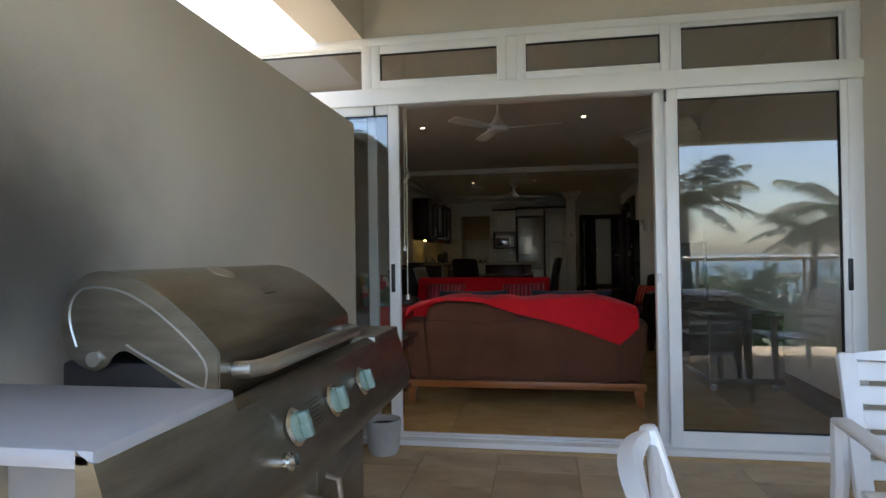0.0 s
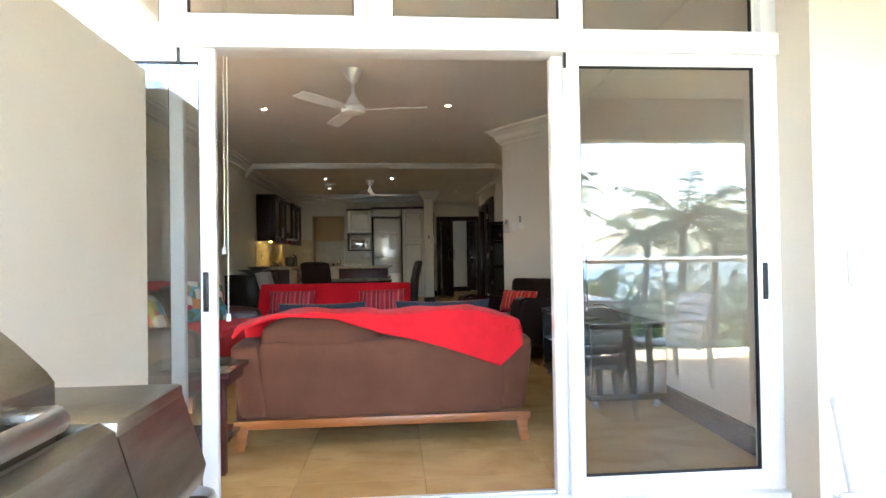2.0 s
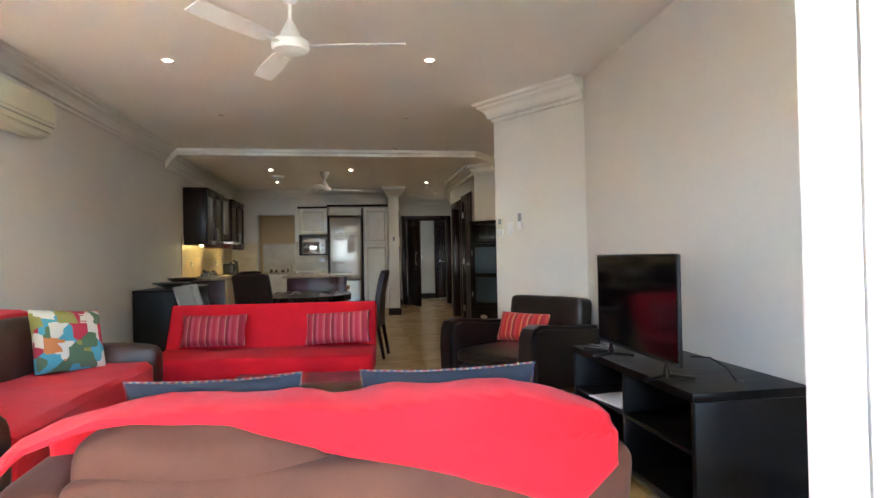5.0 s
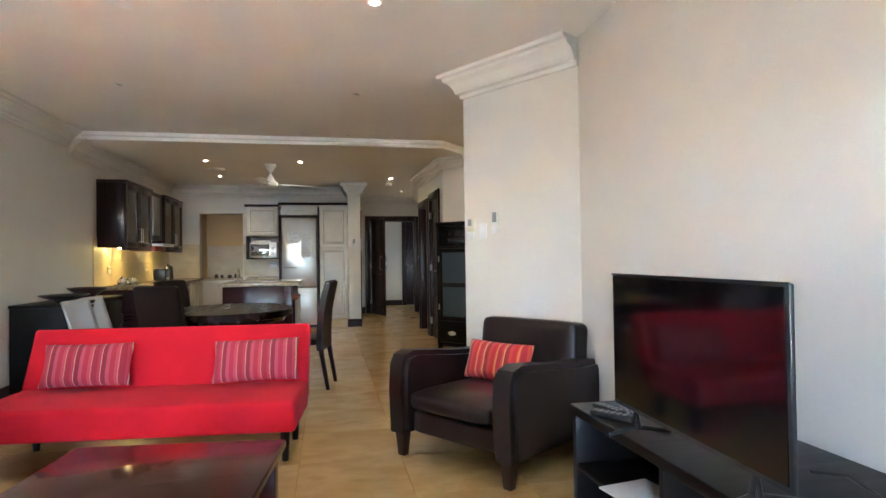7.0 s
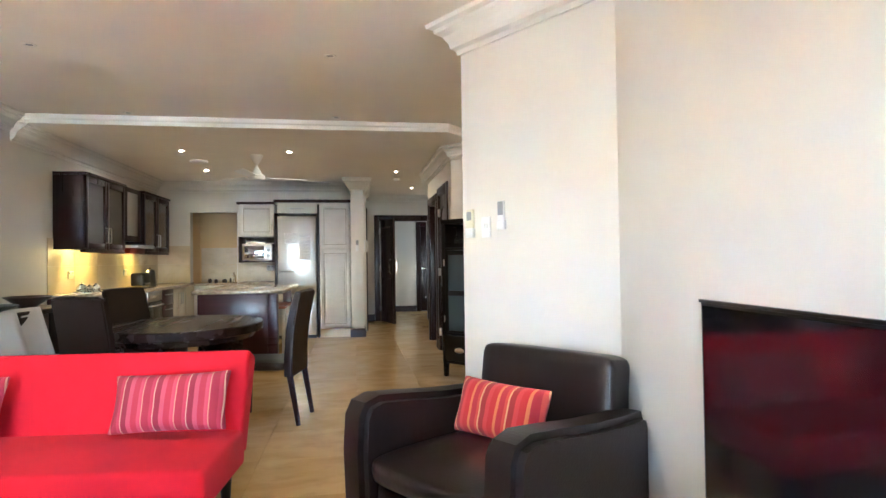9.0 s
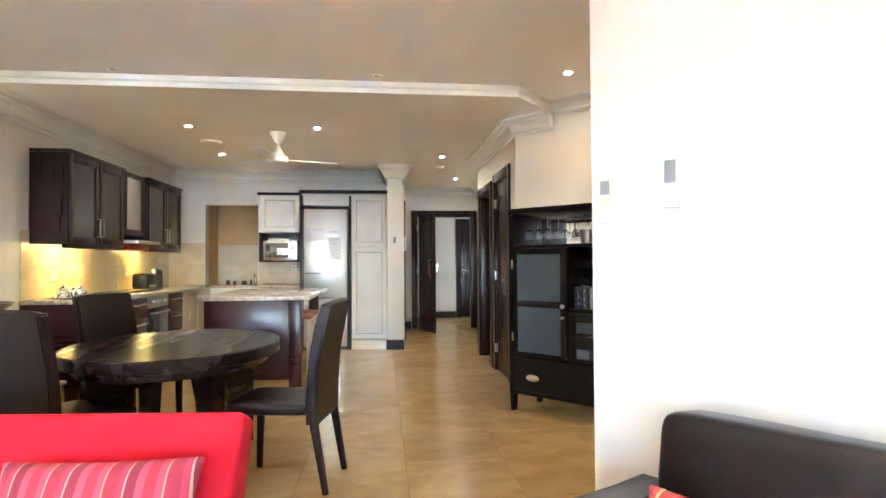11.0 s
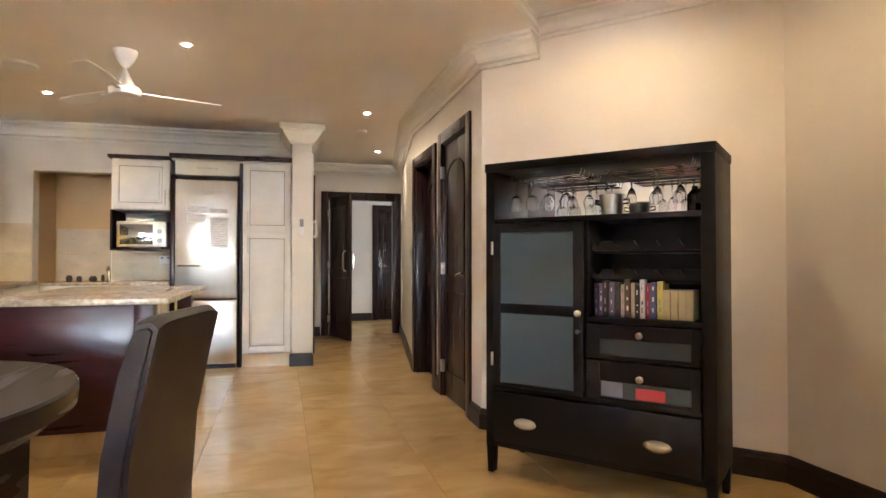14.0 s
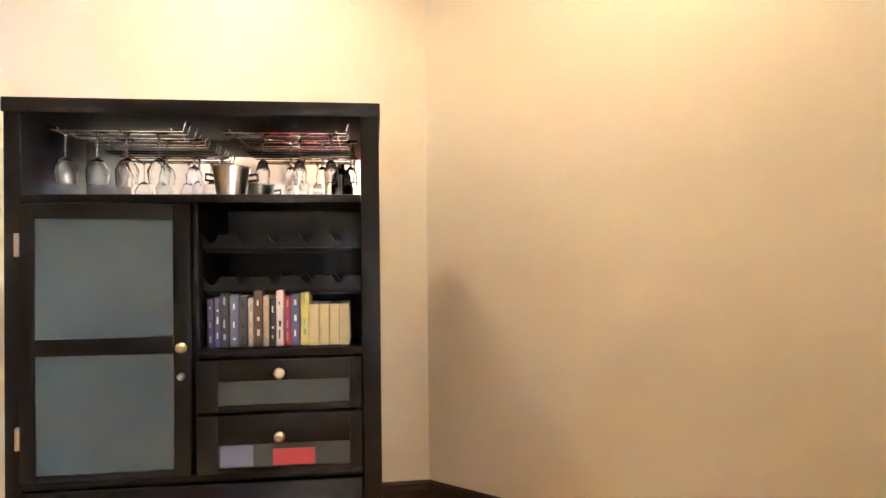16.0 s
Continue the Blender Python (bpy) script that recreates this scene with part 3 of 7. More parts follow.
FR = thing("window_1", pose(0, 0, 0), "white aluminium sliding door frame with fanlights above", "sliding door", "", "structure")
for nm, lo, hi in (("sill", (-0.74, -0.09, -0.03), (3.34, 0.08, 0.018)), ("rail", (-0.74, -0.075, 1.905), (3.34, 0.06, 2.0)), ("head", (-0.74, -0.05, 2.255), (3.34, 0.05, 2.30)),
                   ("jamb", (3.27, -0.055, 0.018), (3.34, 0.055, 2.255)), ("jamb", (-0.74, -0.055, 0.018), (-0.69, 0.055, 2.255)),
                   ("mullion", (0.735, -0.05, 2.0), (0.79, 0.05, 2.255)), ("mullion", (2.425, -0.05, 2.0), (2.475, 0.05, 2.255)), ("mullion", (1.56, -0.04, 2.0), (1.62, 0.04, 2.255)),
                   ("track", (-0.69, -0.028, 0.018), (3.27, -0.02, 0.03)), ("track", (-0.69, 0.022, 0.018), (3.27, 0.03, 0.03))):
    box(nm, ALU, lo, hi, FR, 0.004)


def sash(parent, x0, x1, z0, z1, y, w, t=0.035, bottom=None, gasket=True):
    """A glazed sash: four members, a black gasket and a pane."""
    bt = bottom or w
    s = thing("sash", pose(0, 0, 0), "", "")
    s.parent = parent
    b = bmesh.new()
    for lo, hi in (((x0, y - t / 2, z0), (x0 + w, y + t / 2, z1)), ((x1 - w, y - t / 2, z0), (x1, y + t / 2, z1)), ((x0 + w, y - t / 2, z0), (x1 - w, y + t / 2, z0 + bt)), ((x0 + w, y - t / 2, z1 - w), (x1 - w, y + t / 2, z1))):
        bm_box(b, lo, hi, 0.003)
    part("sash_frame", b, ALU, s)
    a0, a1, c0, c1 = x0 + w, x1 - w, z0 + bt, z1 - w
    if gasket:
        b = bmesh.new()
        g = 0.005
        for lo, hi in (((a0, y - 0.012, c0), (a0 + g, y + 0.012, c1)), ((a1 - g, y - 0.012, c0), (a1, y + 0.012, c1)), ((a0, y - 0.012, c0), (a1, y + 0.012, c0 + g)), ((a0, y - 0.012, c1 - g), (a1, y + 0.012, c1))):
            bm_box(b, lo, hi)
        part("gasket", b, RUBBER, s)
    p = box("pane", PANE, (a0 - 0.004, y - 0.003, c0 - 0.004), (a1 + 0.004, y + 0.003, c1 + 0.004), s, 0.0)
    p.visible_shadow = False
    return s


s1 = sash(FR, 2.395, 3.30, 0.02, 1.915, -0.03, 0.062, 0.036, 0.085)
sash(FR, 0.06, 0.945, 0.02, 1.915, -0.03, 0.062, 0.036, 0.085)
sash(FR, -0.69, 0.80, 0.02, 1.915, 0.03, 0.055, 0.036, 0.085)
sash(FR, 0.79, 1.56, 2.0, 2.255, -0.03, 0.05, 0.04)
sash(FR, 1.62, 2.425, 2.0, 2.255, -0.03, 0.05, 0.04)
sash(FR, 2.475, 3.27, 2.0, 2.255, 0.0, 0.015, 0.03)
sash(FR, -0.69, 0.735, 2.0, 2.255, 0.0, 0.015, 0.03)
box("jamb", ALU, (2.345, -0.005, 0.02), (2.40, 0.055, 1.91), FR, 0.004)
for x in (0.905, 3.268):
    b = bmesh.new()
    bm_box(b, (x - 0.011, -0.056, 0.84), (x + 0.011, -0.046, 1.0), 0.003)
    bm_box(b, (x - 0.006, -0.064, 0.86), (x + 0.006, -0.054, 0.98), 0.002)
    part("pull_handle", b, BLACKPLASTIC, FR, "black recessed pull handle")
box("latch", ALU, (2.35, -0.03, 0.885), (2.365, -0.005, 0.93), FR, 0.003, "small white latch")
for x, z0 in ((0.80, 1.84), (2.388, 1.84)):
    box("brush_seal", RUBBER, (x, -0.055, z0), (x + 0.012, -0.05, 1.905), FR, 0.0)
cord = thing("blind_cord", pose(0.952, 0.045, 1.35), "hanging cream blind cords with small toggles", "cord")
for dx in (0.0, 0.014):
    tube("cord", IVORY, [(dx, 0, 1.2), (dx + 0.003, 0, 0.3), (dx, 0, -0.25 - dx * 20)], 0.0025, cord, "", 6)
    lathe("toggle", PLASTIC, [(0, -0.03), (0.011, -0.028), (0.008, 0.0), (0, 0.004)], (dx, 0, -0.25 - dx * 20), cord, "", 10)

# ---- balcony ----
structure("floor_balcony", GROUT, (-1.4, -3.95, -0.2), (8.2, -0.10, -0.042), "balcony slab under the tiles")
structure("floor_slab", GROUT, (-0.98, -0.10, -0.2), (6.2, 15.6, -0.0125), "floor bed under the tiles")

rail = thing("balustrade", pose(0, -3.82, -0.03), "white balustrade with glass panels and a round top rail", "balustrade", "", "structure")
tube("top_rail", ALU, [(-1.4, 0, 1.0), (8.2, 0, 1.0)], 0.03, rail, "", 14)
for i in range(9):
    x = -1.0 + i * 1.12
    tube("post", ALU, [(x, 0, 0), (x, 0, 0.98)], 0.02, rail, "", 10)
    if i < 8:
        p = box("glass_panel", PANE, (x + 0.04, -0.005, 0.1), (x + 1.08, 0.005, 0.92), rail, 0.0)
        p.visible_shadow = False

grill = thing("gas_barbecue", pose(0.72, -2.34, -0.03), "weathered stainless gas barbecue with a domed lid beside the partition", "barbecue")
W, D = 0.86, 0.48  # along y, along x
box("cabinet", BBQSTEEL, (0.02, 0.04, 0.06), (D - 0.04, W - 0.04, 0.70), grill, 0.008)
b = bmesh.new()
pts = [(D - 0.06, 0.70), (D - 0.06, 0.80), (D - 0.02, 0.815), (D + 0.005, 0.80), (D + 0.055, 0.64), (D + 0.045, 0.60), (D - 0.02, 0.585)]
lo = [b.verts.new((x, 0.0, z)) for x, z in pts]
hi = [b.verts.new((x, W, z)) for x, z in pts]
b.faces.new(lo), b.faces.new(hi[::-1])
for i in range(len(pts)):
    b.faces.new((lo[i], hi[i], hi[(i + 1) % len(pts)], lo[(i + 1) % len(pts)]))
bmesh.ops.recalc_face_normals(b, faces=b.faces)
panel = part("control_panel", b, BBQSTEEL, grill)
box("side_shelf", GREYMETAL, (0.0, -0.33, 0.815), (D + 0.005, 0.0, 0.842), grill, 0.008, "grey enamelled side shelf")
box("side_shelf", BBQSTEEL, (0.0, W, 0.785), (D + 0.01, W + 0.30, 0.815), grill, 0.008, "grey enamelled side shelf")
for y0, y1 in ((-0.33, -0.005), (W + 0.005, W + 0.30)):
    b = bmesh.new()
    lo = [b.verts.new((x, y0, z)) for x, z in pts[2:]]
    hi = [b.verts.new((x, y1, z)) for x, z in pts[2:]]
    b.faces.new(lo), b.faces.new(hi[::-1])
    for i in range(len(lo)):
        b.faces.new((lo[i], hi[i], hi[(i + 1) % len(lo)], lo[(i + 1) % len(lo)]))
    bmesh.ops.recalc_face_normals(b, faces=b.faces)
    b.transform(Matrix.Translation((0, 0, 0.024 if y0 < 0 else 0.0)))
    part("fascia", b, BBQSTEEL, grill)
box("firebox", BLACKMETAL, (0.06, 0.085, 0.70), (D - 0.07, W - 0.09, 0.868), grill, 0.01, "black enamelled firebox")
# lid: a curved hood with pressed end plates
prof = [(0.095, 0.858), (0.055, 0.885), (0.04, 0.95), (0.06, 1.01), (0.11, 1.045), (0.18, 1.045), (0.26, 1.015), (0.335, 0.965), (0.40, 0.908), (0.414, 0.890), (0.414, 0.785), (0.30, 0.842), (0.215, 0.887), (0.19, 0.893), (0.172, 0.884), (0.152, 0.862), (0.125, 0.852)]
prof = [(0.035 + 0.915 * x, z) for x, z in prof]


def rounded(pts, n=4):
    """A smooth curve through points, n steps to each span."""
    p = [Vector(q) for q in (pts[0], *pts, pts[-1])]
    out = []
    for i in range(1, len(p) - 2):
        for k in range(n):
            t = k / n
            out.append(tuple(0.5 * (2 * p[i] + (p[i + 1] - p[i - 1]) * t + (2 * p[i - 1] - 5 * p[i] + 4 * p[i + 1] - p[i + 2]) * t * t + (3 * p[i] - p[i - 1] - 3 * p[i + 1] + p[i + 2]) * t ** 3)))
    return out + [tuple(p[-2])]


hood = rounded(prof[:9])
prof = hood + prof[9:11] + rounded(prof[11:])
LY0, LY1 = 0.07, 0.825
b = bmesh.new()
rows = [[b.verts.new((x, y, z)) for x, z in prof] for y in (LY0, LY1)]
for i in range(len(hood) + 1):
    b.faces.new((rows[0][i], rows[1][i], rows[1][i + 1], rows[0][i + 1]))
for r in rows:
    b.faces.new(r)
bmesh.ops.recalc_face_normals(b, faces=b.faces)
bmesh.ops.bevel(b, geom=[e for e in b.edges if len(e.link_faces) == 2 and abs(e.verts[0].co.y - e.verts[1].co.y) < 0.01], offset=0.003, segments=2, affect="EDGES")
lid = part("lid", b, BBQSTEEL, grill)
for y in (LY0 - 0.002, LY1 + 0.002):
    tube("end_rib", STEEL, rounded([(0.11, y, 0.90), (0.095, y, 0.95), (0.10, y, 0.99), (0.13, y, 1.015), (0.20, y, 1.012), (0.27, y, 0.98), (0.34, y, 0.925), (0.385, y, 0.875), (0.388, y, 0.835), (0.375, y, 0.825), (0.30, y, 0.862), (0.22, y, 0.905)], 3), 0.0025, lid, "pressed steel rib", 6)
    g = bm_lathe(bmesh.new(), [(0, -0.006), (0.015, -0.006), (0.015, 0.006), (0, 0.006)], 12)
    g.transform(Matrix.Translation((0.15, y, 0.876)) @ pose(0, 0, 0, 90))
    part("hinge_bolt", g, STEEL, lid)
b = bmesh.new()
bm_tube(b, [(0.405, LY0 + 0.06, 0.848), (0.445, LY0 + 0.06, 0.850), (0.465, LY0 + 0.09, 0.852), (0.465, LY1 - 0.09, 0.852), (0.445, LY1 - 0.06, 0.850), (0.405, LY1 - 0.06, 0.848)], 0.0175, 12)
part("lid_handle", b, STEEL, lid, "polished tubular lid handle")
g = bm_lathe(bmesh.new(), [(0, 0), (0.036, 0), (0.036, 0.008), (0.030, 0.012), (0, 0.012)], 20)
g.transform(Matrix.Translation((0.225, 0.40, 1.030)) @ pose(0, 0, 0, 0, 22, 0))
part("thermometer", g, STEEL, lid, "round chrome thermometer")
g = bm_box(bmesh.new(), (-0.012, -0.035, 0), (0.012, 0.035, 0.003), 0.001)
g.transform(Matrix.Translation((0.315, 0.47, 0.986)) @ pose(0, 0, 0, 0, 36, 0))
part("badge", g, BBQSTEEL, lid, "small embossed metal badge")
KNOB = mat("pale_green_knob", (0.20, 0.29, 0.25), 0.3, 0, 0.05, 9, 0.01, coat=0.2)
nrm = pose(0, 0, 0, 0, 73, 0)
for i in range(3):
    c = Matrix.Translation((D + 0.032, 0.185 + i * 0.225, 0.722)) @ nrm
    g = bm_lathe(bmesh.new(), [(0, 0), (0.038, 0), (0.040, 0.005), (0.034, 0.010), (0, 0.010)], 24)
    g.transform(c)
    k = part("knob", g, CHROME, panel, "chrome knob bezel")
    g = bm_lathe(bmesh.new(), [(0.031, 0.009), (0.030, 0.018), (0.026, 0.021), (0, 0.021)], 24)
    bm_box(g, (-0.027, -0.011, 0.016), (0.027, 0.011, 0.038), 0.004)
    g.transform(c)
    part("grip", g, KNOB, k, "pale translucent green grip")
for k in range(7):
    g = bm_box(bmesh.new(), (-0.030 + 0.009 * k, -0.040 + 0.012 * (k % 3), 0.0003), (-0.0285 + 0.009 * k, 0.030 - 0.009 * (k % 2), 0.0008))
    g.transform(Matrix.Translation((D + 0.032, 0.30, 0.722)) @ nrm)
    part("printed_line", g, BLACKMETAL, panel)
g = bm_lathe(bmesh.new(), [(0, 0), (0.018, 0), (0.018, 0.01), (0.011, 0.012), (0.011, 0.024), (0, 0.024)], 16)
g.transform(Matrix.Translation((D + 0.045, 0.115, 0.675)) @ nrm)
part("igniter", g, CHROME, panel, "chrome igniter button")
for y0, y1 in ((0.05, W / 2 - 0.003), (W / 2 + 0.003, W - 0.05)):
    dd = box("cabinet_door", BBQSTEEL, (D - 0.04, y0, 0.08), (D - 0.018, y1, 0.575), grill, 0.004)
    yy = y1 - 0.06 if y0 < 0.1 else y0 + 0.06
    tube("door_handle", STEEL, [(D - 0.02, yy, 0.35), (D + 0.015, yy, 0.36), (D + 0.025, yy, 0.42), (D + 0.015, yy, 0.50), (D - 0.02, yy, 0.51)], 0.008, dd, "bowed steel handle", 8)
b = bmesh.new()
for i in range(5):
    bm_box(b, (0.03, -0.008, 0.10 + i * 0.13), (D - 0.06, 0.0, 0.18 + i * 0.13), 0.004)
part("side_panel", b, GREYMETAL, grill, "grey slotted side panel")
for x in (0.06, D - 0.08):
    for y in (0.07, W - 0.07):
        g = bm_lathe(bmesh.new(), [(0, -0.012), (0.03, -0.012), (0.03, 0.012), (0, 0.012)], 16)
        g.transform(Matrix.Translation((x, y, 0.03)) @ pose(0, 0, 0, 90))
        part("castor", g, RUBBER, grill)
        box("castor_fork", STEEL, (x - 0.008, y - 0.008, 0.03), (x + 0.008, y + 0.008, 0.07), grill, 0.002)

pot = thing("flower_pot", pose(0.87, -0.17, -0.03), "small pale concrete flower pot with dry soil on the balcony", "pot")
lathe("vessel", CONCRETE, [(0, 0), (0.072, 0), (0.086, 0.03), (0.098, 0.17), (0.094, 0.185), (0.086, 0.185), (0.082, 0.15), (0, 0.15)], (0, 0, 0), pot)
lathe("soil", SOIL, [(0, 0.158), (0.05, 0.16), (0.083, 0.152)], (0, 0, 0), pot, "dry brown soil")
ju = thing("junction_box", pose(3.575, -0.26, 0.98), "white square plastic junction box on the rendered wall", "junction box")
box("base", PLASTIC, (-0.098, -0.02, -0.072), (0.098, 0.0, 0.072), ju, 0.008)
box("cover", PLASTIC, (-0.102, -0.034, -0.076), (0.102, -0.02, 0.076), ju, 0.008)


def garden_chair(m):
    c = thing("garden_chair", m, "white moulded plastic garden armchair with a slatted back", "chair", "chairs round the balcony table")
    # local: x across, y backwards, seat front at y = 0
    for i in range(6):
        box("seat_slat", PLASTIC, (-0.23, 0.02 + i * 0.075, 0.39 - 0.006 * i), (0.23, 0.082 + i * 0.075, 0.412 - 0.006 * i), c, 0.008)
    back = Matrix.Translation((0, 0.47, 0.38)) @ pose(0, 0, 0, -15)
    for s in (-1, 1):
        b = bm_box(bmesh.new(), (-0.028, -0.018, -0.05), (0.028, 0.018, 0.47), 0.012)
        b.transform(Matrix.Translation((s * 0.215, 0, 0)))
        b.transform(back)
        part("back_post", b, PLASTIC, c)
        b = bmesh.new()
        bm_box(b, (s * 0.265 - 0.03, -0.04, 0.595), (s * 0.265 + 0.03, 0.50, 0.62), 0.012, 3)
        part("armrest", b, PLASTIC, c)
        for y0, y1 in ((0.0, 0.03), (0.50, 0.55)):
            b = bmesh.new()
            bm_tube(b, [(s * 0.275, y1, 0.0), (s * 0.26, y0 + 0.02, 0.40), (s * 0.262, y0 + 0.02, 0.60)], [0.02, 0.028, 0.024], 8)
            part("leg", b, PLASTIC, c)
    for i in range(5):
        z = 0.03 + i * 0.085
        b = bm_box(bmesh.new(), (-0.20, -0.011, z), (0.20, 0.011, z + 0.068), 0.008)
        for v in b.verts:
            v.co.y += 0.035 * (1 - (v.co.x / 0.2) ** 2)
        b.transform(back)
        part("back_slat", b, PLASTIC, c)
    b = bmesh.new()
    n = 14
    tp = [(-0.243 + 0.486 * i / n, 0.455 + 0.035 * (1 - (2 * i / n - 1) ** 2)) for i in range(n + 1)]
    fr = [[b.verts.new((x, y + 0.035 * (1 - (x / 0.243) ** 2), z)) for x, z in tp + [(x, 0.445) for x, z in tp[::-1]]] for y in (-0.013, 0.013)]
    b.faces.new(fr[0]), b.faces.new(fr[1][::-1])
    for i in range(len(fr[0])):
        b.faces.new((fr[0][i], fr[1][i], fr[1][(i + 1) % len(fr[0])], fr[0][(i + 1) % len(fr[0])]))
    bmesh.ops.recalc_face_normals(b, faces=b.faces)
    b.transform(back)
    part("top_rail", b, PLASTIC, c)
    return c


gc = garden_chair(pose(2.87, -1.78, -0.03, 0, 0, -6))
gc.scale = (1, 1, 0.88)
copy_thing(gc, pose(2.49, -2.40, -0.03, 0, 0, 82))
copy_thing(gc, pose(3.05, -2.98, -0.03, 0, 0, 176))
copy_thing(gc, pose(3.60, -2.30, -0.03, 0, 0, -93))
gt = thing("garden_table", pose(2.98, -2.38, -0.03), "white plastic garden table on the balcony", "table")
box("tabletop", PLASTIC, (-0.42, -0.42, 0.69), (0.42, 0.42, 0.72), gt, 0.012, "", 3)
box("apron", PLASTIC, (-0.38, -0.38, 0.64), (0.38, 0.38, 0.69), gt, 0.01)
for x in (-0.35, 0.35):
    for y in (-0.35, 0.35):
        tube("leg", PLASTIC, [(x * 1.06, y * 1.06, 0), (x, y, 0.65)], [0.022, 0.03], gt, "", 10)
# ---- living room ----
sofa = thing("sofa", pose(0.74, 0.81, 0), "brown suede two-seater sofa on a honey-coloured wooden base", "sofa")
box("base_rail", HONEY, (0.03, 0.0, 0.115), (1.63, 0.045, 0.165), sofa, 0.006, "honey-coloured wooden rail")
box("base_rail", HONEY, (0.03, 0.84, 0.115), (1.63, 0.885, 0.165), sofa, 0.006, "honey-coloured wooden rail")
for x in (0.05, 1.55):
    for y, s in ((0.0, -1), (0.82, 1)):
        b = bm_box(bmesh.new(), (0, 0, 0), (0.06, 0.065, 0.13), 0.004)
        for v in b.verts:
            if v.co.z < 0.06:
                v.co.x = 0.03 + (v.co.x - 0.03) * 0.7 + (-0.015 if x < 1 else 0.015)
        b.transform(Matrix.Translation((x, y, 0)))
        part("leg", b, HONEY, sofa, "honey-coloured wooden leg")
box("seat_base", BROWNFAB, (0.10, 0.10, 0.165), (1.56, 0.87, 0.30), sofa, 0.02)


def soft_box(name, material, lo, hi, r, parent, bulge=0.02, label="", seg=4, m=None, amount=0.006, cuts=5):
    """An upholstered block: rounded, a little swollen and uneven."""
    b = bm_box(bmesh.new(), lo, hi)
    for _ in range(1):
        bmesh.ops.subdivide_edges(b, edges=b.edges, cuts=cuts, use_grid_fill=True)
    c = [(lo[i] + hi[i]) / 2 for i in range(3)]
    h = [(hi[i] - lo[i]) / 2 for i in range(3)]
    for v in b.verts:
        u = [(v.co[i] - c[i]) / h[i] for i in range(3)]
        p = Vector([max(-h[i] + r, min(h[i] - r, v.co[i] - c[i])) for i in range(3)])
        d = Vector([v.co[i] - c[i] for i in range(3)]) - p
        if d.length > 1e-6:
            d = d.normalized() * r
        for i in range(3):
            j, k = (i + 1) % 3, (i + 2) % 3
            if abs(u[i]) > 0.99:
                d[i] += math.copysign(bulge * (1 - u[j] ** 2) * (1 - u[k] ** 2), u[i])
        v.co = Vector(c) + p + d
        v.co += Vector((noise.noise(v.co * 5.0), noise.noise(v.co * 5.0 + Vector((7, 0, 0))), noise.noise(v.co * 5.0 + Vector((0, 9, 0))))) * amount
    if m is not None:
        b.transform(m)
    ob = part(name, b, material, parent, label)
    sub = ob.modifiers.new("smooth", "SUBSURF")
    sub.levels = sub.render_levels = 1
    return ob


sofa.scale = (1.03, 1, 1)

soft_box("backrest", BROWNFAB, (0.16, 0.0, 0.165), (1.50, 0.20, 0.592), 0.035, sofa, 0.006, "", 4, None, 0.005, 13)
for x0, x1 in ((0.0, 0.165), (1.495, 1.66)):
    ob = soft_box("armrest", BROWNFAB, (x0, 0.0, 0.165), (x1, 0.88, 0.582), 0.04, sofa, 0.006, "", 4, None, 0.005, 11)
    for v in ob.data.vertices:
        v.co.x += (0.055 if x0 < 0.5 else -0.055) * max(0.0, (0.58 - v.co.z) / 0.415)
for x0, x1 in ((0.165, 0.83), (0.83, 1.495)):
    soft_box("seat_cushion", BROWNFAB, (x0, 0.2, 0.30), (x1, 0.90, 0.44), 0.05, sofa, 0.02)
    soft_box("back_cushion", BROWNFAB, (x0 + 0.01, 0.03, 0.44), (x1 - 0.01, 0.24, 0.705), 0.08, sofa, 0.025, "", 4, None, 0.012)


def cloth(name, material, label, category, nu, nv, fn, thick=0.006):
    """A draped cloth: fn(u, v) gives its place."""
    b = bmesh.new()
    g = [[b.verts.new(fn(i / nu, j / nv)) for j in range(nv + 1)] for i in range(nu + 1)]
    for i in range(nu):
        for j in range(nv):
            b.faces.new((g[i][j], g[i + 1][j], g[i + 1][j + 1], g[i][j + 1]))
    ob = part(name, b, material)
    so = ob.modifiers.new("thickness", "SOLIDIFY")
    so.thickness = thick
    return tagged(ob, label, category)


def throw_place(u, v):
    x = 0.795 + 1.60 * u
    # lower edge on the back: short over the cushions, long towards one end
    edge = 0.718 + 0.010 * math.sin(11 * u) - 0.285 * max(0, (u - 0.34) / 0.58) + 0.16 * max(0, (u - 0.92) / 0.08) - 0.10 * math.exp(-(u / 0.035) ** 2)
    top = 0.738 - 0.07 * (2 * u - 1) ** 6 - 0.010 * math.cos(12.566 * u) + 0.016 * noise.noise((u * 8, v * 3, 1.0))
    back_drop = max(0.012, top - edge)
    total = back_drop + 0.2 + 0.30
    s = v * total
    ripple = 0.014 * noise.noise((u * 10, v * 2.5, 4.0)) + 0.007 * noise.noise((u * 26, v * 6, 8.0))
    if s < back_drop:
        k = back_drop - s
        z = top - k
        y = 0.885 - 0.35 * k if k < 0.12 else 0.843
        y = min(y, 0.843) if z < 0.64 else y
        y += min(0.0, ripple)
    elif s < back_drop + 0.2:
        q = (s - back_drop) / 0.2
        y, z = 0.885 + 0.235 * q, top + 0.018 * math.sin(3.14 * q) + max(0.0, ripple)
    else:
        k = s - back_drop - 0.2
        y, z = 1.12 + 0.01 * min(1, k * 6) + max(0.0, ripple), top - k
    return (x + 0.01 * noise.noise((v * 6, u * 3, 2.0)), y, z)


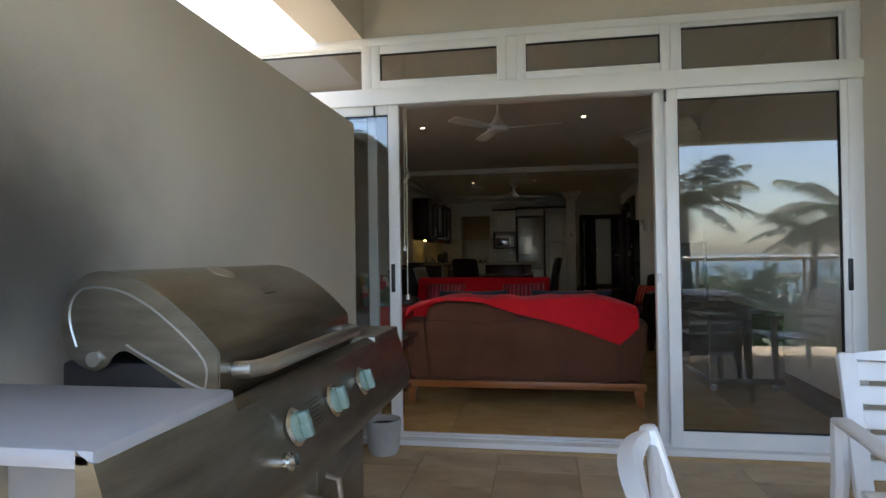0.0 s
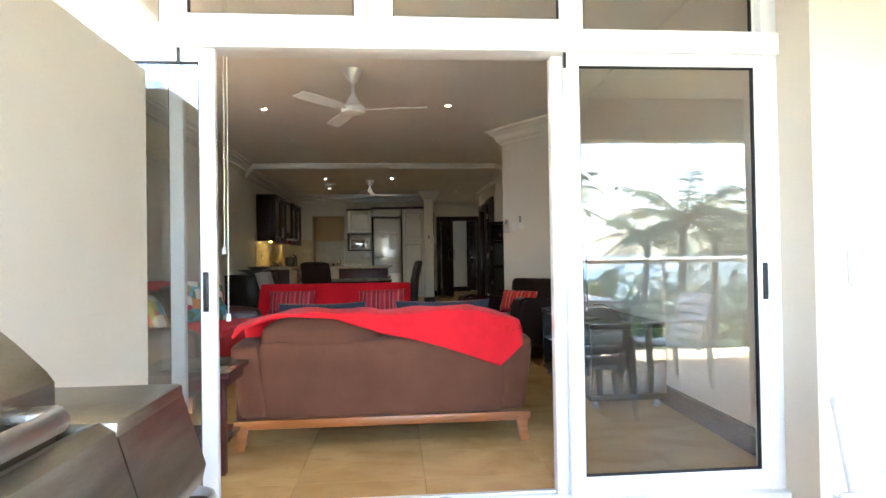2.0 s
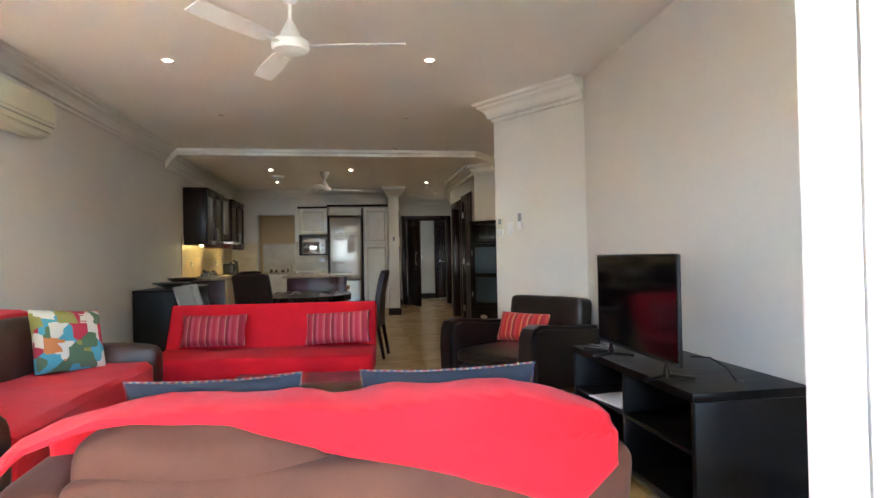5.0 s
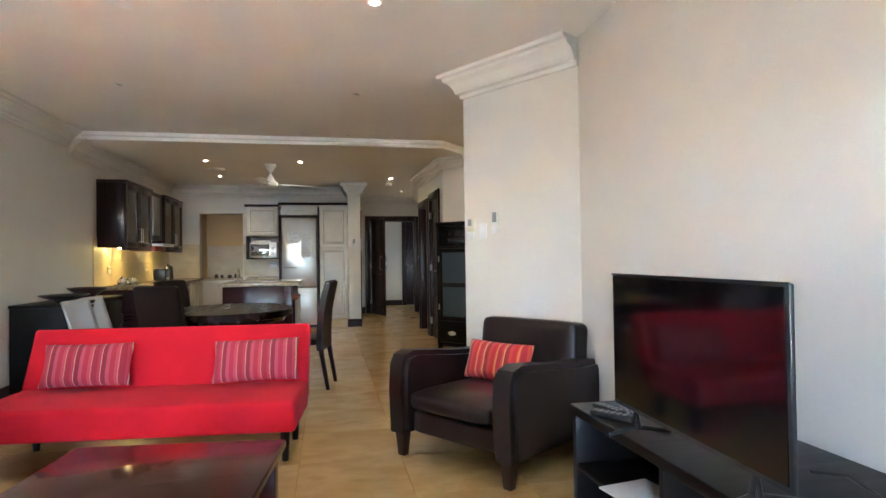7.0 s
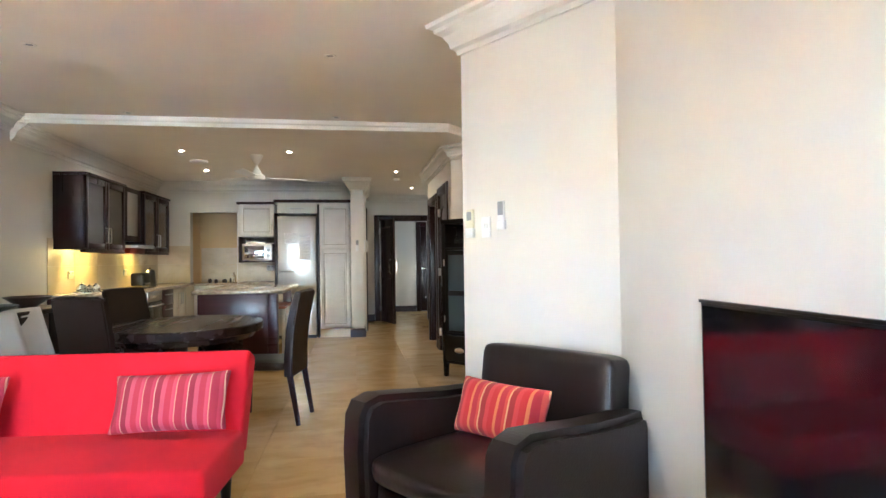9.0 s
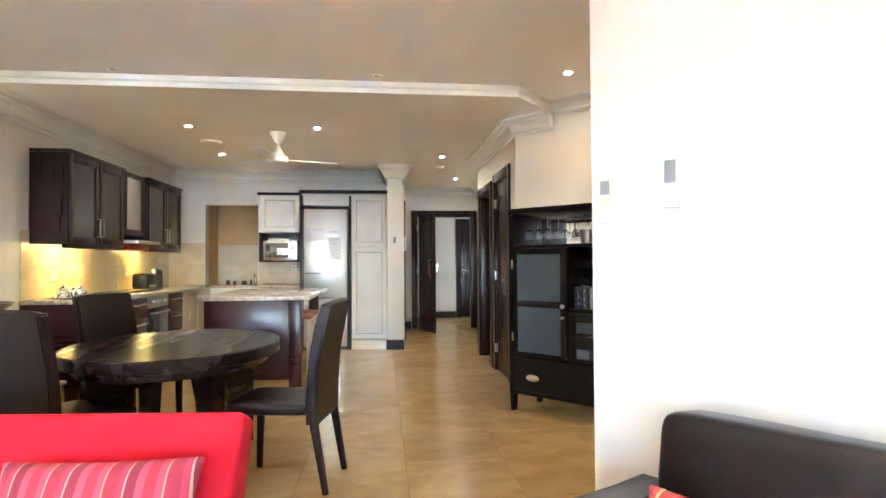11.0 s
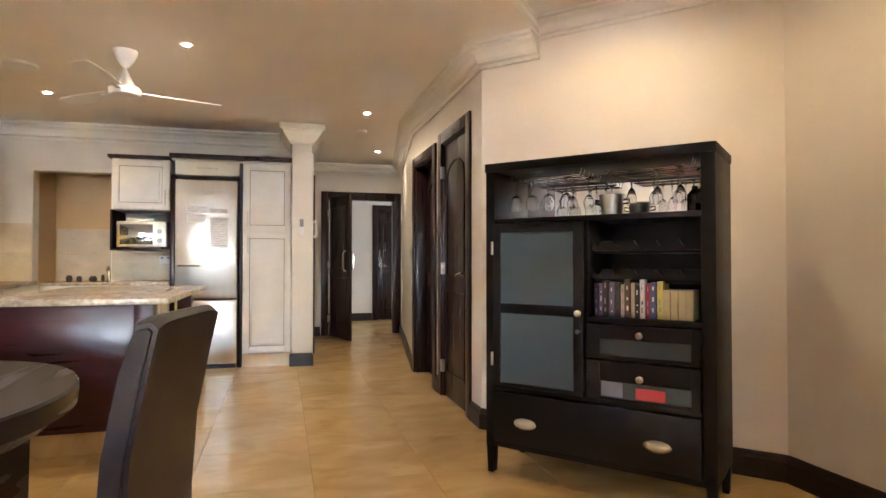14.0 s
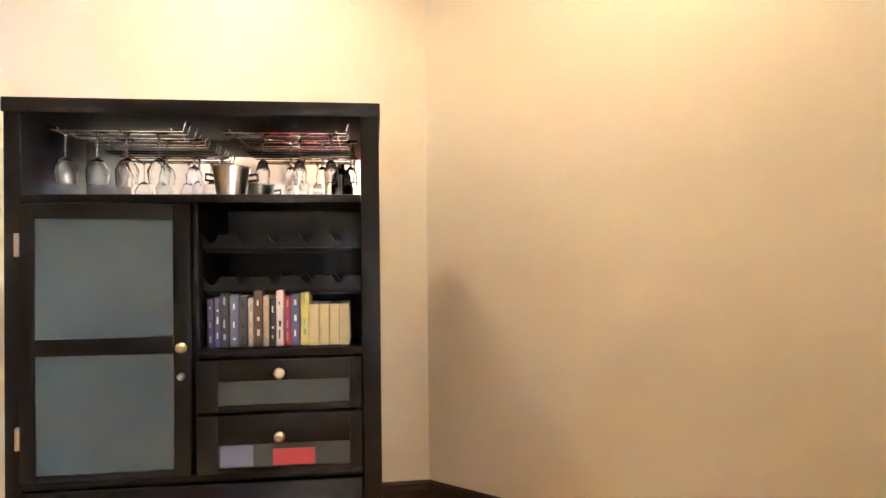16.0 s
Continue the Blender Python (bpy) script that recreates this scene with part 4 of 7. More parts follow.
cloth("throw", REDTHROW, "red fleece throw draped over the sofa's back", "throw", 90, 40, throw_place).location = (-0.02, -0.05, 0)


def cushion(m, w, h, t, material, label, name="cushion"):
    ob = part(name, bm_pillow(bmesh.new(), w, h, t), material)
    ob.matrix_world = m
    sub = ob.modifiers.new("smooth", "SUBSURF")
    sub.levels = sub.render_levels = 1
    return tagged(ob, label, "cushion")


def piped_cushion(m, w, h, t, label):
    c = thing("cushion", m, label, "cushion", "navy sofa cushions")
    part("cover", bm_pillow(bmesh.new(), w, h, t), NAVY, c)
    b = bmesh.new()
    n = 40
    rim = []
    for i in range(n):
        a = 6.28319 * i / n
        cx, cz = math.cos(a), math.sin(a)
        k = 1 / max(abs(cx), abs(cz))
        u, v = cx * k, cz * k
        rim.append((u * w / 2 * (1 - 0.07 * (1 - v * v)), 0, v * h / 2 * (1 - 0.07 * (1 - u * u))))
    bm_tube(b, rim + [rim[0]], 0.004, 6, False)
    part("piping", b, striped("patterned_piping", [(0, (0.16, 0.02, 0.03)), (0.3, (0.20, 0.13, 0.06)), (0.5, (0.03, 0.04, 0.08)), (0.75, (0.16, 0.10, 0.08))], 0.043), c, "multicoloured patterned piping")
    return c


piped_cushion(pose(1.22, 1.15, 0.602, 8, 0, 3), 0.52, 0.36, 0.13, "navy blue scatter cushion with patterned piping on the sofa")
piped_cushion(pose(1.95, 1.15, 0.602, 8, 0, 0), 0.58, 0.36, 0.13, "navy blue scatter cushion with patterned piping on the sofa")

# sofa along the left wall
s2 = thing("sofa", pose(-0.72, 1.62, 0), "brown leather sofa along the wall, partly covered in red", "sofa")
L2 = 2.05
box("seat_base", BROWNLEA, (0.02, 0.04, 0.10), (0.98, L2 - 0.04, 0.30), s2, 0.02)
soft_box("backrest", BROWNLEA, (0.0, 0.02, 0.12), (0.26, L2 - 0.02, 0.74), 0.07, s2, 0.015)
for y0, y1 in ((0.0, 0.2), (L2 - 0.2, L2)):
    soft_box("armrest", BROWNLEA, (0.02, y0, 0.12), (1.02, y1, 0.58), 0.06, s2, 0.012)
for i in range(2):
    soft_box("seat_cushion", BROWNLEA, (0.24, 0.2 + i * (L2 - 0.4) / 2, 0.29), (1.0, 0.2 + (i + 1) * (L2 - 0.4) / 2, 0.44), 0.05, s2, 0.015)
soft_box("back_cushion", BROWNLEA, (0.18, L2 - 0.85, 0.42), (0.42, L2 - 0.2, 0.80), 0.09, s2, 0.02)
soft_box("back_cushion", BROWNLEA, (0.18, 0.2, 0.42), (0.42, L2 - 0.86, 0.80), 0.09, s2, 0.02)
for x in (0.06, 0.92):
    for y in (0.05, L2 - 0.12):
        b = bm_box(bmesh.new(), (x, y, 0), (x + 0.07, y + 0.07, 0.11), 0.005)
        part("leg", b, HONEY, s2, "honey-coloured wooden leg")


def throw2(u, v):
    y = 1.78 + 1.60 * u
    s = v * 1.55
    w = 0.012 * noise.noise((u * 8, v * 7, 3.0)) + 0.02 * noise.noise((u * 3, v * 2, 8.0))
    if s < 0.10:
        return (-0.70 + 0.0 * s, y, 0.74 + s)
    if s < 0.32:
        return (-0.70 + (s - 0.10), y, 0.845 + w)
    if s < 0.70:
        k = s - 0.32
        return (-0.46 + 0.25 * k + 0.02, y, 0.845 - 0.98 * k + w)
    if s < 1.32:
        return (-0.345 + (s - 0.70), y + w, 0.468 + w * 0.6)
    k = s - 1.32
    return (0.30 + 0.02 * math.sin(9 * u), y, 0.468 - k)


cloth("throw", REDTHROW, "red throw spread over the wall sofa's back and seat", "throw", 50, 60, throw2)
PATCH = mat("patchwork_cloth", (0.60, 0.55, 0.48), 0.85, 0, 0.1, 9, 0.05, 300)
vn = PATCH.node_tree
vor = vn.nodes.new("ShaderNodeTexVoronoi")
vor.inputs["Scale"].default_value = 11.0
vor.distance = "CHEBYCHEV"
vr = vn.nodes.new("ShaderNodeValToRGB")
vr.color_ramp.interpolation = "CONSTANT"
for i, (p, c) in enumerate(((0, (0.62, 0.58, 0.5)), (0.25, (0.45, 0.03, 0.06)), (0.4, (0.08, 0.32, 0.42)), (0.55, (0.30, 0.27, 0.06)), (0.7, (0.55, 0.2, 0.05)), (0.85, (0.09, 0.16, 0.08)))):
    e = vr.color_ramp.elements[i] if i < 2 else vr.color_ramp.elements.new(p)
    e.position, e.color = p, (*c, 1)
vtc = vn.nodes.new("ShaderNodeTexCoord")
sepv = vn.nodes.new("ShaderNodeSeparateColor")
vn.links.new(vtc.outputs["Object"], vor.inputs["Vector"])
vn.links.new(vor.outputs["Color"], sepv.inputs[0]), vn.links.new(sepv.outputs[0], vr.inputs["Fac"])
vn.links.new(vr.outputs[0], vn.nodes["Principled BSDF"].inputs["Base Color"])
cushion(pose(-0.12, 3.20, 0.66, -22, 6, 52), 0.46, 0.44, 0.16, PATCH, "patchwork scatter cushion in red, blue and cream on the wall sofa")
cushion(pose(-0.10, 1.98, 0.64, -22, -5, 118), 0.44, 0.42, 0.15, PATCH, "patchwork scatter cushion in red, blue and cream on the wall sofa")

st = thing("side_table", pose(0.36, 0.42, 0), "red mahogany side table with a grey inset top", "table")
box("tabletop", REDWOOD, (0, 0, 0.475), (0.50, 0.50, 0.505), st, 0.006)
box("inset", mat("grey_inset", (0.10, 0.10, 0.09), 0.25, 0, 0.08, 6, 0.01), (0.04, 0.04, 0.5052), (0.46, 0.46, 0.508), st, 0.001, "dark grey inset panel")
box("apron", REDWOOD, (0.03, 0.03, 0.42), (0.47, 0.47, 0.475), st, 0.003)
for x in (0.03, 0.42):
    for y in (0.03, 0.42):
        box("leg", REDWOOD, (x, y, 0), (x + 0.05, y + 0.05, 0.43), st, 0.005)
box("shelf", REDWOOD, (0.05, 0.05, 0.12), (0.45, 0.45, 0.14), st, 0.003)

ct = thing("coffee_table", pose(0.85, 2.30, 0, 0, 0, -6), "dark red mahogany coffee table in front of the sofas", "table")
box("tabletop", REDWOOD, (0, 0, 0.39), (0.86, 0.76, 0.43), ct, 0.012)
box("apron", REDWOOD, (0.05, 0.05, 0.30), (0.81, 0.71, 0.39), ct, 0.004)
for x in (0.03, 0.76):
    for y in (0.03, 0.66):
        box("leg", REDWOOD, (x, y, 0), (x + 0.07, y + 0.07, 0.39), ct, 0.006)
box("shelf", REDWOOD, (0.06, 0.06, 0.12), (0.80, 0.70, 0.145), ct, 0.004)

fu = thing("futon", pose(-0.02, 4.00, 0, 0, 0, -5), "bright red upholstered sleeper couch with dark legs", "sofa")
box("seat", REDFAB, (0.0, 0.0, 0.20), (1.80, 0.62, 0.385), fu, 0.028, "", 4)
bk = Matrix.Translation((0, 0.53, 0.30)) @ pose(0, 0, 0, -24)
box("backrest", REDFAB, (0.0, 0.0, 0.0), (1.80, 0.13, 0.50), fu, 0.022, "", 4, bk)
for x in (0.10, 1.72):
    for y in (0.14, 0.56):
        tube("leg", BLACKWOOD, [(x, y, 0), (x, y, 0.22)], [0.02, 0.032], fu, "", 12)
STRIPE = striped("striped_pink_cloth", [(0, (0.36, 0.018, 0.04)), (0.18, (0.45, 0.05, 0.08)), (0.30, (0.50, 0.24, 0.15)), (0.33, (0.30, 0.015, 0.035)), (0.55, (0.40, 0.03, 0.06)), (0.66, (0.50, 0.30, 0.20)), (0.69, (0.22, 0.012, 0.03)), (0.86, (0.42, 0.06, 0.09))], 0.155)
STRIPE2 = striped("striped_red_cloth", [(0, (0.50, 0.02, 0.02)), (0.2, (0.62, 0.18, 0.06)), (0.3, (0.42, 0.02, 0.03)), (0.5, (0.55, 0.06, 0.04)), (0.6, (0.62, 0.32, 0.14)), (0.66, (0.30, 0.02, 0.02)), (0.85, (0.55, 0.04, 0.04))], 0.15)
cushion(pose(0.46, 4.465, 0.545, -22, 0, -3), 0.58, 0.30, 0.13, STRIPE, "pink, wine and cream striped cushion on the red couch")
cushion(pose(1.50, 4.37, 0.545, -22, -2, -8), 0.60, 0.30, 0.13, STRIPE, "pink, wine and cream striped cushion on the red couch")

ac = thing("armchair", pose(2.315, 3.965, 0, 0, 0, -55), "dark brown leather armchair with curved arms against the pier", "armchair")
ac.scale = (1.14, 1.05, 1.03)
soft_box("seat_base", BLACKLEA, (0.14, 0.03, 0.15), (0.72, 0.74, 0.29), 0.02, ac, 0.004)
soft_box("seat_cushion", BLACKLEA, (0.145, -0.01, 0.285), (0.715, 0.66, 0.405), 0.05, ac, 0.016)
soft_box("backrest", BLACKLEA, (0.105, 0.58, 0.2), (0.755, 0.76, 0.845), 0.036, ac, 0.006, "", 4, Matrix.Translation((0, 0.05, 0)) @ pose(0, 0, 0, -7), 0.004, 15)
for x0 in (0.0, 0.715):
    b = bmesh.new()
    # side profile of the arm: high and rounded in front, sloping down to the back
    sp = [(0.0, 0.14), (-0.01, 0.40), (0.0, 0.54), (0.03, 0.595), (0.10, 0.615), (0.25, 0.60), (0.45, 0.575), (0.65, 0.56), (0.80, 0.555), (0.82, 0.50), (0.82, 0.14)]
    fa = [[b.verts.new((x, y, z)) for y, z in sp] for x in (x0, x0 + 0.145)]
    b.faces.new(fa[0]), b.faces.new(fa[1][::-1])
    for i in range(len(sp)):
        b.faces.new((fa[0][i], fa[1][i], fa[1][(i + 1) % len(sp)], fa[0][(i + 1) % len(sp)]))
    bmesh.ops.recalc_face_normals(b, faces=b.faces)
    bmesh.ops.bevel(b, geom=[e for f in b.faces if len(f.verts) > 5 for e in f.edges], offset=0.028, segments=4, affect="EDGES")
    part("armrest", b, BLACKLEA, ac)
for x, y in ((0.04, 0.02), (0.75, 0.02), (0.04, 0.74), (0.75, 0.74)):
    b = bm_box(bmesh.new(), (x, y, 0), (x + 0.065, y + 0.065, 0.15), 0.005)
    for v in b.verts:
        if v.co.z < 0.07:
            v.co.x, v.co.y = x + 0.0325 + (v.co.x - x - 0.0325) * 0.65, y + 0.0325 + (v.co.y - y - 0.0325) * 0.65
    part("leg", b, wood("dark_leg_wood", (0.03, 0.012, 0.008), (0.06, 0.024, 0.016), 0.35, "z"), ac, "dark brown tapered wooden leg")
am = pose(2.37, 3.965, 0, 0, 0, -55)
cushion(am @ pose(0.43, 0.47, 0.545, -20, 0, 0), 0.53, 0.27, 0.15, STRIPE2, "red and orange striped cushion on the leather armchair")

# television and its unit
tu = thing("tv_unit", pose(2.955, 1.37, 0), "black wooden television unit with open shelves on castors", "cabinet")
TL, TD = 1.30, 0.53
box("top", BLACKWOOD, (0, 0, 0.54), (TD, TL, 0.58), tu, 0.006)
box("base", BLACKWOOD, (0.0, 0.0, 0.06), (TD, TL, 0.10), tu, 0.005)
box("side_panel", BLACKWOOD, (0.01, 0.0, 0.10), (TD, 0.035, 0.54), tu, 0.004)
box("side_panel", BLACKWOOD, (0.01, TL - 0.035, 0.10), (TD, TL, 0.54), tu, 0.004)
box("divider", BLACKWOOD, (0.02, TL / 2 - 0.012, 0.10), (TD - 0.02, TL / 2 + 0.012, 0.54), tu, 0.002)
box("shelf", BLACKWOOD, (0.015, 0.035, 0.32), (TD - 0.02, TL / 2 - 0.012, 0.34), tu, 0.002)
box("shelf", BLACKWOOD, (0.015, TL / 2 + 0.012, 0.32), (TD - 0.02, TL - 0.035, 0.34), tu, 0.002)
box("back_panel", BLACKWOOD, (TD - 0.015, 0.035, 0.10), (TD - 0.005, TL - 0.035, 0.54), tu, 0.0)
for x in (0.05, TD - 0.05):
    for y in (0.06, TL - 0.06):
        g = bm_lathe(bmesh.new(), [(0, -0.012), (0.026, -0.012), (0.026, 0.012), (0, 0.012)], 14)
        g.transform(Matrix.Translation((x, y, 0.026)) @ pose(0, 0, 0, 90))
        part("castor", g, GREYPLASTIC, tu)
        box("castor_fork", STEEL, (x - 0.01, y - 0.014, 0.03), (x + 0.01, y + 0.014, 0.062), tu, 0.002)

tv = thing("television", pose(2.985, 1.92, 0.58, 0, 0, -1.8), "black flat-screen television on two splayed feet", "television")
b = bmesh.new()
bm_box(b, (0.0, -0.44, 0.075), (0.014, 0.44, 0.548), 0.004)
bm_box(b, (0.012, -0.40, 0.09), (0.03, 0.40, 0.53), 0.008)
body = part("body", b, BLACKPLASTIC, tv)
box("bezel", BLACKPLASTIC, (-0.004, -0.44, 0.545), (0.004, 0.44, 0.551), tv, 0.0015)
box("screen", SCREEN, (-0.0035, -0.428, 0.093), (0.001, 0.428, 0.54), tv, 0.0, "dark glossy screen")
box("rear_housing", BLACKPLASTIC, (0.03, -0.30, 0.10), (0.062, 0.30, 0.36), tv, 0.012)
for y in (-0.30, 0.30):
    b = bmesh.new()
    bm_tube(b, [(-0.10, y - 0.02, 0.008), (0.0, y, 0.02), (0.012, y, 0.085), (0.025, y, 0.02), (0.13, y - 0.02, 0.008)], [0.008, 0.011, 0.010, 0.011, 0.008], 8)
    part("foot", b, BLACKPLASTIC, tv)
tagged(tube("power_cable", BLACKPLASTIC, [(3.03, 1.50, 0.70), (3.09, 1.46, 0.70), (3.15, 1.44, 0.66), (3.20, 1.45, 0.60), (3.27, 1.50, 0.585)], 0.004, None, "", 6), "thin black power cable behind the television", "cable")
for i, (x, y, rz) in enumerate(((3.05, 2.50, 12), (3.10, 2.44, -20), (3.02, 2.42, 35))):
    rc = thing("remote_control", pose(x, y, 0.58, 0, 0, rz), "black remote control lying on the television unit", "remote control", "remote controls on the unit")
    box("body", BLACKPLASTIC, (-0.022, -0.085, 0), (0.022, 0.085, 0.02), rc, 0.006)
    for j in range(5):
        for k in (-1, 1):
            box("button", GREYPLASTIC, (k * 0.009 - 0.004, -0.06 + j * 0.025, 0.0195), (k * 0.009 + 0.004, -0.048 + j * 0.025, 0.022), rc, 0.0)
mg = thing("magazine", pose(3.06, 2.24, 0.34, 0, 0, 10), "white printed sheet lying on the unit's open shelf", "paper")
box("sheet", PAPER, (-0.10, -0.15, 0), (0.11, 0.15, 0.006), mg, 0.001)

# air conditioner on the left wall
au = thing("air_conditioner", pose(-0.78, 3.02, 2.09), "white wall-mounted air conditioner under the cornice", "air conditioner")
b = bmesh.new()
ap = [(0, 0), (0.14, 0.0), (0.20, 0.06), (0.215, 0.14), (0.20, 0.27), (0.17, 0.29), (0, 0.29)]
fa = [[b.verts.new((x, y, z)) for x, z in ap] for y in (0, 1.05)]
b.faces.new(fa[0]), b.faces.new(fa[1][::-1])
for i in range(len(ap)):
    b.faces.new((fa[0][i], fa[1][i], fa[1][(i + 1) % len(ap)], fa[0][(i + 1) % len(ap)]))
bmesh.ops.recalc_face_normals(b, faces=b.faces)
bmesh.ops.bevel(b, geom=list(b.edges), offset=0.012, segments=3, affect="EDGES")
part("casing", b, IVORY, au)
box("louvre", IVORY, (0.145, 0.06, 0.004), (0.205, 0.99, 0.012), au, 0.002, "", 2, Matrix.Translation((0.0, 0, 0.0)) @ pose(0, 0, 0, 0, -8))
for z in (0.07, 0.10):
    box("seam", GREYPLASTIC, (0.2, 0.03, z), (0.2085, 1.02, z + 0.003), au, 0.0)


def ceiling_fan(m, drop, label):
    f = thing("ceiling_fan", m, label, "ceiling fan", "white ceiling fans")
    lathe("canopy", PLASTIC, [(0, 0), (0.078, 0), (0.076, -0.02), (0.05, -0.075), (0.02, -0.115), (0, -0.115)], (0, 0, 0), f)
    tube("rod", PLASTIC, [(0, 0, -0.09), (0, 0, -drop + 0.1)], 0.012, f)
    lathe("shroud", PLASTIC, [(0.012, 0.165), (0.02, 0.15), (0.062, 0.07), (0.066, 0.06), (0, 0.06)], (0, 0, -drop), f)
    lathe("motor", PLASTIC, [(0, 0.055), (0.085, 0.055), (0.10, 0.04), (0.102, 0.015), (0.092, -0.005), (0.05, -0.016), (0, -0.018)], (0, 0, -drop), f)
    for i in range(3):
        b = bmesh.new()
        n = 10
        sec = [(0.16 + 0.46 * k / n, 0.042 + 0.014 * math.sin(2.6 * k / n)) for k in range(n + 1)]
        up = [[b.verts.new((r, s * w, 0.0 + s * w * 0.22 + dz)) for s in (-1, 1)] for r, w in sec for dz in (0.004,)]
        dn = [[b.verts.new((r, s * w, 0.0 + s * w * 0.22 + dz)) for s in (-1, 1)] for r, w in sec for dz in (-0.002,)]
        for k in range(n):
            b.faces.new((up[k][0], up[k + 1][0], up[k + 1][1], up[k][1])), b.faces.new((dn[k][1], dn[k + 1][1], dn[k + 1][0], dn[k][0]))
            for s in (0, 1):
                b.faces.new((up[k][s], dn[k][s], dn[k + 1][s], up[k + 1][s]))
        for k in (0, n):
            b.faces.new((up[k][0], up[k][1], dn[k][1], dn[k][0]))
        bmesh.ops.recalc_face_normals(b, faces=b.faces)
        turn = pose(0, 0, -drop + 0.02, 0, 0, 120 * i)
        b.transform(turn)
        bl = part("blade", b, PLASTIC, f)
        g = bm_box(bmesh.new(), (0.07, -0.018, -0.004), (0.22, 0.018, 0.004), 0.003)
        g.transform(turn)
        part("bracket", g, PLASTIC, bl)
    return f


ceiling_fan(pose(1.33, 2.47, LIV, 0, 0, -8), 0.36, "white three-bladed ceiling fan over the sofas")
ceiling_fan(pose(1.195, 8.90, KIT, 0, 0, 20), 0.30, "white three-bladed ceiling fan over the kitchen")


def downlight(x, y, z, lit, power=14.0, soft=0.018):
    d = thing("downlight", pose(x, y, z), "small round recessed ceiling downlight, " + ("lit" if lit else "unlit"), "downlight", "ceiling downlights")
    lathe("bezel", TRIM, [(0.026, -0.001), (0.030, -0.006), (0.040, -0.006), (0.043, -0.001)], (0, 0, 0), d, "", 20)
    lathe("lens", LAMPWARM if lit else GREYPLASTIC, [(0, -0.002), (0.022, -0.002), (0.022, -0.0005), (0, -0.0005)], (0, 0, 0), d, "glowing lens" if lit else "dark lens", 16)
    if lit:
        lamp("SPOT", "downlight_lamp", (x, y, z - 0.02), (x, y, 0), power, (1.0, 0.69, 0.32) if soft > 0.05 else (1.0, 0.81, 0.52), soft, 172 if soft > 0.05 else 150, 0.5 if soft > 0.05 else 1.0)


# the downlight at (4.20, 5.80) is unseen, added to brighten the alcove's right wall
for x, y, lit in ((0.31, 3.80, True), (2.24, 3.62, True), (0.33, 5.47, False), (2.23, 5.47, False), (0.30, 7.22, False), (2.22, 7.22, False), (3.66, 7.03, True), (4.20, 5.80, True)):
    downlight(x, y, LIV, lit, 0.18 if x > 4 else 0.22 if x > 3 else 0.3, 0.08 if x > 3 else 0.018)
for x, y, lit in ((0.38, 8.66, True), (1.616, 8.66, True), (0.30, 10.17, True), (3.02, 10.16, True), (3.44, 12.13, True)):
    downlight(x, y, KIT, lit, 0.26)
for x, y, z in ((0.39, 9.4, KIT), (3.08, 10.95, KIT)):
    sd = thing("smoke_detector", pose(x, y, z), "white round ceiling detector", "smoke detector")
    r = 0.11 if x < 1 else 0.05
    lathe("cover", PLASTIC, [(0, -0.03), (r * 0.7, -0.03), (r, -0.018), (r, 0), (0, 0)], (0, 0, 0), sd)

# controls on the pier
pm = Matrix.Translation((3.03, 4.842, 0)) @ pose(0, 0, 0, 0, 0, -58.4)
th = thing("wall_controller", pm @ pose(0.075, -0.001, 1.345), "ivory air conditioner remote in a wall holder", "remote control")
box("body", IVORY, (-0.028, -0.022, 0), (0.028, 0, 0.16), th, 0.006)
box("display", GREYPLASTIC, (-0.02, -0.0235, 0.095), (0.02, -0.021, 0.145), th, 0.001)
box("holder", PLASTIC, (-0.033, -0.026, -0.006), (0.033, 0.0, 0.05), th, 0.005)
sw = thing("light_switch", pm @ pose(0.20, -0.001, 1.385), "white light switch plate on the pier", "switch")
box("plate", PLASTIC, (-0.036, -0.008, -0.05), (0.036, 0, 0.07), sw, 0.003)
for dx in (-0.016, 0.004):
    box("rocker", PLASTIC, (dx, -0.013, 0.0), (dx + 0.012, -0.007, 0.03), sw, 0.002)
rm = thing("wall_remote", pm @ pose(0.33, -0.001, 1.385), "slim grey and white remote hanging on the pier", "remote control")
box("body", PLASTIC, (-0.024, -0.02, 0), (0.024, -0.004, 0.15), rm, 0.006)
box("keypad", GREYPLASTIC, (-0.02, -0.022, 0.07), (0.02, -0.019, 0.145), rm, 0.002)
box("holder", PLASTIC, (-0.028, -0.024, -0.01), (0.028, 0.0, 0.04), rm, 0.004)
# ---- dining ----
sb = thing("sideboard", pose(-0.76, 6.10, 0), "black wooden sideboard against the long wall", "sideboard")
box("carcass", BLACKWOOD, (0, 0, 0.06), (0.44, 1.45, 0.80), sb, 0.004)
box("top", BLACKWOOD, (-0.005, -0.012, 0.80), (0.455, 1.462, 0.83), sb, 0.005)
box("plinth", BLACKWOOD, (0.02, 0.02, 0), (0.41, 1.43, 0.06), sb, 0.0)
for i in range(3):
    dd = box("door", BLACKWOOD, (0.44, 0.01 + i * 0.48, 0.08), (0.458, 0.475 + i * 0.48, 0.785), sb, 0.003)
    tube("handle", STEEL, [(0.46, 0.40 + i * 0.48, 0.5), (0.48, 0.40 + i * 0.48, 0.51), (0.48, 0.40 + i * 0.48, 0.62), (0.46, 0.40 + i * 0.48, 0.63)], 0.005, dd, "", 6)


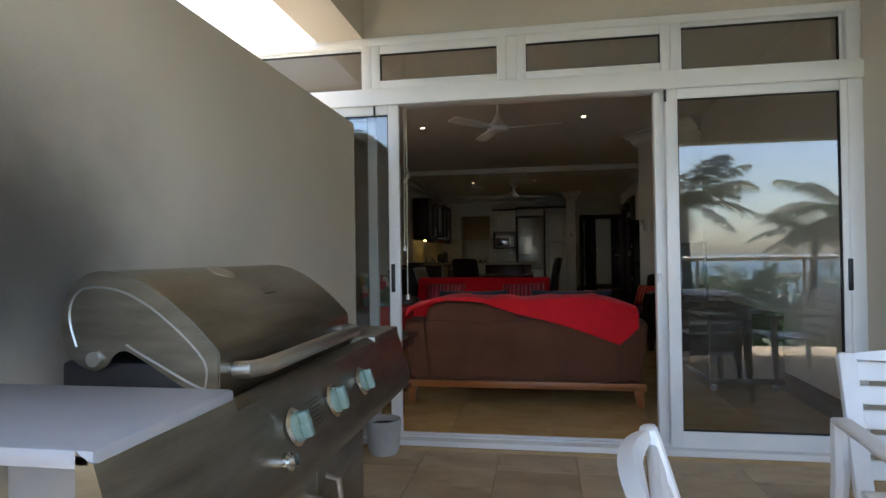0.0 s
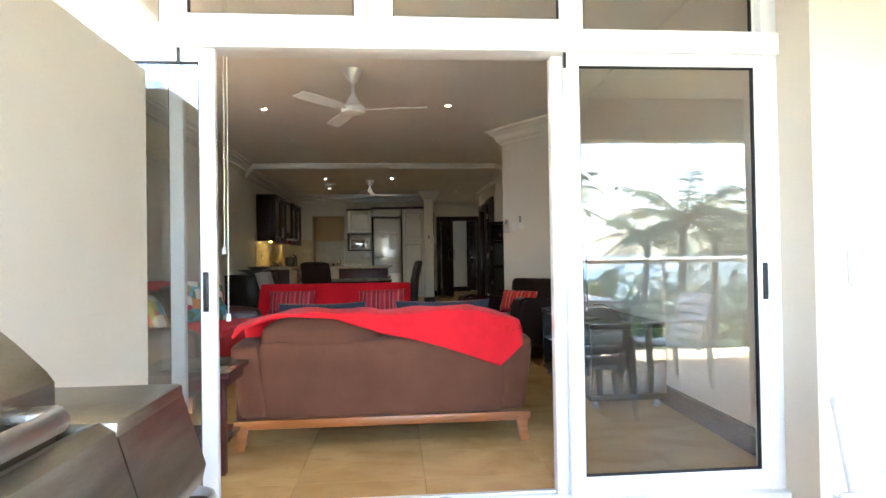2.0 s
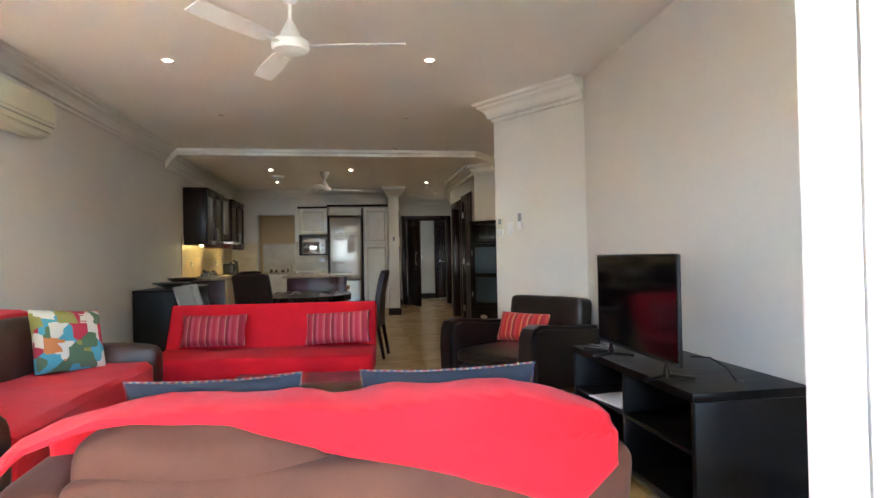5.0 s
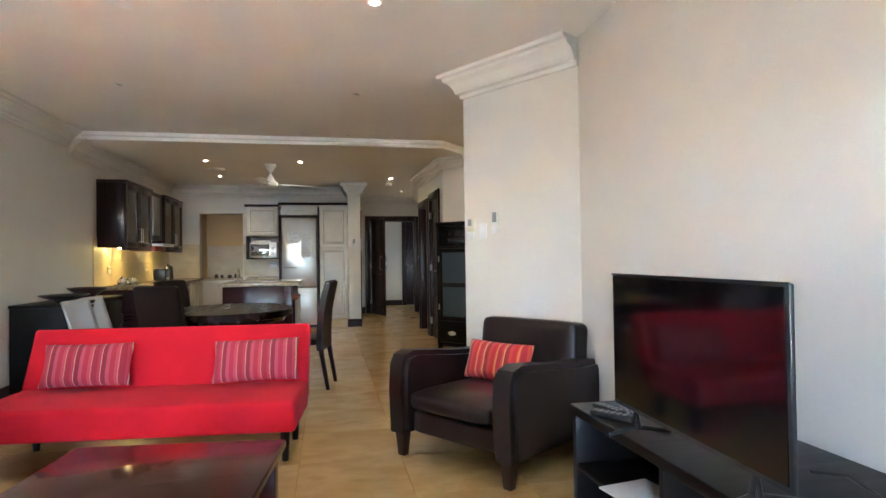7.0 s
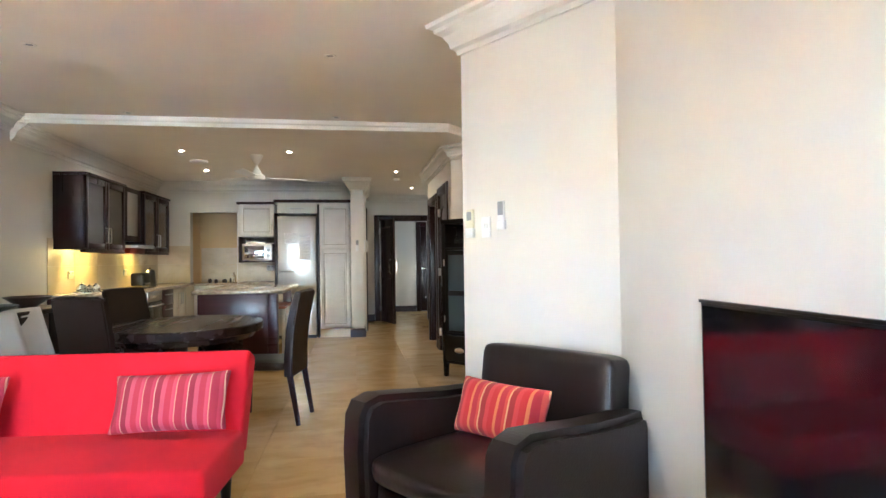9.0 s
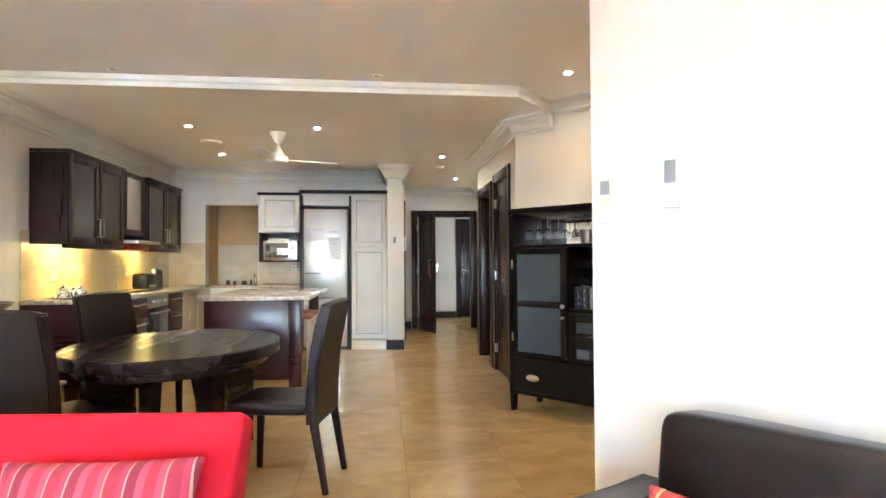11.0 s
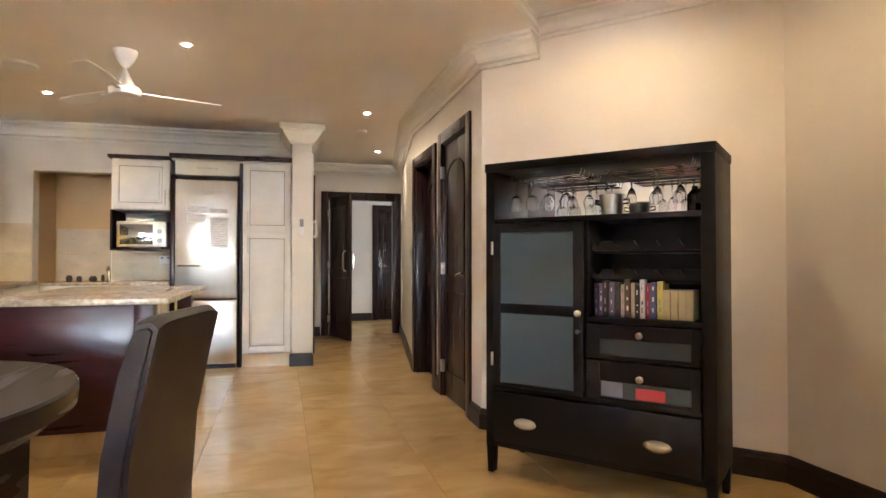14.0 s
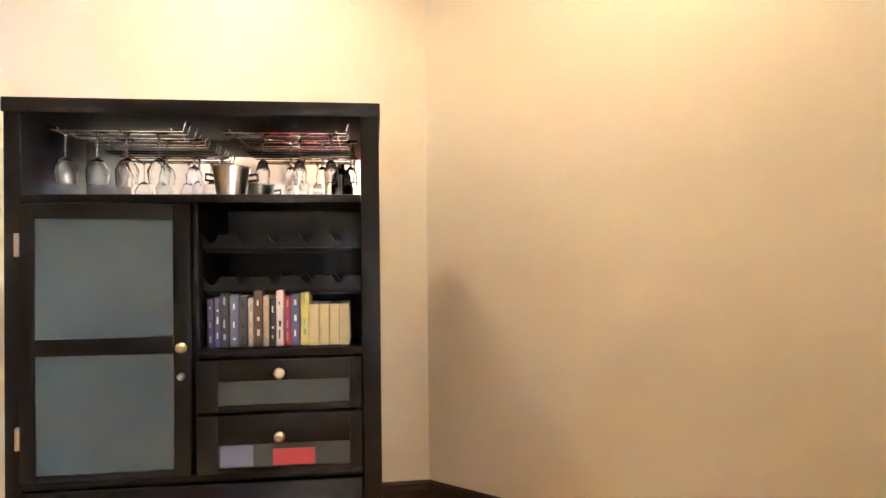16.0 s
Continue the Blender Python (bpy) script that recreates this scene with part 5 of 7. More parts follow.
def bowl(m, r, h, material, label):
    b = thing("bowl", m, label, "bowl")
    lathe("vessel", material, [(0, 0.012), (r * 0.3, 0.012), (r * 0.32, 0.0), (r * 0.36, 0.0), (r * 0.4, 0.018), (r * 0.8, h * 0.7), (r, h), (r * 0.97, h + 0.006), (r * 0.75, h * 0.8), (r * 0.35, 0.03), (0, 0.028)], (0, 0, 0), b, "", 32)
    return b


BOWL = mat("dark_brown_bowl", (0.05, 0.03, 0.022), 0.3, 0, 0.1, 7, 0.03)
bowl(pose(-0.45, 6.42, 0.83), 0.21, 0.065, mat("dark_pewter", (0.08, 0.08, 0.08), 0.3, 0.6, 0.1, 7, 0.02), "wide flat dark metal dish on the sideboard")
bowl(pose(-0.52, 7.15, 0.83), 0.19, 0.10, BOWL, "round dark brown wooden bowl on the sideboard")


def white_chair(m):
    c = thing("side_chair", m, "grey-white moulded chair with thin metal legs beside the sideboard", "chair", "white chairs by the sideboard")
    sh = mat("pale_grey_plastic", (0.60, 0.62, 0.66), 0.4, 0, 0.03, 6, 0.01)
    box("seat", sh, (-0.21, 0.0, 0.43), (0.21, 0.42, 0.455), c, 0.01)
    b = bmesh.new()
    n = 8
    g = []
    for j in range(7):
        z = 0.46 + 0.40 * j / 6
        g.append([b.verts.new((-0.205 + 0.41 * i / n, 0.42 + 0.13 * (j / 6) - 0.03 * (2 * i / n - 1) ** 2, z)) for i in range(n + 1)])
    for j in range(6):
        for i in range(n):
            b.faces.new((g[j][i], g[j][i + 1], g[j + 1][i + 1], g[j + 1][i]))
    ob = part("backrest", b, sh, c)
    so = ob.modifiers.new("thickness", "SOLIDIFY")
    so.thickness = 0.014
    for x in (-0.19, 0.19):
        for y in (0.03, 0.40):
            tube("leg", CHROME, [(x * 1.1, y + (0.05 if y > 0.2 else -0.03), 0), (x, y, 0.435)], 0.011, c, "slim chrome leg", 8)
    return c


wc = white_chair(pose(0.24, 6.12, 0, 0, 0, 80))
copy_thing(wc, pose(0.20, 6.56, 0, 0, 0, 80))

tb = thing("dining_table", pose(1.005, 6.50, 0), "oval dark brown dining table on curved plank legs", "table")
b = bmesh.new()
n = 56
rim = [(0.585, 0.715, 0.645), (0.6, 0.73, 0.652), (0.602, 0.733, 0.712), (0.595, 0.725, 0.72)]
rings = [[b.verts.new((rx * math.cos(6.28319 * k / n), ry * math.sin(6.28319 * k / n), z)) for k in range(n)] for rx, ry, z in rim]
for a, c in zip(rings, rings[1:]):
    for k in range(n):
        b.faces.new((a[k], a[(k + 1) % n], c[(k + 1) % n], c[k]))
b.faces.new(rings[-1]), b.faces.new(rings[0][::-1])
part("tabletop", b, TABLEWOOD, tb)
b = bmesh.new()
rings = [[b.verts.new((rx * math.cos(6.28319 * k / n), ry * math.sin(6.28319 * k / n), z)) for k in range(n)] for rx, ry, z in ((0.53, 0.66, 0.60), (0.55, 0.68, 0.645))]
for k in range(n):
    b.faces.new((rings[0][k], rings[0][(k + 1) % n], rings[1][(k + 1) % n], rings[1][k]))
b.faces.new(rings[0][::-1])
part("apron", b, TABLEWOOD, tb)
for i in range(4):
    a = 45 + 90 * i
    b = bmesh.new()
    # plank leg, wide at the head, with a deep concave inner curve
    outer = [(0.50, 0.61), (0.49, 0.0)]
    inner = [(0.36, 0.0), (0.335, 0.12), (0.32, 0.28), (0.30, 0.42), (0.24, 0.54), (0.14, 0.61)]
    pts = outer + inner
    fa = [[b.verts.new((r, y, z)) for r, z in pts] for y in (-0.035, 0.035)]
    b.faces.new(fa[0]), b.faces.new(fa[1][::-1])
    for k in range(len(pts)):
        b.faces.new((fa[0][k], fa[1][k], fa[1][(k + 1) % len(pts)], fa[0][(k + 1) % len(pts)]))
    bmesh.ops.recalc_face_normals(b, faces=b.faces)
    b.transform(Matrix.Diagonal((1, 1.15, 1, 1)) @ pose(0, 0, 0, 0, 0, a))
    part("leg", b, TABLEWOOD, tb)


def dining_chair(m):
    c = thing("dining_chair", m, "tall black leather dining chair with dark wooden legs", "chair", "chairs round the dining table")
    # local: faces -y, seat centre at the origin
    soft_box("seat", BLACKLEA, (-0.225, -0.24, 0.40), (0.225, 0.21, 0.475), 0.025, c, 0.008)
    b = bmesh.new()
    prof = [(0.20, 0.36), (0.20, 0.50), (0.215, 0.70), (0.25, 0.88), (0.285, 0.995), (0.315, 1.0), (0.33, 0.985), (0.31, 0.88), (0.275, 0.70), (0.262, 0.50), (0.262, 0.36)]
    n = 10
    rows = []
    for i in range(n + 1):
        u = 2 * i / n - 1
        x = u * 0.215 * (1 - 0.0)
        rows.append([b.verts.new((x, y - 0.018 * (1 - u * u) * 0 + (0.0), z - (0.015 * abs(u) ** 6 if z > 0.9 else 0))) for y, z in prof])
    for a, d in zip(rows, rows[1:]):
        for k in range(len(prof)):
            b.faces.new((a[k], a[(k + 1) % len(prof)], d[(k + 1) % len(prof)], d[k]))
    b.faces.new(rows[0][::-1]), b.faces.new(rows[-1])
    bmesh.ops.recalc_face_normals(b, faces=b.faces)
    bmesh.ops.bevel(b, geom=[e for f in b.faces if len(f.verts) > 5 for e in f.edges], offset=0.01, segments=2, affect="EDGES")
    part("backrest", b, BLACKLEA, c)
    for x in (-0.19, 0.19):
        tube("leg", DOORWOOD, [(x * 1.0, -0.21, 0), (x, -0.20, 0.41)], [0.018, 0.026], c, "dark wooden leg", 8)
        tube("leg", DOORWOOD, [(x * 1.0, 0.30, 0), (x, 0.23, 0.41)], [0.018, 0.026], c, "dark wooden leg", 8)
    return c


dc = dining_chair(pose(1.70, 6.10, 0, 0, 0, -101))
copy_thing(dc, pose(0.58, 6.93, 0, 0, 0, 62))
copy_thing(dc, pose(0.70, 5.85, 0, 0, 0, 156))

# ---- kitchen ----
def panel_door(parent, material, lo, hi, axis, raised=True, handle=None, glassy=None):
    """A framed cabinet door. axis: the side it faces, '-y' or '+x'. lo, hi: its rectangle as (along, z)."""
    (a0, z0), (a1, z1) = lo, hi
    t = 0.02
    flip = (lambda a, d, z: (a, -d, z)) if axis == "-y" else (lambda a, d, z: (d, a, z))

    def slab(b, p, q, r):
        u, v = flip(*p), flip(*q)
        bm_box(b, [min(u[i], v[i]) for i in range(3)], [max(u[i], v[i]) for i in range(3)], r)
        return b
    f = 0.06
    b = bmesh.new()
    for p, q in (((a0, 0, z0), (a0 + f, t, z1)), ((a1 - f, 0, z0), (a1, t, z1)), ((a0 + f, 0, z0), (a1 - f, t, z0 + f)), ((a0 + f, 0, z1 - f), (a1 - f, t, z1))):
        slab(b, p, q, 0.003)
    d = part("door", b, material, parent)
    part("panel", slab(bmesh.new(), (a0 + f - 0.003, 0.001, z0 + f - 0.003), (a1 - f + 0.003, 0.005, z1 - f + 0.003), 0.0), glassy or material, d, "frosted glass panel" if glassy else "")
    if raised and not glassy:
        b = bmesh.new()
        u0, u1, w0, w1, g = a0 + f, a1 - f, z0 + f, z1 - f, 0.007
        for p, q in (((u0, 0.004, w0), (u0 + g, 0.007, w1)), ((u1 - g, 0.004, w0), (u1, 0.007, w1)), ((u0 + g, 0.004, w0), (u1 - g, 0.007, w0 + g)), ((u0 + g, 0.004, w1 - g), (u1 - g, 0.007, w1))):
            slab(b, p, q, 0.0)
        part("glazed_groove", b, GLAZE, d, "brown glaze in the panel's groove")
        part("raised_field", slab(bmesh.new(), (a0 + f + 0.03, 0.004, z0 + f + 0.028), (a1 - f - 0.028, 0.017, z1 - f - 0.03), 0.006), material, d)
    if handle:
        ha, hz, length, vertical = handle
        e = (0, length) if vertical else (length, 0)
        pts = [flip(ha, t, hz), flip(ha, t + 0.03, hz + 0.0), flip(ha + e[0], t + 0.03, hz + e[1]), flip(ha + e[0], t, hz + e[1])]
        part("handle", bm_tube(bmesh.new(), pts, 0.006, 8), STEEL, d, "brushed steel bar handle")
    return d


KX = -0.16  # front of the base units
wk = thing("base_unit", pose(-0.78, 8.02, 0), "dark wooden end unit with a cream stile and door", "cabinet")
box("carcass", ISLWOOD, (0, 0, 0.0), (0.585, 0.612, 0.86), wk, 0.003)
box("end_stile", KITCREAM, (0.587, 0.0, 0.0), (0.62, 0.25, 0.86), wk, 0.003, "cream end stile")
panel_door(wk, KITCREAM, (0.26, 0.12), (0.60, 0.84), "+x", False).location.x = 0.60
dr = thing("drawer_unit", pose(-0.78, 8.635, 0), "dark wooden kitchen drawer unit with steel bar handles", "cabinet", "drawer units")
box("carcass", ISLWOOD, (0, 0.002, 0.1), (0.60, 0.478, 0.86), dr, 0.002)
for z0, z1 in ((0.12, 0.40), (0.41, 0.65), (0.66, 0.85)):
    f = box("drawer_front", ISLWOOD, (0.60, 0.008, z0), (0.62, 0.472, z1), dr, 0.003)
    tube("handle", STEEL, [(0.62, 0.12, z1 - 0.06), (0.65, 0.12, z1 - 0.06), (0.65, 0.36, z1 - 0.06), (0.62, 0.36, z1 - 0.06)], 0.006, f, "steel bar handle", 8)
copy_thing(dr, pose(-0.78, 9.705, 0))
ov = thing("oven", pose(-0.78, 9.12, 0), "built-in stainless oven with a dark glass door under the counter", "oven")
box("carcass", BLACKMETAL, (0, 0.004, 0.1), (0.60, 0.576, 0.86), ov, 0.002)
box("control_panel", STEEL, (0.60, 0.006, 0.73), (0.622, 0.574, 0.855), ov, 0.003)
for i in range(4):
    g = bm_lathe(bmesh.new(), [(0, 0), (0.02, 0), (0.018, 0.02), (0, 0.02)], 14)
    g.transform(Matrix.Translation((0.622, 0.12 + i * 0.11, 0.79)) @ pose(0, 0, 0, 0, 90))
    part("knob", g, STEEL, ov)
od = box("oven_door", STEEL, (0.60, 0.006, 0.18), (0.622, 0.574, 0.72), ov, 0.004)
od.data.materials[0] = SCREEN
box("window", SCREEN, (0.6215, 0.07, 0.25), (0.624, 0.51, 0.62), od, 0.001, "dark glass window")
tube("handle", STEEL, [(0.62, 0.06, 0.68), (0.655, 0.06, 0.68), (0.655, 0.52, 0.68), (0.62, 0.52, 0.68)], 0.009, od, "", 8)
cu = thing("base_unit", pose(-0.78, 10.19, 0), "cream wooden kitchen base unit with plain doors", "cabinet")
box("carcass", KITCREAM, (0, 0, 0.1), (0.60, 0.675, 0.86), cu, 0.002)
for i in range(2):
    panel_door(cu, KITCREAM, (0.008 + i * 0.333, 0.12), (0.333 + i * 0.333, 0.85), "+x", False, (0.29 if i == 0 else 0.38, 0.62, 0.16, True)).location.x = 0.60
box("plinth_board", KITCREAM, (0.54, -1.55, 0), (0.555, 0.675, 0.1), cu, 0.0)
cc = thing("base_unit", pose(-0.78, 10.87, 0), "cream corner unit at the back of the kitchen", "cabinet")
box("carcass", KITCREAM, (0, 0, 0.0), (0.56, 0.61, 0.86), cc, 0.002)
wt = thing("worktop", pose(-0.78, 8.0, 0.86), "cream speckled granite worktop", "worktop")
box("slab", GRANITE, (0.002, 0.0, 0), (0.64, 2.88, 0.04), wt, 0.006)
box("slab", GRANITE, (0.002, 2.882, 0), (0.565, 3.488, 0.04), wt, 0.006)
hob = thing("hob", pose(-0.52, 9.16, 0.90), "black glass cooker hob", "hob")
box("plate", SCREEN, (-0.20, 0, 0), (0.28, 0.52, 0.006), hob, 0.002)


def upper_unit(y0, y1, doors, name="wall_unit"):
    u = thing(name, pose(-0.78, y0, 1.38), "dark mahogany wall cabinet with frosted glass doors", "cabinet", "kitchen wall cabinets")
    w = y1 - y0
    box("carcass", DOORWOOD, (0, 0, 0.0), (0.31, w, 0.80), u, 0.003)
    box("cornice", DOORWOOD, (0, -0.012, 0.80), (0.345, w + 0.012, 0.83), u, 0.006)
    box("pelmet", DOORWOOD, (0.27, 0.0, -0.035), (0.325, w, 0.0), u, 0.003)
    for i in range(doors):
        a0, a1 = 0.006 + i * w / doors, (i + 1) * w / doors - 0.006
        ha = a1 - 0.035 if i == 0 else a0 + 0.035
        panel_door(u, DOORWOOD, (a0, 0.01), (a1, 0.79), "+x", False, (ha, 0.08, 0.17, True), FROSTGREY).location.x = 0.31
    return u


upper_unit(8.14, 9.23, 2)
upper_unit(9.89, 11.0, 2)
hd = thing("cooker_hood", pose(-0.78, 9.255, 1.42), "stainless cooker hood with a dark wooden surround", "cooker hood")
box("chimney", DOORWOOD, (0, 0.01, 0.09), (0.30, 0.605, 0.78), hd, 0.004)
box("mirror_panel", STEEL, (0.30, 0.12, 0.16), (0.306, 0.47, 0.72), hd, 0.002, "brushed steel panel")
box("canopy", STEEL, (0.0, 0.0, 0.0), (0.47, 0.615, 0.035), hd, 0.004)
box("valance", mat("orange_red_lacquer", (0.32, 0.035, 0.015), 0.35, 0, 0.06, 6), (0.02, 0.03, -0.07), (0.36, 0.57, 0.0), hd, 0.004, "orange-red lacquered band")
for y in (8.45, 8.85, 10.25):
    ul = thing("under_cabinet_light", pose(-0.60, y, 1.379), "small warm light under the wall cabinets", "light", "under-cabinet lights")
    lathe("lens", glow("under_light_lens", (1, 0.72, 0.2), 3) if "under_light" not in MATS else MATS["under_light"], [(0, -0.012), (0.03, -0.012), (0.033, 0.0), (0, 0.0)], (0, 0, 0), ul, "glowing lens", 14)
    MATS["under_light"] = ul.children[0].data.materials[0]
    lamp("SPOT", "under_cabinet_lamp", (-0.60, y, 1.36), (-0.68, y, 0.9), 0.10 if y > 10 else 0.08, (1.0, 0.56, 0.025), 0.02, 115, 0.8)

kt = thing("kettle", pose(-0.50, 10.26, 0.90), "black and steel electric kettle on the worktop", "kettle")
lathe("body", mat("dark_brushed_steel", (0.16, 0.155, 0.15), 0.3, 1.0, 0.05, 6, 0.0), [(0, 0.0), (0.08, 0.0), (0.082, 0.02), (0.07, 0.20), (0.06, 0.225), (0.03, 0.24), (0, 0.24)], (0, 0, 0), kt)
tube("handle", BLACKPLASTIC, [(0, 0.05, 0.22), (0, 0.11, 0.22), (0, 0.125, 0.14), (0, 0.08, 0.05)], 0.012, kt, "black plastic handle")
tube("spout", STEEL, [(0, -0.05, 0.17), (0, -0.085, 0.215)], [0.02, 0.012], kt)
lathe("lid_knob", BLACKPLASTIC, [(0.014, 0.24), (0.016, 0.255), (0, 0.26)], (0, 0, 0), kt)
to = thing("toaster", pose(-0.50, 9.90, 0.90), "black and steel two-slice toaster on the worktop", "toaster")
box("body", BLACKPLASTIC, (-0.09, -0.13, 0.012), (0.09, 0.13, 0.19), to, 0.03, "", 4)
box("side", BLACKPLASTIC, (-0.06, -0.137, 0.03), (0.06, 0.137, 0.17), to, 0.008)
box("band", STEEL, (-0.092, -0.10, 0.035), (0.092, 0.10, 0.06), to, 0.004, "steel band")
for dx in (-0.035, 0.015):
    box("slot", BLACKMETAL, (dx, -0.10, 0.186), (dx + 0.022, 0.10, 0.192), to, 0.0)
box("lever", STEEL, (0.02, 0.135, 0.11), (0.05, 0.155, 0.125), to, 0.003)
tray = thing("steel_tray", pose(-0.45, 8.22, 0.90), "round steel tray on the worktop", "tray")
lathe("dish", CHROME, [(0, 0.004), (0.15, 0.004), (0.17, 0.02), (0.172, 0.018), (0.155, 0), (0, 0)], (0, 0, 0), tray, "", 32)
for x, y, r in ((-0.51, 8.17, 0.055), (-0.40, 8.25, 0.05), (-0.48, 8.29, 0.045)):
    sp = thing("steel_pot", pose(x, y, 0.905), "shiny round steel sugar pot on the tray", "pot", "pots on the tray")
    lathe("body", CHROME, [(0, 0), (r * 0.6, 0), (r, r * 0.8), (r * 0.95, r * 1.2), (r * 0.6, r * 1.7), (0.008, r * 1.9), (0.01, r * 2.1), (0, r * 2.15)], (0, 0, 0), sp)
for y, z in ((8.50, 1.10), (10.08, 1.10)):
    so = thing("wall_socket", pose(-0.768, y, z), "white double wall socket on the splashback", "socket", "kitchen sockets")
    box("plate", PLASTIC, (0, -0.06, -0.045), (0.012, 0.06, 0.045), so, 0.003)
    for dy in (-0.03, 0.03):
        box("switch", GREYPLASTIC, (0.011, dy - 0.012, 0.01), (0.015, dy + 0.012, 0.03), so, 0.001)

# scullery niche
nu = thing("niche_unit", pose(-0.268, 11.68, 0), "white base cupboard with a stone top in the niche", "cabinet")
box("carcass", KITWHITE, (0.0, 0, 0.08), (0.73, 0.5, 0.84), nu, 0.002)
for i in range(2):
    panel_door(nu, KITWHITE, (0.01 + i * 0.36, 0.10), (0.36 + i * 0.36, 0.83), "-y", False, (0.31 if i == 0 else 0.42, 0.66, 0.12, True))
box("stone_top", GRANITE, (-0.0, -0.02, 0.84), (0.73, 0.5, 0.875), nu, 0.004)
tap = thing("kitchen_tap", pose(0.31, 12.05, 0.875), "small chrome mixer tap at the niche sink", "tap")
lathe("base", CHROME, [(0, 0), (0.028, 0), (0.024, 0.03), (0.02, 0.12), (0, 0.12)], (0, 0, 0), tap)
tube("spout", CHROME, [(0, 0, 0.10), (0, -0.03, 0.17), (0, -0.10, 0.16), (0, -0.12, 0.12)], 0.012, tap)
box("lever", CHROME, (-0.008, -0.01, 0.12), (0.008, 0.06, 0.14), tap, 0.003)
for x, h, r in ((-0.08, 0.07, 0.035), (0.02, 0.06, 0.03), (0.16, 0.06, 0.045), (0.26, 0.075, 0.02)):
    jr = thing("jar", pose(x, 11.98, 0.875), "small dark jar on the niche counter", "jar", "jars in the niche")
    lathe("vessel", mat("dark_glaze", (0.07, 0.05, 0.04), 0.3, 0, 0.1, 9), [(0, 0), (r * 0.8, 0), (r, h * 0.5), (r * 0.6, h), (0, h)], (0, 0, 0), jr)

# tall white units, fridge and microwave
TY = 10.95
mu = thing("wall_unit", pose(0.60, TY, 0), "antique white wall cupboard with a raised panel door above the microwave", "cabinet")
box("carcass", KITWHITE, (0.0, 0.0, 1.62), (0.53, 0.54, 2.13), mu, 0.002)
panel_door(mu, KITWHITE, (0.006, 1.63), (0.524, 2.12), "-y", True, (0.495, 1.66, 0.16, True))
box("cornice", DOORWOOD, (-0.03, -0.05, 2.13), (0.54, 0.54, 2.165), mu, 0.008, "dark cornice")
ms = thing("microwave_shelf", pose(0.60, TY, 0), "dark shelf that carries the microwave", "shelf")
box("board", DOORWOOD, (-0.01, 0.0, 1.215), (0.53, 0.54, 1.235), ms, 0.003)
box("side", DOORWOOD, (-0.012, 0.0, 1.235), (0.004, 0.54, 1.62), ms, 0.002)
mw = thing("microwave", pose(0.64, TY + 0.01, 1.235), "stainless microwave oven with a mirrored door on the shelf", "microwave")
box("body", STEEL, (0, 0.012, 0.012), (0.46, 0.40, 0.27), mw, 0.006)
box("door", mat("mirror_glass", (0.35, 0.36, 0.38), 0.06, 0.9, 0.02, 3, 0.0), (0.03, 0.0, 0.04), (0.335, 0.012, 0.24), mw, 0.004, "mirrored glass door")
box("trim", STEEL, (0.006, 0.004, 0.014), (0.454, 0.012, 0.266), mw, 0.003)
for z in (0.08, 0.17):
    g = bm_lathe(bmesh.new(), [(0, 0), (0.026, 0), (0.022, 0.018), (0, 0.018)], 18)
    g.transform(Matrix.Translation((0.395, 0.006, z)) @ pose(0, 0, 0, 90))
    part("dial", g, GREYPLASTIC, mw)
for x in (0.03, 0.40):
    box("foot", RUBBER, (x, 0.05, 0), (x + 0.03, 0.35, 0.013), mw, 0.0)
for z, lab in ((1.51, "steel rack above the microwave"),):
    rk = thing("bottle_rack", pose(0.72, TY + 0.05, 1.506), "small steel tray lying on top of the microwave", "tray")
    box("tray", STEEL, (0, 0, 0), (0.26, 0.2, 0.04), rk, 0.012)
bu = thing("base_unit", pose(0.60, TY, 0), "antique white base unit with a stone top", "cabinet")
box("carcass", KITWHITE, (0, 0.0, 0.08), (0.53, 0.54, 0.86), bu, 0.002)
panel_door(bu, KITWHITE, (0.006, 0.10), (0.524, 0.85), "-y", True)
box("stone_top", GRANITE, (-0.02, -0.03, 0.86), (0.53, 0.54, 0.90), bu, 0.005)
so = thing("wall_socket", pose(1.0, 11.485, 1.12), "white double wall socket below the microwave", "socket", "kitchen sockets")
box("plate", PLASTIC, (-0.06, -0.01, -0.045), (0.06, 0, 0.045), so, 0.003)
for dx in (-0.03, 0.03):
    box("switch", GREYPLASTIC, (dx - 0.012, -0.013, 0.01), (dx + 0.012, -0.009, 0.03), so, 0.001)

fg = thing("fridge", pose(1.185, TY - 0.03, 0), "tall stainless fridge-freezer with notices stuck to its door", "fridge")
box("body", GREYPLASTIC, (0, 0.06, 0.03), (0.60, 0.57, 1.94), fg, 0.005)
fd = box("door", STEEL, (0.002, 0.0, 0.72), (0.598, 0.058, 1.94), fg, 0.012)
f2 = box("freezer_door", STEEL, (0.002, 0.0, 0.05), (0.598, 0.058, 0.705), fg, 0.012)
for ob, z in ((fd, 1.06), (f2, 0.62)):
    tube("handle", CHROME, [(0.03, 0.0, z), (0.04, -0.045, z), (0.24, -0.045, z), (0.26, 0.0, z)], 0.011, ob, "curved steel handle", 10)
box("plinth", BLACKPLASTIC, (0.01, 0.04, 0.0), (0.59, 0.5, 0.05), fg, 0.0)
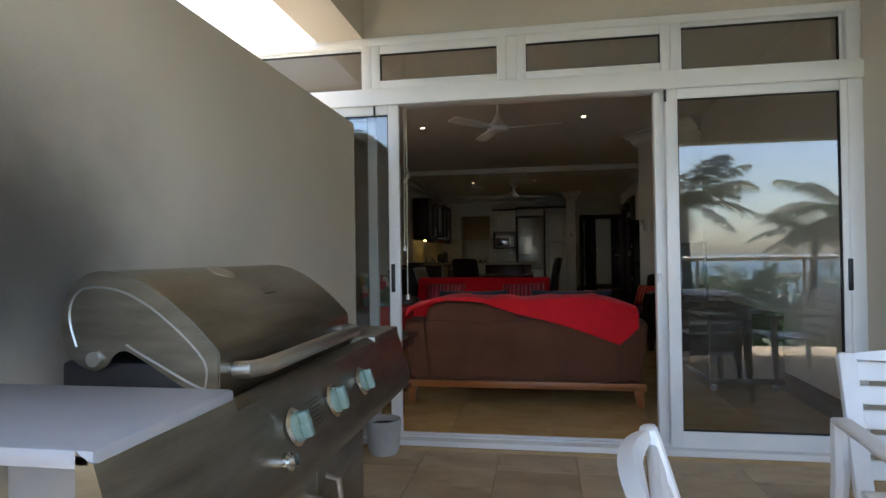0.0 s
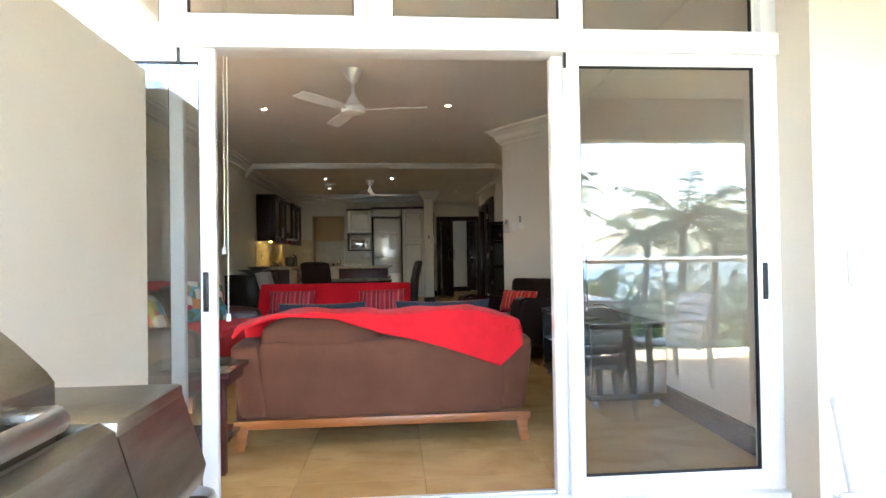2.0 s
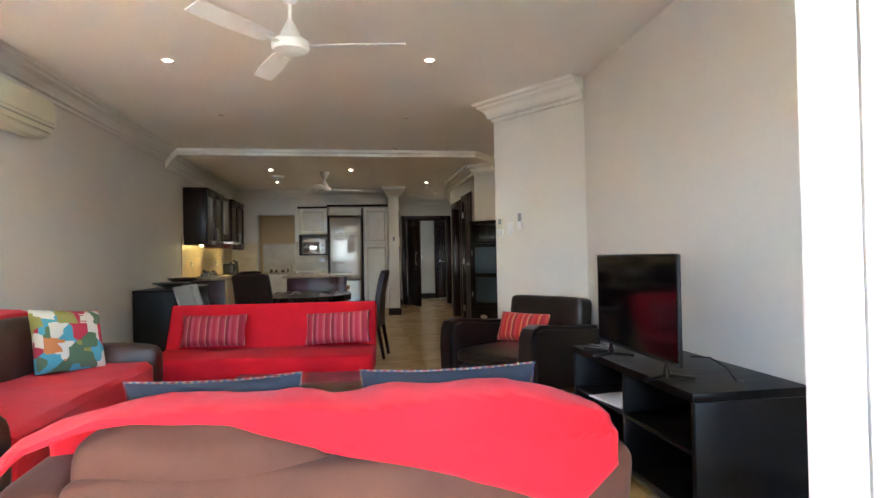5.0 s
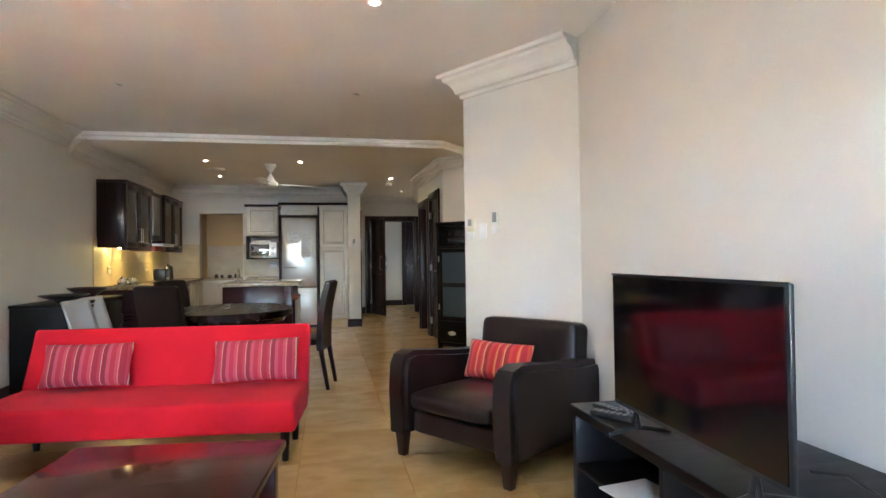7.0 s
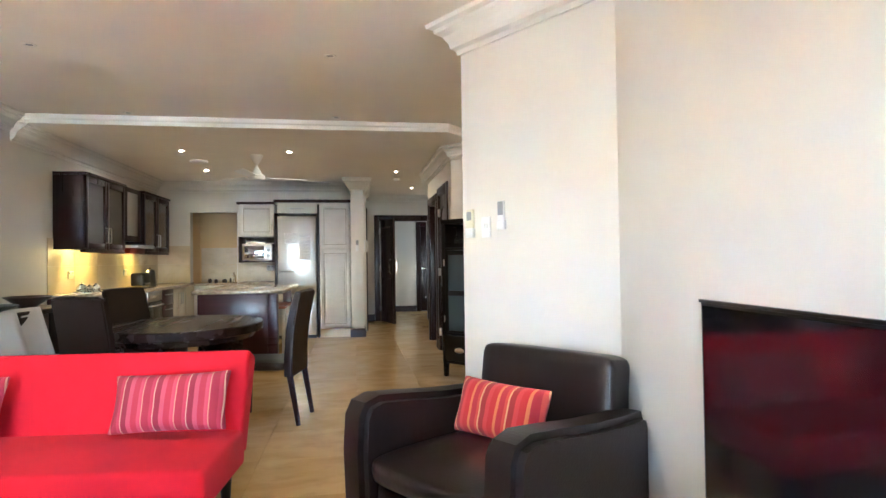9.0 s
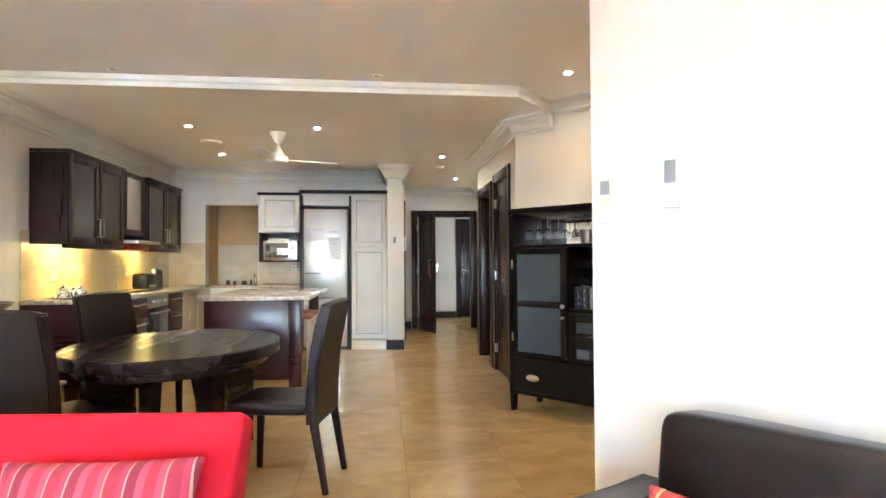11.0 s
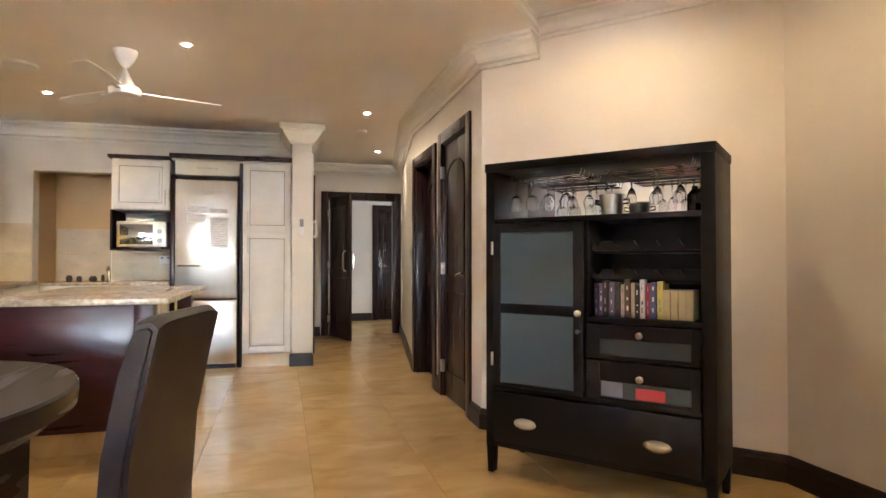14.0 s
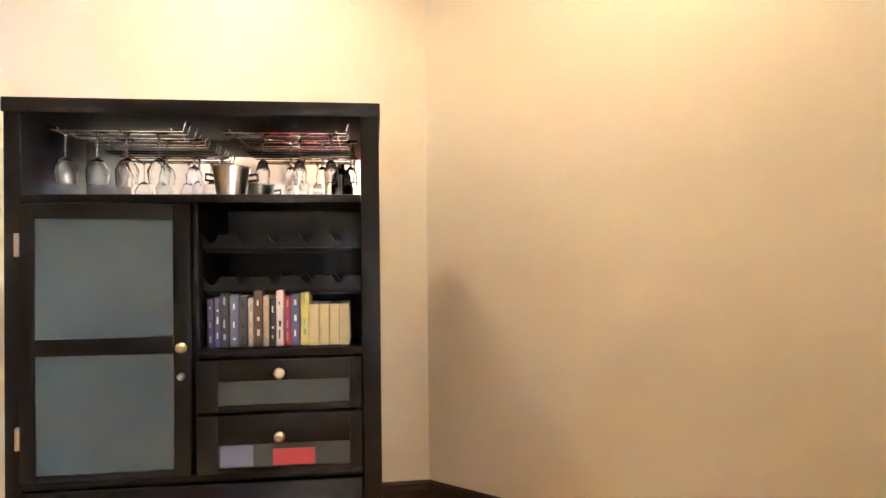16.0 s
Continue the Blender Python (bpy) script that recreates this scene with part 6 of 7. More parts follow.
for x0, x1, z0, z1 in ((0.10, 0.30, 1.60, 1.67), (0.11, 0.29, 1.50, 1.585), (0.33, 0.50, 1.60, 1.645), (0.33, 0.51, 1.24, 1.55)):
    nt = thing("notice", pose(1.185, TY - 0.034, 0), "white printed notice stuck to the fridge door", "notice", "notices on the fridge")
    box("sheet", PAPER, (x0, 0.0, z0), (x1, 0.0025, z1), nt, 0.0)
    for k in range(int((z1 - z0) / 0.018)):
        box("text_line", GREYPLASTIC, (x0 + 0.015, -0.0006, z1 - 0.014 - k * 0.018), (x1 - 0.02 - 0.03 * (k % 3), 0.0, z1 - 0.010 - k * 0.018), nt, 0.0)
hp = thing("fridge_housing", pose(1.15, TY, 0), "antique white panel with a dark cornice above the fridge", "cabinet")
box("flap", KITWHITE, (0.03, 0.0, 1.99), (0.65, 0.5, 2.13), hp, 0.004)
tube("handle", STEEL, [(0.24, 0, 2.06), (0.24, -0.03, 2.06), (0.44, -0.03, 2.06), (0.44, 0, 2.06)], 0.006, hp, "steel bar handle", 8)
box("side_panel", DOORWOOD, (-0.015, 0.0, 0.0), (0.028, 0.54, 1.985), hp, 0.003, "dark side panel")
box("side_panel", BLACKMETAL, (0.652, 0.0, 0.0), (0.68, 0.54, 2.13), hp, 0.003, "dark side panel")
box("cornice", DOORWOOD, (-0.02, -0.06, 2.155), (1.19, 0.54, 2.20), hp, 0.008, "dark cornice")
box("cornice_base", KITWHITE, (-0.0, -0.01, 2.13), (1.18, 0.54, 2.155), hp, 0.003)
pn = thing("pantry_unit", pose(1.835, TY, 0), "tall antique white pantry cupboard with two raised panel doors", "cabinet")
box("carcass", KITWHITE, (0, 0.0, 0.14), (0.49, 0.54, 2.13), pn, 0.002)
box("plinth", TRAV, (0.0, 0.015, 0.0), (0.49, 0.5, 0.14), pn, 0.0, "stone plinth")
panel_door(pn, KITWHITE, (0.008, 0.155), (0.482, 1.405), "-y", True, (0.05, 1.20, 0.16, True))
panel_door(pn, KITWHITE, (0.008, 1.42), (0.482, 2.12), "-y", True, (0.05, 1.46, 0.16, True))

# island
isl = thing("kitchen_island", pose(0.64, 8.28, 0), "plum-coloured wooden kitchen island with a granite top", "island")
box("stone_top", GRANITE, (-0.05, -0.07, 0.86), (0.96, 1.62, 0.90), isl, 0.008)
box("front_panel", ISLWOOD, (0.0, 0.0, 0.13), (0.76, 0.03, 0.86), isl, 0.003)
box("carcass", ISLWOOD, (0.0, 0.03, 0.13), (0.55, 1.55, 0.86), isl, 0.003)
box("corner_post", ISLWOOD, (0.76, -0.01, 0.0), (0.87, 0.10, 0.86), isl, 0.006)
box("corner_post", ISLWOOD, (0.76, 1.45, 0.0), (0.87, 1.55, 0.86), isl, 0.006)
box("plinth", TRAV, (0.16, 0.02, 0.0), (0.76, 1.4, 0.13), isl, 0.0, "travertine plinth")


def bar_stool(m):
    s = thing("bar_stool", m, "white painted wooden stool with an orange-brown seat under the island", "stool", "stools at the island")
    box("seat", mat("orange_wood", (0.40, 0.13, 0.05), 0.4, 0, 0.12, 5, 0.03, stretch=(1, 8, 1)), (-0.15, -0.17, 0.66), (0.15, 0.17, 0.69), s, 0.01)
    for x in (-0.13, 0.13):
        for y in (-0.15, 0.15):
            box("leg", KITWHITE, (x - 0.02, y - 0.02, 0), (x + 0.02, y + 0.02, 0.66), s, 0.004)
        box("stretcher", KITWHITE, (x - 0.012, -0.13, 0.22), (x + 0.012, 0.13, 0.26), s, 0.003)
        box("apron", KITWHITE, (x - 0.012, -0.13, 0.59), (x + 0.012, 0.13, 0.655), s, 0.003)
    return s


bs = bar_stool(pose(1.42, 8.66, 0))
copy_thing(bs, pose(1.42, 9.12, 0))

# hall fittings
ph = thing("intercom", pose(2.59, 11.30, 1.42), "white intercom handset on the hall wall", "intercom")
ph.matrix_world = pose(2.537, 11.2, 1.36)
box("base", PLASTIC, (0, -0.045, 0), (0.03, 0.045, 0.2), ph, 0.006)
tube("handset", PLASTIC, [(0.035, -0.02, 0.19), (0.06, -0.02, 0.17), (0.06, -0.02, 0.03), (0.035, -0.02, 0.01)], 0.016, ph)
rp = thing("wall_remote", pose(2.43, 10.878, 1.42), "grey remote in a holder on the pillar", "remote control")
box("body", GREYPLASTIC, (-0.02, -0.022, 0.0), (0.02, -0.002, 0.13), rp, 0.005)
box("holder", PLASTIC, (-0.026, -0.025, -0.05), (0.026, 0, 0.05), rp, 0.004)
ls = thing("light_switch", pose(3.60, 10.72, 1.30, 0, 0, -80), "white light switch with keys hanging below it in the hall", "switch")
box("plate", PLASTIC, (-0.04, -0.012, 0), (0.04, 0, 0.11), ls, 0.003)
tube("keys", STEEL, [(0, -0.02, -0.02), (0.01, -0.035, -0.08), (-0.01, -0.025, -0.16)], [0.004, 0.016, 0.006], ls, "bunch of keys", 6)
# ---- dresser in the alcove ----
dm = pose(3.285, 7.455, 0, 0, 0, -49.3)
ds = thing("dresser", dm, "black wooden drinks dresser with glass-fronted cupboard, bookshelf and drawers", "dresser")
DW, DD, DH = 1.13, 0.42, 1.63
b = bmesh.new()
for x in (0.0, DW - 0.05):
    for y in (0.0, DD - 0.05):
        bl = bm_box(bmesh.new(), (0, 0, 0), (0.05, 0.05, 0.2), 0.003)
        for v in bl.verts:
            if v.co.z < 0.1:
                v.co.x = 0.025 + (v.co.x - 0.025) * 0.6
        bl.transform(Matrix.Translation((x, y, 0)))
        part("leg", bl, BLACKWOOD, ds)
b.free()
for nm, lo, hi in (("side_panel", (0, 0, 0.14), (0.05, DD, DH - 0.04)), ("side_panel", (DW - 0.06, 0, 0.14), (DW, DD, DH - 0.04)), ("top", (-0.004, -0.006, DH - 0.045), (DW + 0.004, DD + 0.004, DH)),
                   ("shelf", (0.05, 0.0, 1.31), (DW - 0.06, DD - 0.01, 1.335)), ("divider", (0.535, 0.02, 0.46), (0.56, DD - 0.01, 1.31)), ("bottom", (0.05, 0.0, 0.14), (DW - 0.06, DD - 0.01, 0.17)),
                   ("shelf", (0.56, 0.0, 0.82), (DW - 0.06, DD - 0.01, 0.845)),
                   ("shelf", (0.56, 0.10, 1.01), (DW - 0.06, DD - 0.01, 1.028)), ("shelf", (0.56, 0.10, 1.15), (DW - 0.06, DD - 0.01, 1.165)), ("rail", (0.05, 0.0, 0.435), (DW - 0.06, 0.03, 0.462))):
    box(nm, BLACKWOOD, lo, hi, ds, 0.003)
for y0, z0 in ((0.06, 1.165), (0.30, 1.165), (0.06, 1.028), (0.30, 1.028)):
    # front and rear rails of the wine racks, scalloped for the bottles
    b = bmesh.new()
    n, x0, x1 = 40, 0.562, DW - 0.062
    top = [(x0 + (x1 - x0) * i / n, z0 + 0.045 - 0.028 * max(0.0, math.sin(31.416 * i / n)) ** 0.7) for i in range(n + 1)]
    rows = [[(b.verts.new((x, y, z)), b.verts.new((x, y, z0))) for x, z in top] for y in (y0, y0 + 0.018)]
    for i in range(n):
        (a, c), (d, e) = rows[0][i], rows[0][i + 1]
        (g, h), (k, m) = rows[1][i], rows[1][i + 1]
        b.faces.new((a, c, e, d)), b.faces.new((g, k, m, h)), b.faces.new((a, d, k, g)), b.faces.new((c, h, m, e))
    bmesh.ops.recalc_face_normals(b, faces=b.faces)
    part("wine_rack", b, BLACKWOOD, ds)
box("back_panel", BLACKWOOD, (0.05, DD - 0.012, 0.17), (DW - 0.06, DD - 0.002, 1.31), ds, 0.0)
box("mirror_back", mat("mirror", (0.85, 0.86, 0.86), 0.03, 1.0, 0.01, 3, 0.0, rvar=0.01), (0.05, DD - 0.014, 1.335), (DW - 0.06, DD - 0.004, DH - 0.047), ds, 0.0, "mirror back panel")
# cupboard door with two frosted panes
cd = box("cupboard_door", BLACKWOOD, (0.052, -0.02, 0.465), (0.095, 0.0, 1.305), ds, 0.003)
box("stile", BLACKWOOD, (0.495, -0.02, 0.465), (0.545, 0.0, 1.305), cd, 0.003)
for z0, z1 in ((0.465, 0.485), (0.842, 0.895), (1.258, 1.305)):
    box("rail", BLACKWOOD, (0.095, -0.0195, z0), (0.495, -0.001, z1), cd, 0.002)
for z0, z1 in ((0.483, 0.844), (0.893, 1.26)):
    box("frosted_pane", FROST, (0.093, -0.012, z0), (0.497, -0.006, z1), cd, 0.0, "frosted blue-grey glass pane")
PEWTER = mat("satin_nickel", (0.62, 0.59, 0.53), 0.3, 1.0, 0.06, 9, 0.02)


def knob(x, z, parent, r=0.017):
    g = bm_lathe(bmesh.new(), [(0, 0), (r * 0.5, 0), (r * 0.5, 0.012), (r, 0.018), (r, 0.026), (r * 0.6, 0.034), (0, 0.036)], 16)
    g.transform(Matrix.Translation((x, -0.02, z)) @ pose(0, 0, 0, 90))
    part("knob", g, PEWTER, parent, "round satin nickel knob")


knob(0.525, 0.862, cd)
knob(0.525, 0.775, cd, 0.012)
for z in (0.60, 1.18):
    box("hinge", PEWTER, (0.042, -0.026, z - 0.035), (0.056, -0.004, z + 0.035), cd, 0.003)
for z0, z1, kz, g0, g1 in ((0.655, 0.815, 0.775, 0.675, 0.75), (0.465, 0.645, 0.578, 0.478, 0.553)):
    b = bmesh.new()
    for lo, hi in (((0.562, -0.02, z0), (0.625, 0.0, z1)), ((1.03, -0.02, z0), (1.068, 0.0, z1)), ((0.625, -0.02, z0), (1.03, 0.0, g0)), ((0.625, -0.02, g1), (1.03, 0.0, z1))):
        bm_box(b, lo, hi, 0.002)
    dw = part("drawer", b, BLACKWOOD, ds)
    box("glass_front", FROST, (0.623, -0.010, g0 - 0.002), (1.032, -0.004, g1 + 0.002), dw, 0.0, "frosted glass drawer front")
    if g0 < 0.5:
        box("red_packet", mat("red_packet", (0.45, 0.05, 0.06), 0.5, 0, 0.04, 9), (0.79, -0.0125, g0 + 0.004), (0.92, -0.0100, g1 - 0.02), dw, 0.0, "red packet showing through")
        box("blue_packet", mat("blue_packet", (0.16, 0.18, 0.26), 0.5, 0, 0.04, 9), (0.63, -0.0125, g0 + 0.004), (0.73, -0.0100, g1 - 0.004), dw, 0.0, "grey-blue packet showing through")
    knob(0.815, kz, dw)
    box("drawer_box", BLACKWOOD, (0.58, 0.0, z0 + 0.02), (1.05, 0.3, z1 - 0.03), dw, 0.0)
bd = box("bottom_drawer", BLACKWOOD, (0.052, -0.018, 0.175), (1.068, 0.0, 0.432), ds, 0.004)
for x in (0.235, 0.885):
    b = bmesh.new()
    bm_lathe(b, [(0, 0.028), (0.02, 0.026), (0.035, 0.018), (0.042, 0.004), (0.046, 0.0), (0, 0.0)], 24)
    b.transform(Matrix.Translation((x, -0.018, 0.285)) @ pose(0, 0, 0, 90) @ Matrix.Diagonal((1.35, 0.62, 1, 1)))
    part("cup_pull", b, PEWTER, bd, "oval satin nickel cup pull")
# wire glass racks and hanging glasses
for x0, x1 in ((0.10, 0.50), (0.62, 1.02)):
    rk = thing("glass_rack", dm @ pose(0, 0, 0), "chrome wire rack for stemmed glasses under the dresser top", "rack", "wire glass racks")
    for y in (0.07, 0.12, 0.19, 0.24, 0.31, 0.36):
        tube("wire", CHROME, [(x0, y, DH - 0.085), (x1, y, DH - 0.085), (x1 + 0.01, y, DH - 0.05)], 0.003, rk, "", 6)
    for x in (x0 + 0.03, x1 - 0.03):
        tube("wire", CHROME, [(x, 0.05, DH - 0.082), (x, 0.38, DH - 0.082), (x, 0.39, DH - 0.05)], 0.003, rk, "", 6)


def wine_glass(m, r, h, stem, label):
    g = thing("wine_glass", m, label, "glass", "hanging stemmed glasses")
    # hangs upside down, foot at the top
    lathe("foot", WINE, [(0, 0.0), (0.03, 0.0), (0.032, -0.003), (0.008, -0.008), (0.004, -0.02), (0.004, -stem), (0, -stem)], (0, 0, 0), g, "", 16)
    lathe("bowl", WINE, [(0.004, -stem), (r * 0.6, -stem - h * 0.15), (r, -stem - h * 0.5), (r * 0.85, -stem - h), (r * 0.82, -stem - h), (r * 0.96, -stem - h * 0.5), (r * 0.55, -stem - h * 0.18), (0.0, -stem - 0.006)], (0, 0, 0), g, "", 16)
    return g


wg = None
k = 0
for x, y, r, h, s in ((0.135, 0.09, 0.036, 0.085, 0.085), (0.225, 0.10, 0.036, 0.085, 0.085), (0.32, 0.09, 0.036, 0.085, 0.085), (0.415, 0.10, 0.036, 0.085, 0.085), (0.40, 0.22, 0.028, 0.07, 0.09), (0.49, 0.22, 0.028, 0.07, 0.09), (0.26, 0.22, 0.030, 0.075, 0.09),
                   (0.745, 0.10, 0.024, 0.085, 0.085), (0.865, 0.10, 0.024, 0.085, 0.085), (0.97, 0.09, 0.024, 0.085, 0.085), (0.82, 0.22, 0.024, 0.07, 0.09), (0.93, 0.22, 0.024, 0.07, 0.09), (1.03, 0.22, 0.024, 0.07, 0.09)):
    wine_glass(dm @ pose(x, y, DH - 0.082), r, h, s, "clear stemmed wine glass hanging from the rack" if r > 0.03 else "small clear stemmed glass hanging from the rack")
ib = thing("ice_bucket", dm @ pose(0.63, 0.16, 1.335), "small steel ice bucket with dark side handles", "bucket")
lathe("pail", STEEL, [(0, 0.002), (0.045, 0.002), (0.046, 0.0), (0.062, 0.105), (0.066, 0.108), (0.06, 0.108), (0.043, 0.008), (0, 0.008)], (0, 0, 0), ib)
for s in (-1, 1):
    tube("side_handle", BLACKPLASTIC, [(s * 0.058, 0, 0.08), (s * 0.085, 0, 0.085), (s * 0.085, 0, 0.065), (s * 0.056, 0, 0.06)], 0.005, ib, "dark side handle", 6)
bt = thing("bottle", dm @ pose(0.99, 0.30, 1.335), "dark glass bottle standing behind the glasses", "bottle")
lathe("body", mat("dark_bottle_glass", (0.012, 0.014, 0.012), 0.1, 0, 0.03, 4, 0.0), [(0, 0), (0.034, 0), (0.036, 0.01), (0.036, 0.10), (0.014, 0.125), (0.014, 0.14), (0, 0.14)], (0, 0, 0), bt)
random.seed(4)
x = 0.575
COL = [(0.05, 0.045, 0.14), (0.10, 0.09, 0.22), (0.03, 0.03, 0.035), (0.12, 0.13, 0.20), (0.05, 0.05, 0.06), (0.55, 0.50, 0.42), (0.10, 0.07, 0.05), (0.45, 0.36, 0.26), (0.03, 0.03, 0.03), (0.62, 0.58, 0.58), (0.40, 0.03, 0.06), (0.10, 0.10, 0.25), (0.62, 0.55, 0.14), (0.52, 0.42, 0.22), (0.50, 0.41, 0.22), (0.54, 0.44, 0.24), (0.50, 0.40, 0.21)]
for i, c in enumerate(COL):
    w = random.uniform(0.018, 0.034) if i < 13 else 0.033
    h = random.uniform(0.155, 0.182) if i < 13 else 0.135
    d = random.uniform(0.11, 0.14)
    if x + w > 1.065:
        break
    bk = thing("book", dm @ pose(x, 0.05 + random.uniform(0, 0.012), 0.845), "upright book on the dresser shelf" if i < 13 else "cream-spined book of a set on the dresser shelf", "book", "row of books")
    cv = mat("book_cover_%s" % "abcdefghijklmnopqrst"[i], c, 0.5, 0, 0.06, 20, 0.02)
    box("cover", cv, (0, 0, 0), (w - 0.0015, d, h), bk, 0.002)
    box("page_block", PAPER, (0.002, 0.004, h - 0.001), (w - 0.0035, d - 0.003, h + 0.0005), bk, 0.0)
    if i < 13:
        tc = (GREYPLASTIC, PAPER, IVORY, BLACKPLASTIC, GREYPLASTIC)[(i * 2) % 5]
        for z0 in (random.uniform(0.1, 0.2), random.uniform(0.35, 0.5), random.uniform(0.7, 0.8)):
            box("title_band", tc, (w * 0.36, -0.0008, h * z0), (w * random.uniform(0.5, 0.66), 0.0005, h * (z0 + random.uniform(0.03, 0.17))), bk, 0.0)
    x += w

# ---- outside the balcony ----
random.seed(11)
gr = bmesh.new()
bm_box(gr, (-3000, -400, -12.2), (3000, -5.9, -12.0))
tagged(part("ground", gr, mat("garden_green", (0.06, 0.09, 0.03), 0.9, 0, 0.2, 0.3, 0.0), None, "", False), "green garden ground far below the balcony", "ground", "", "structure")
se = bmesh.new()
bm_box(se, (-4000, -4800, -12.6), (4000, -120, -11.9))
tagged(part("water", se, mat("sea_blue", (0.03, 0.10, 0.16), 0.25, 0, 0.1, 0.02, 0.2, 0.3), None, "", False), "blue sea to the horizon", "water", "", "structure")
LEAF = mat("palm_green", (0.075, 0.115, 0.035), 0.5, 0, 0.2, 3, 0.0)
BARK = mat("palm_bark", (0.19, 0.16, 0.12), 0.9, 0, 0.2, 6, 0.2, 20)


def palm(x, y, base, height, spread, n, seed):
    random.seed(seed)
    t = thing("palm_tree", pose(x, y, base), "tall palm tree with feathered green fronds beyond the balcony", "tree", "palms beyond the balcony")
    lean = random.uniform(-0.5, 0.5)
    tr = [(lean * (k / 8) ** 2, 0.2 * math.sin(k), height * k / 8) for k in range(9)]
    part("trunk", bm_tube(bmesh.new(), tr, [0.20 - 0.012 * k for k in range(9)], 10), BARK, t)
    top = Vector(tr[-1])
    b = bmesh.new()
    for i in range(n):
        a, up = 6.28319 * (i / n + random.uniform(-0.03, 0.03)), random.uniform(-0.15, 1.35)
        d = Vector((math.cos(a), math.sin(a), 0))
        L = spread * random.uniform(0.8, 1.1)
        pts = []
        for k in range(15):
            s = k / 14
            pts.append(top + d * (L * s * (1 - 0.25 * s * max(0, up))) + Vector((0, 0, L * (math.sin(up) * s - 0.52 * s * s))))
        bm_tube(b, pts, [0.022 * (1 - 0.9 * k / 14) for k in range(15)], 4, False)
        for k in range(1, 15):
            for j in (0, 0.33, 0.67):
                p = pts[k - 1].lerp(pts[k], j)
                tang = (pts[k] - pts[k - 1]).normalized()
                for s in (-1, 1):
                    side = tang.cross(Vector((0, 0, 1))).normalized() * s
                    ln = L * 0.30 * math.sin(3.0 * (0.08 + 0.9 * (k - 1 + j) / 14)) * random.uniform(0.8, 1.1)
                    e = p + side * ln * 0.6 + tang * ln * 0.45 + Vector((0, 0, -ln * random.uniform(0.15, 0.6)))
                    w = tang * 0.018
                    m = p.lerp(e, 0.5) + Vector((0, 0, 0.05 * ln))
                    v = [b.verts.new(q) for q in (p - w, p + w, m + w, m - w, e)]
                    b.faces.new(v[:4]), b.faces.new((v[3], v[2], v[4]))
    part("crown", b, LEAF, t)
    return t


for i, (x, y, h, sp, n) in enumerate(((9.3, -13.5, 13.9, 2.5, 32), (5.6, -12.5, 14.2, 2.3, 28), (12.2, -14.5, 13.4, 2.6, 28), (10.2, -18.0, 13.6, 2.2, 26), (7.4, -16.0, 11.8, 2.2, 22), (13.8, -19.0, 13.6, 2.8, 26), (4.6, -22.0, 11.6, 2.4, 18), (-3.5, -20.0, 12.0, 2.4, 16))):
    palm(x, y, -12.0, h, sp, n, 20 + i)
b = bmesh.new()
for i in range(2600):
    x, y = random.uniform(-60, 70), random.uniform(-90, -24)
    c = Vector((x, y, -12 + random.uniform(3, 9.0)))
    for k in range(14):
        p = c + Vector((random.gauss(0, 1.6), random.gauss(0, 1.6), random.gauss(0, 1.1)))
        u, w = Vector((random.gauss(0, 1), random.gauss(0, 1), random.gauss(0, 1))) * 0.22, Vector((random.gauss(0, 1), random.gauss(0, 1), random.gauss(0, 1))) * 0.22
        b.faces.new([b.verts.new(q) for q in (p + u, p + w, p - u, p - w)])
tagged(part("bushes", b, LEAF, None, "", False), "dense green coastal bush below the balcony", "bushes", "", "stuff")
col = thing("round_column", pose(5.80, -3.50, -0.03), "round beige rendered balcony column", "column", "", "structure")
lathe("shaft", FACADE, [(0, 0), (0.33, 0), (0.33, 2.75), (0, 2.75)], (0, 0, 0), col, "", 32)

# ---- tiles ----
def tile_mesh(name, w, d, h, material):
    b = bm_box(bmesh.new(), (-w / 2, -d / 2, -h), (w / 2, d / 2, 0), 0.0012, 1)
    me = bpy.data.meshes.new(name)
    b.to_mesh(me), b.free()
    me.materials.append(material)
    return me


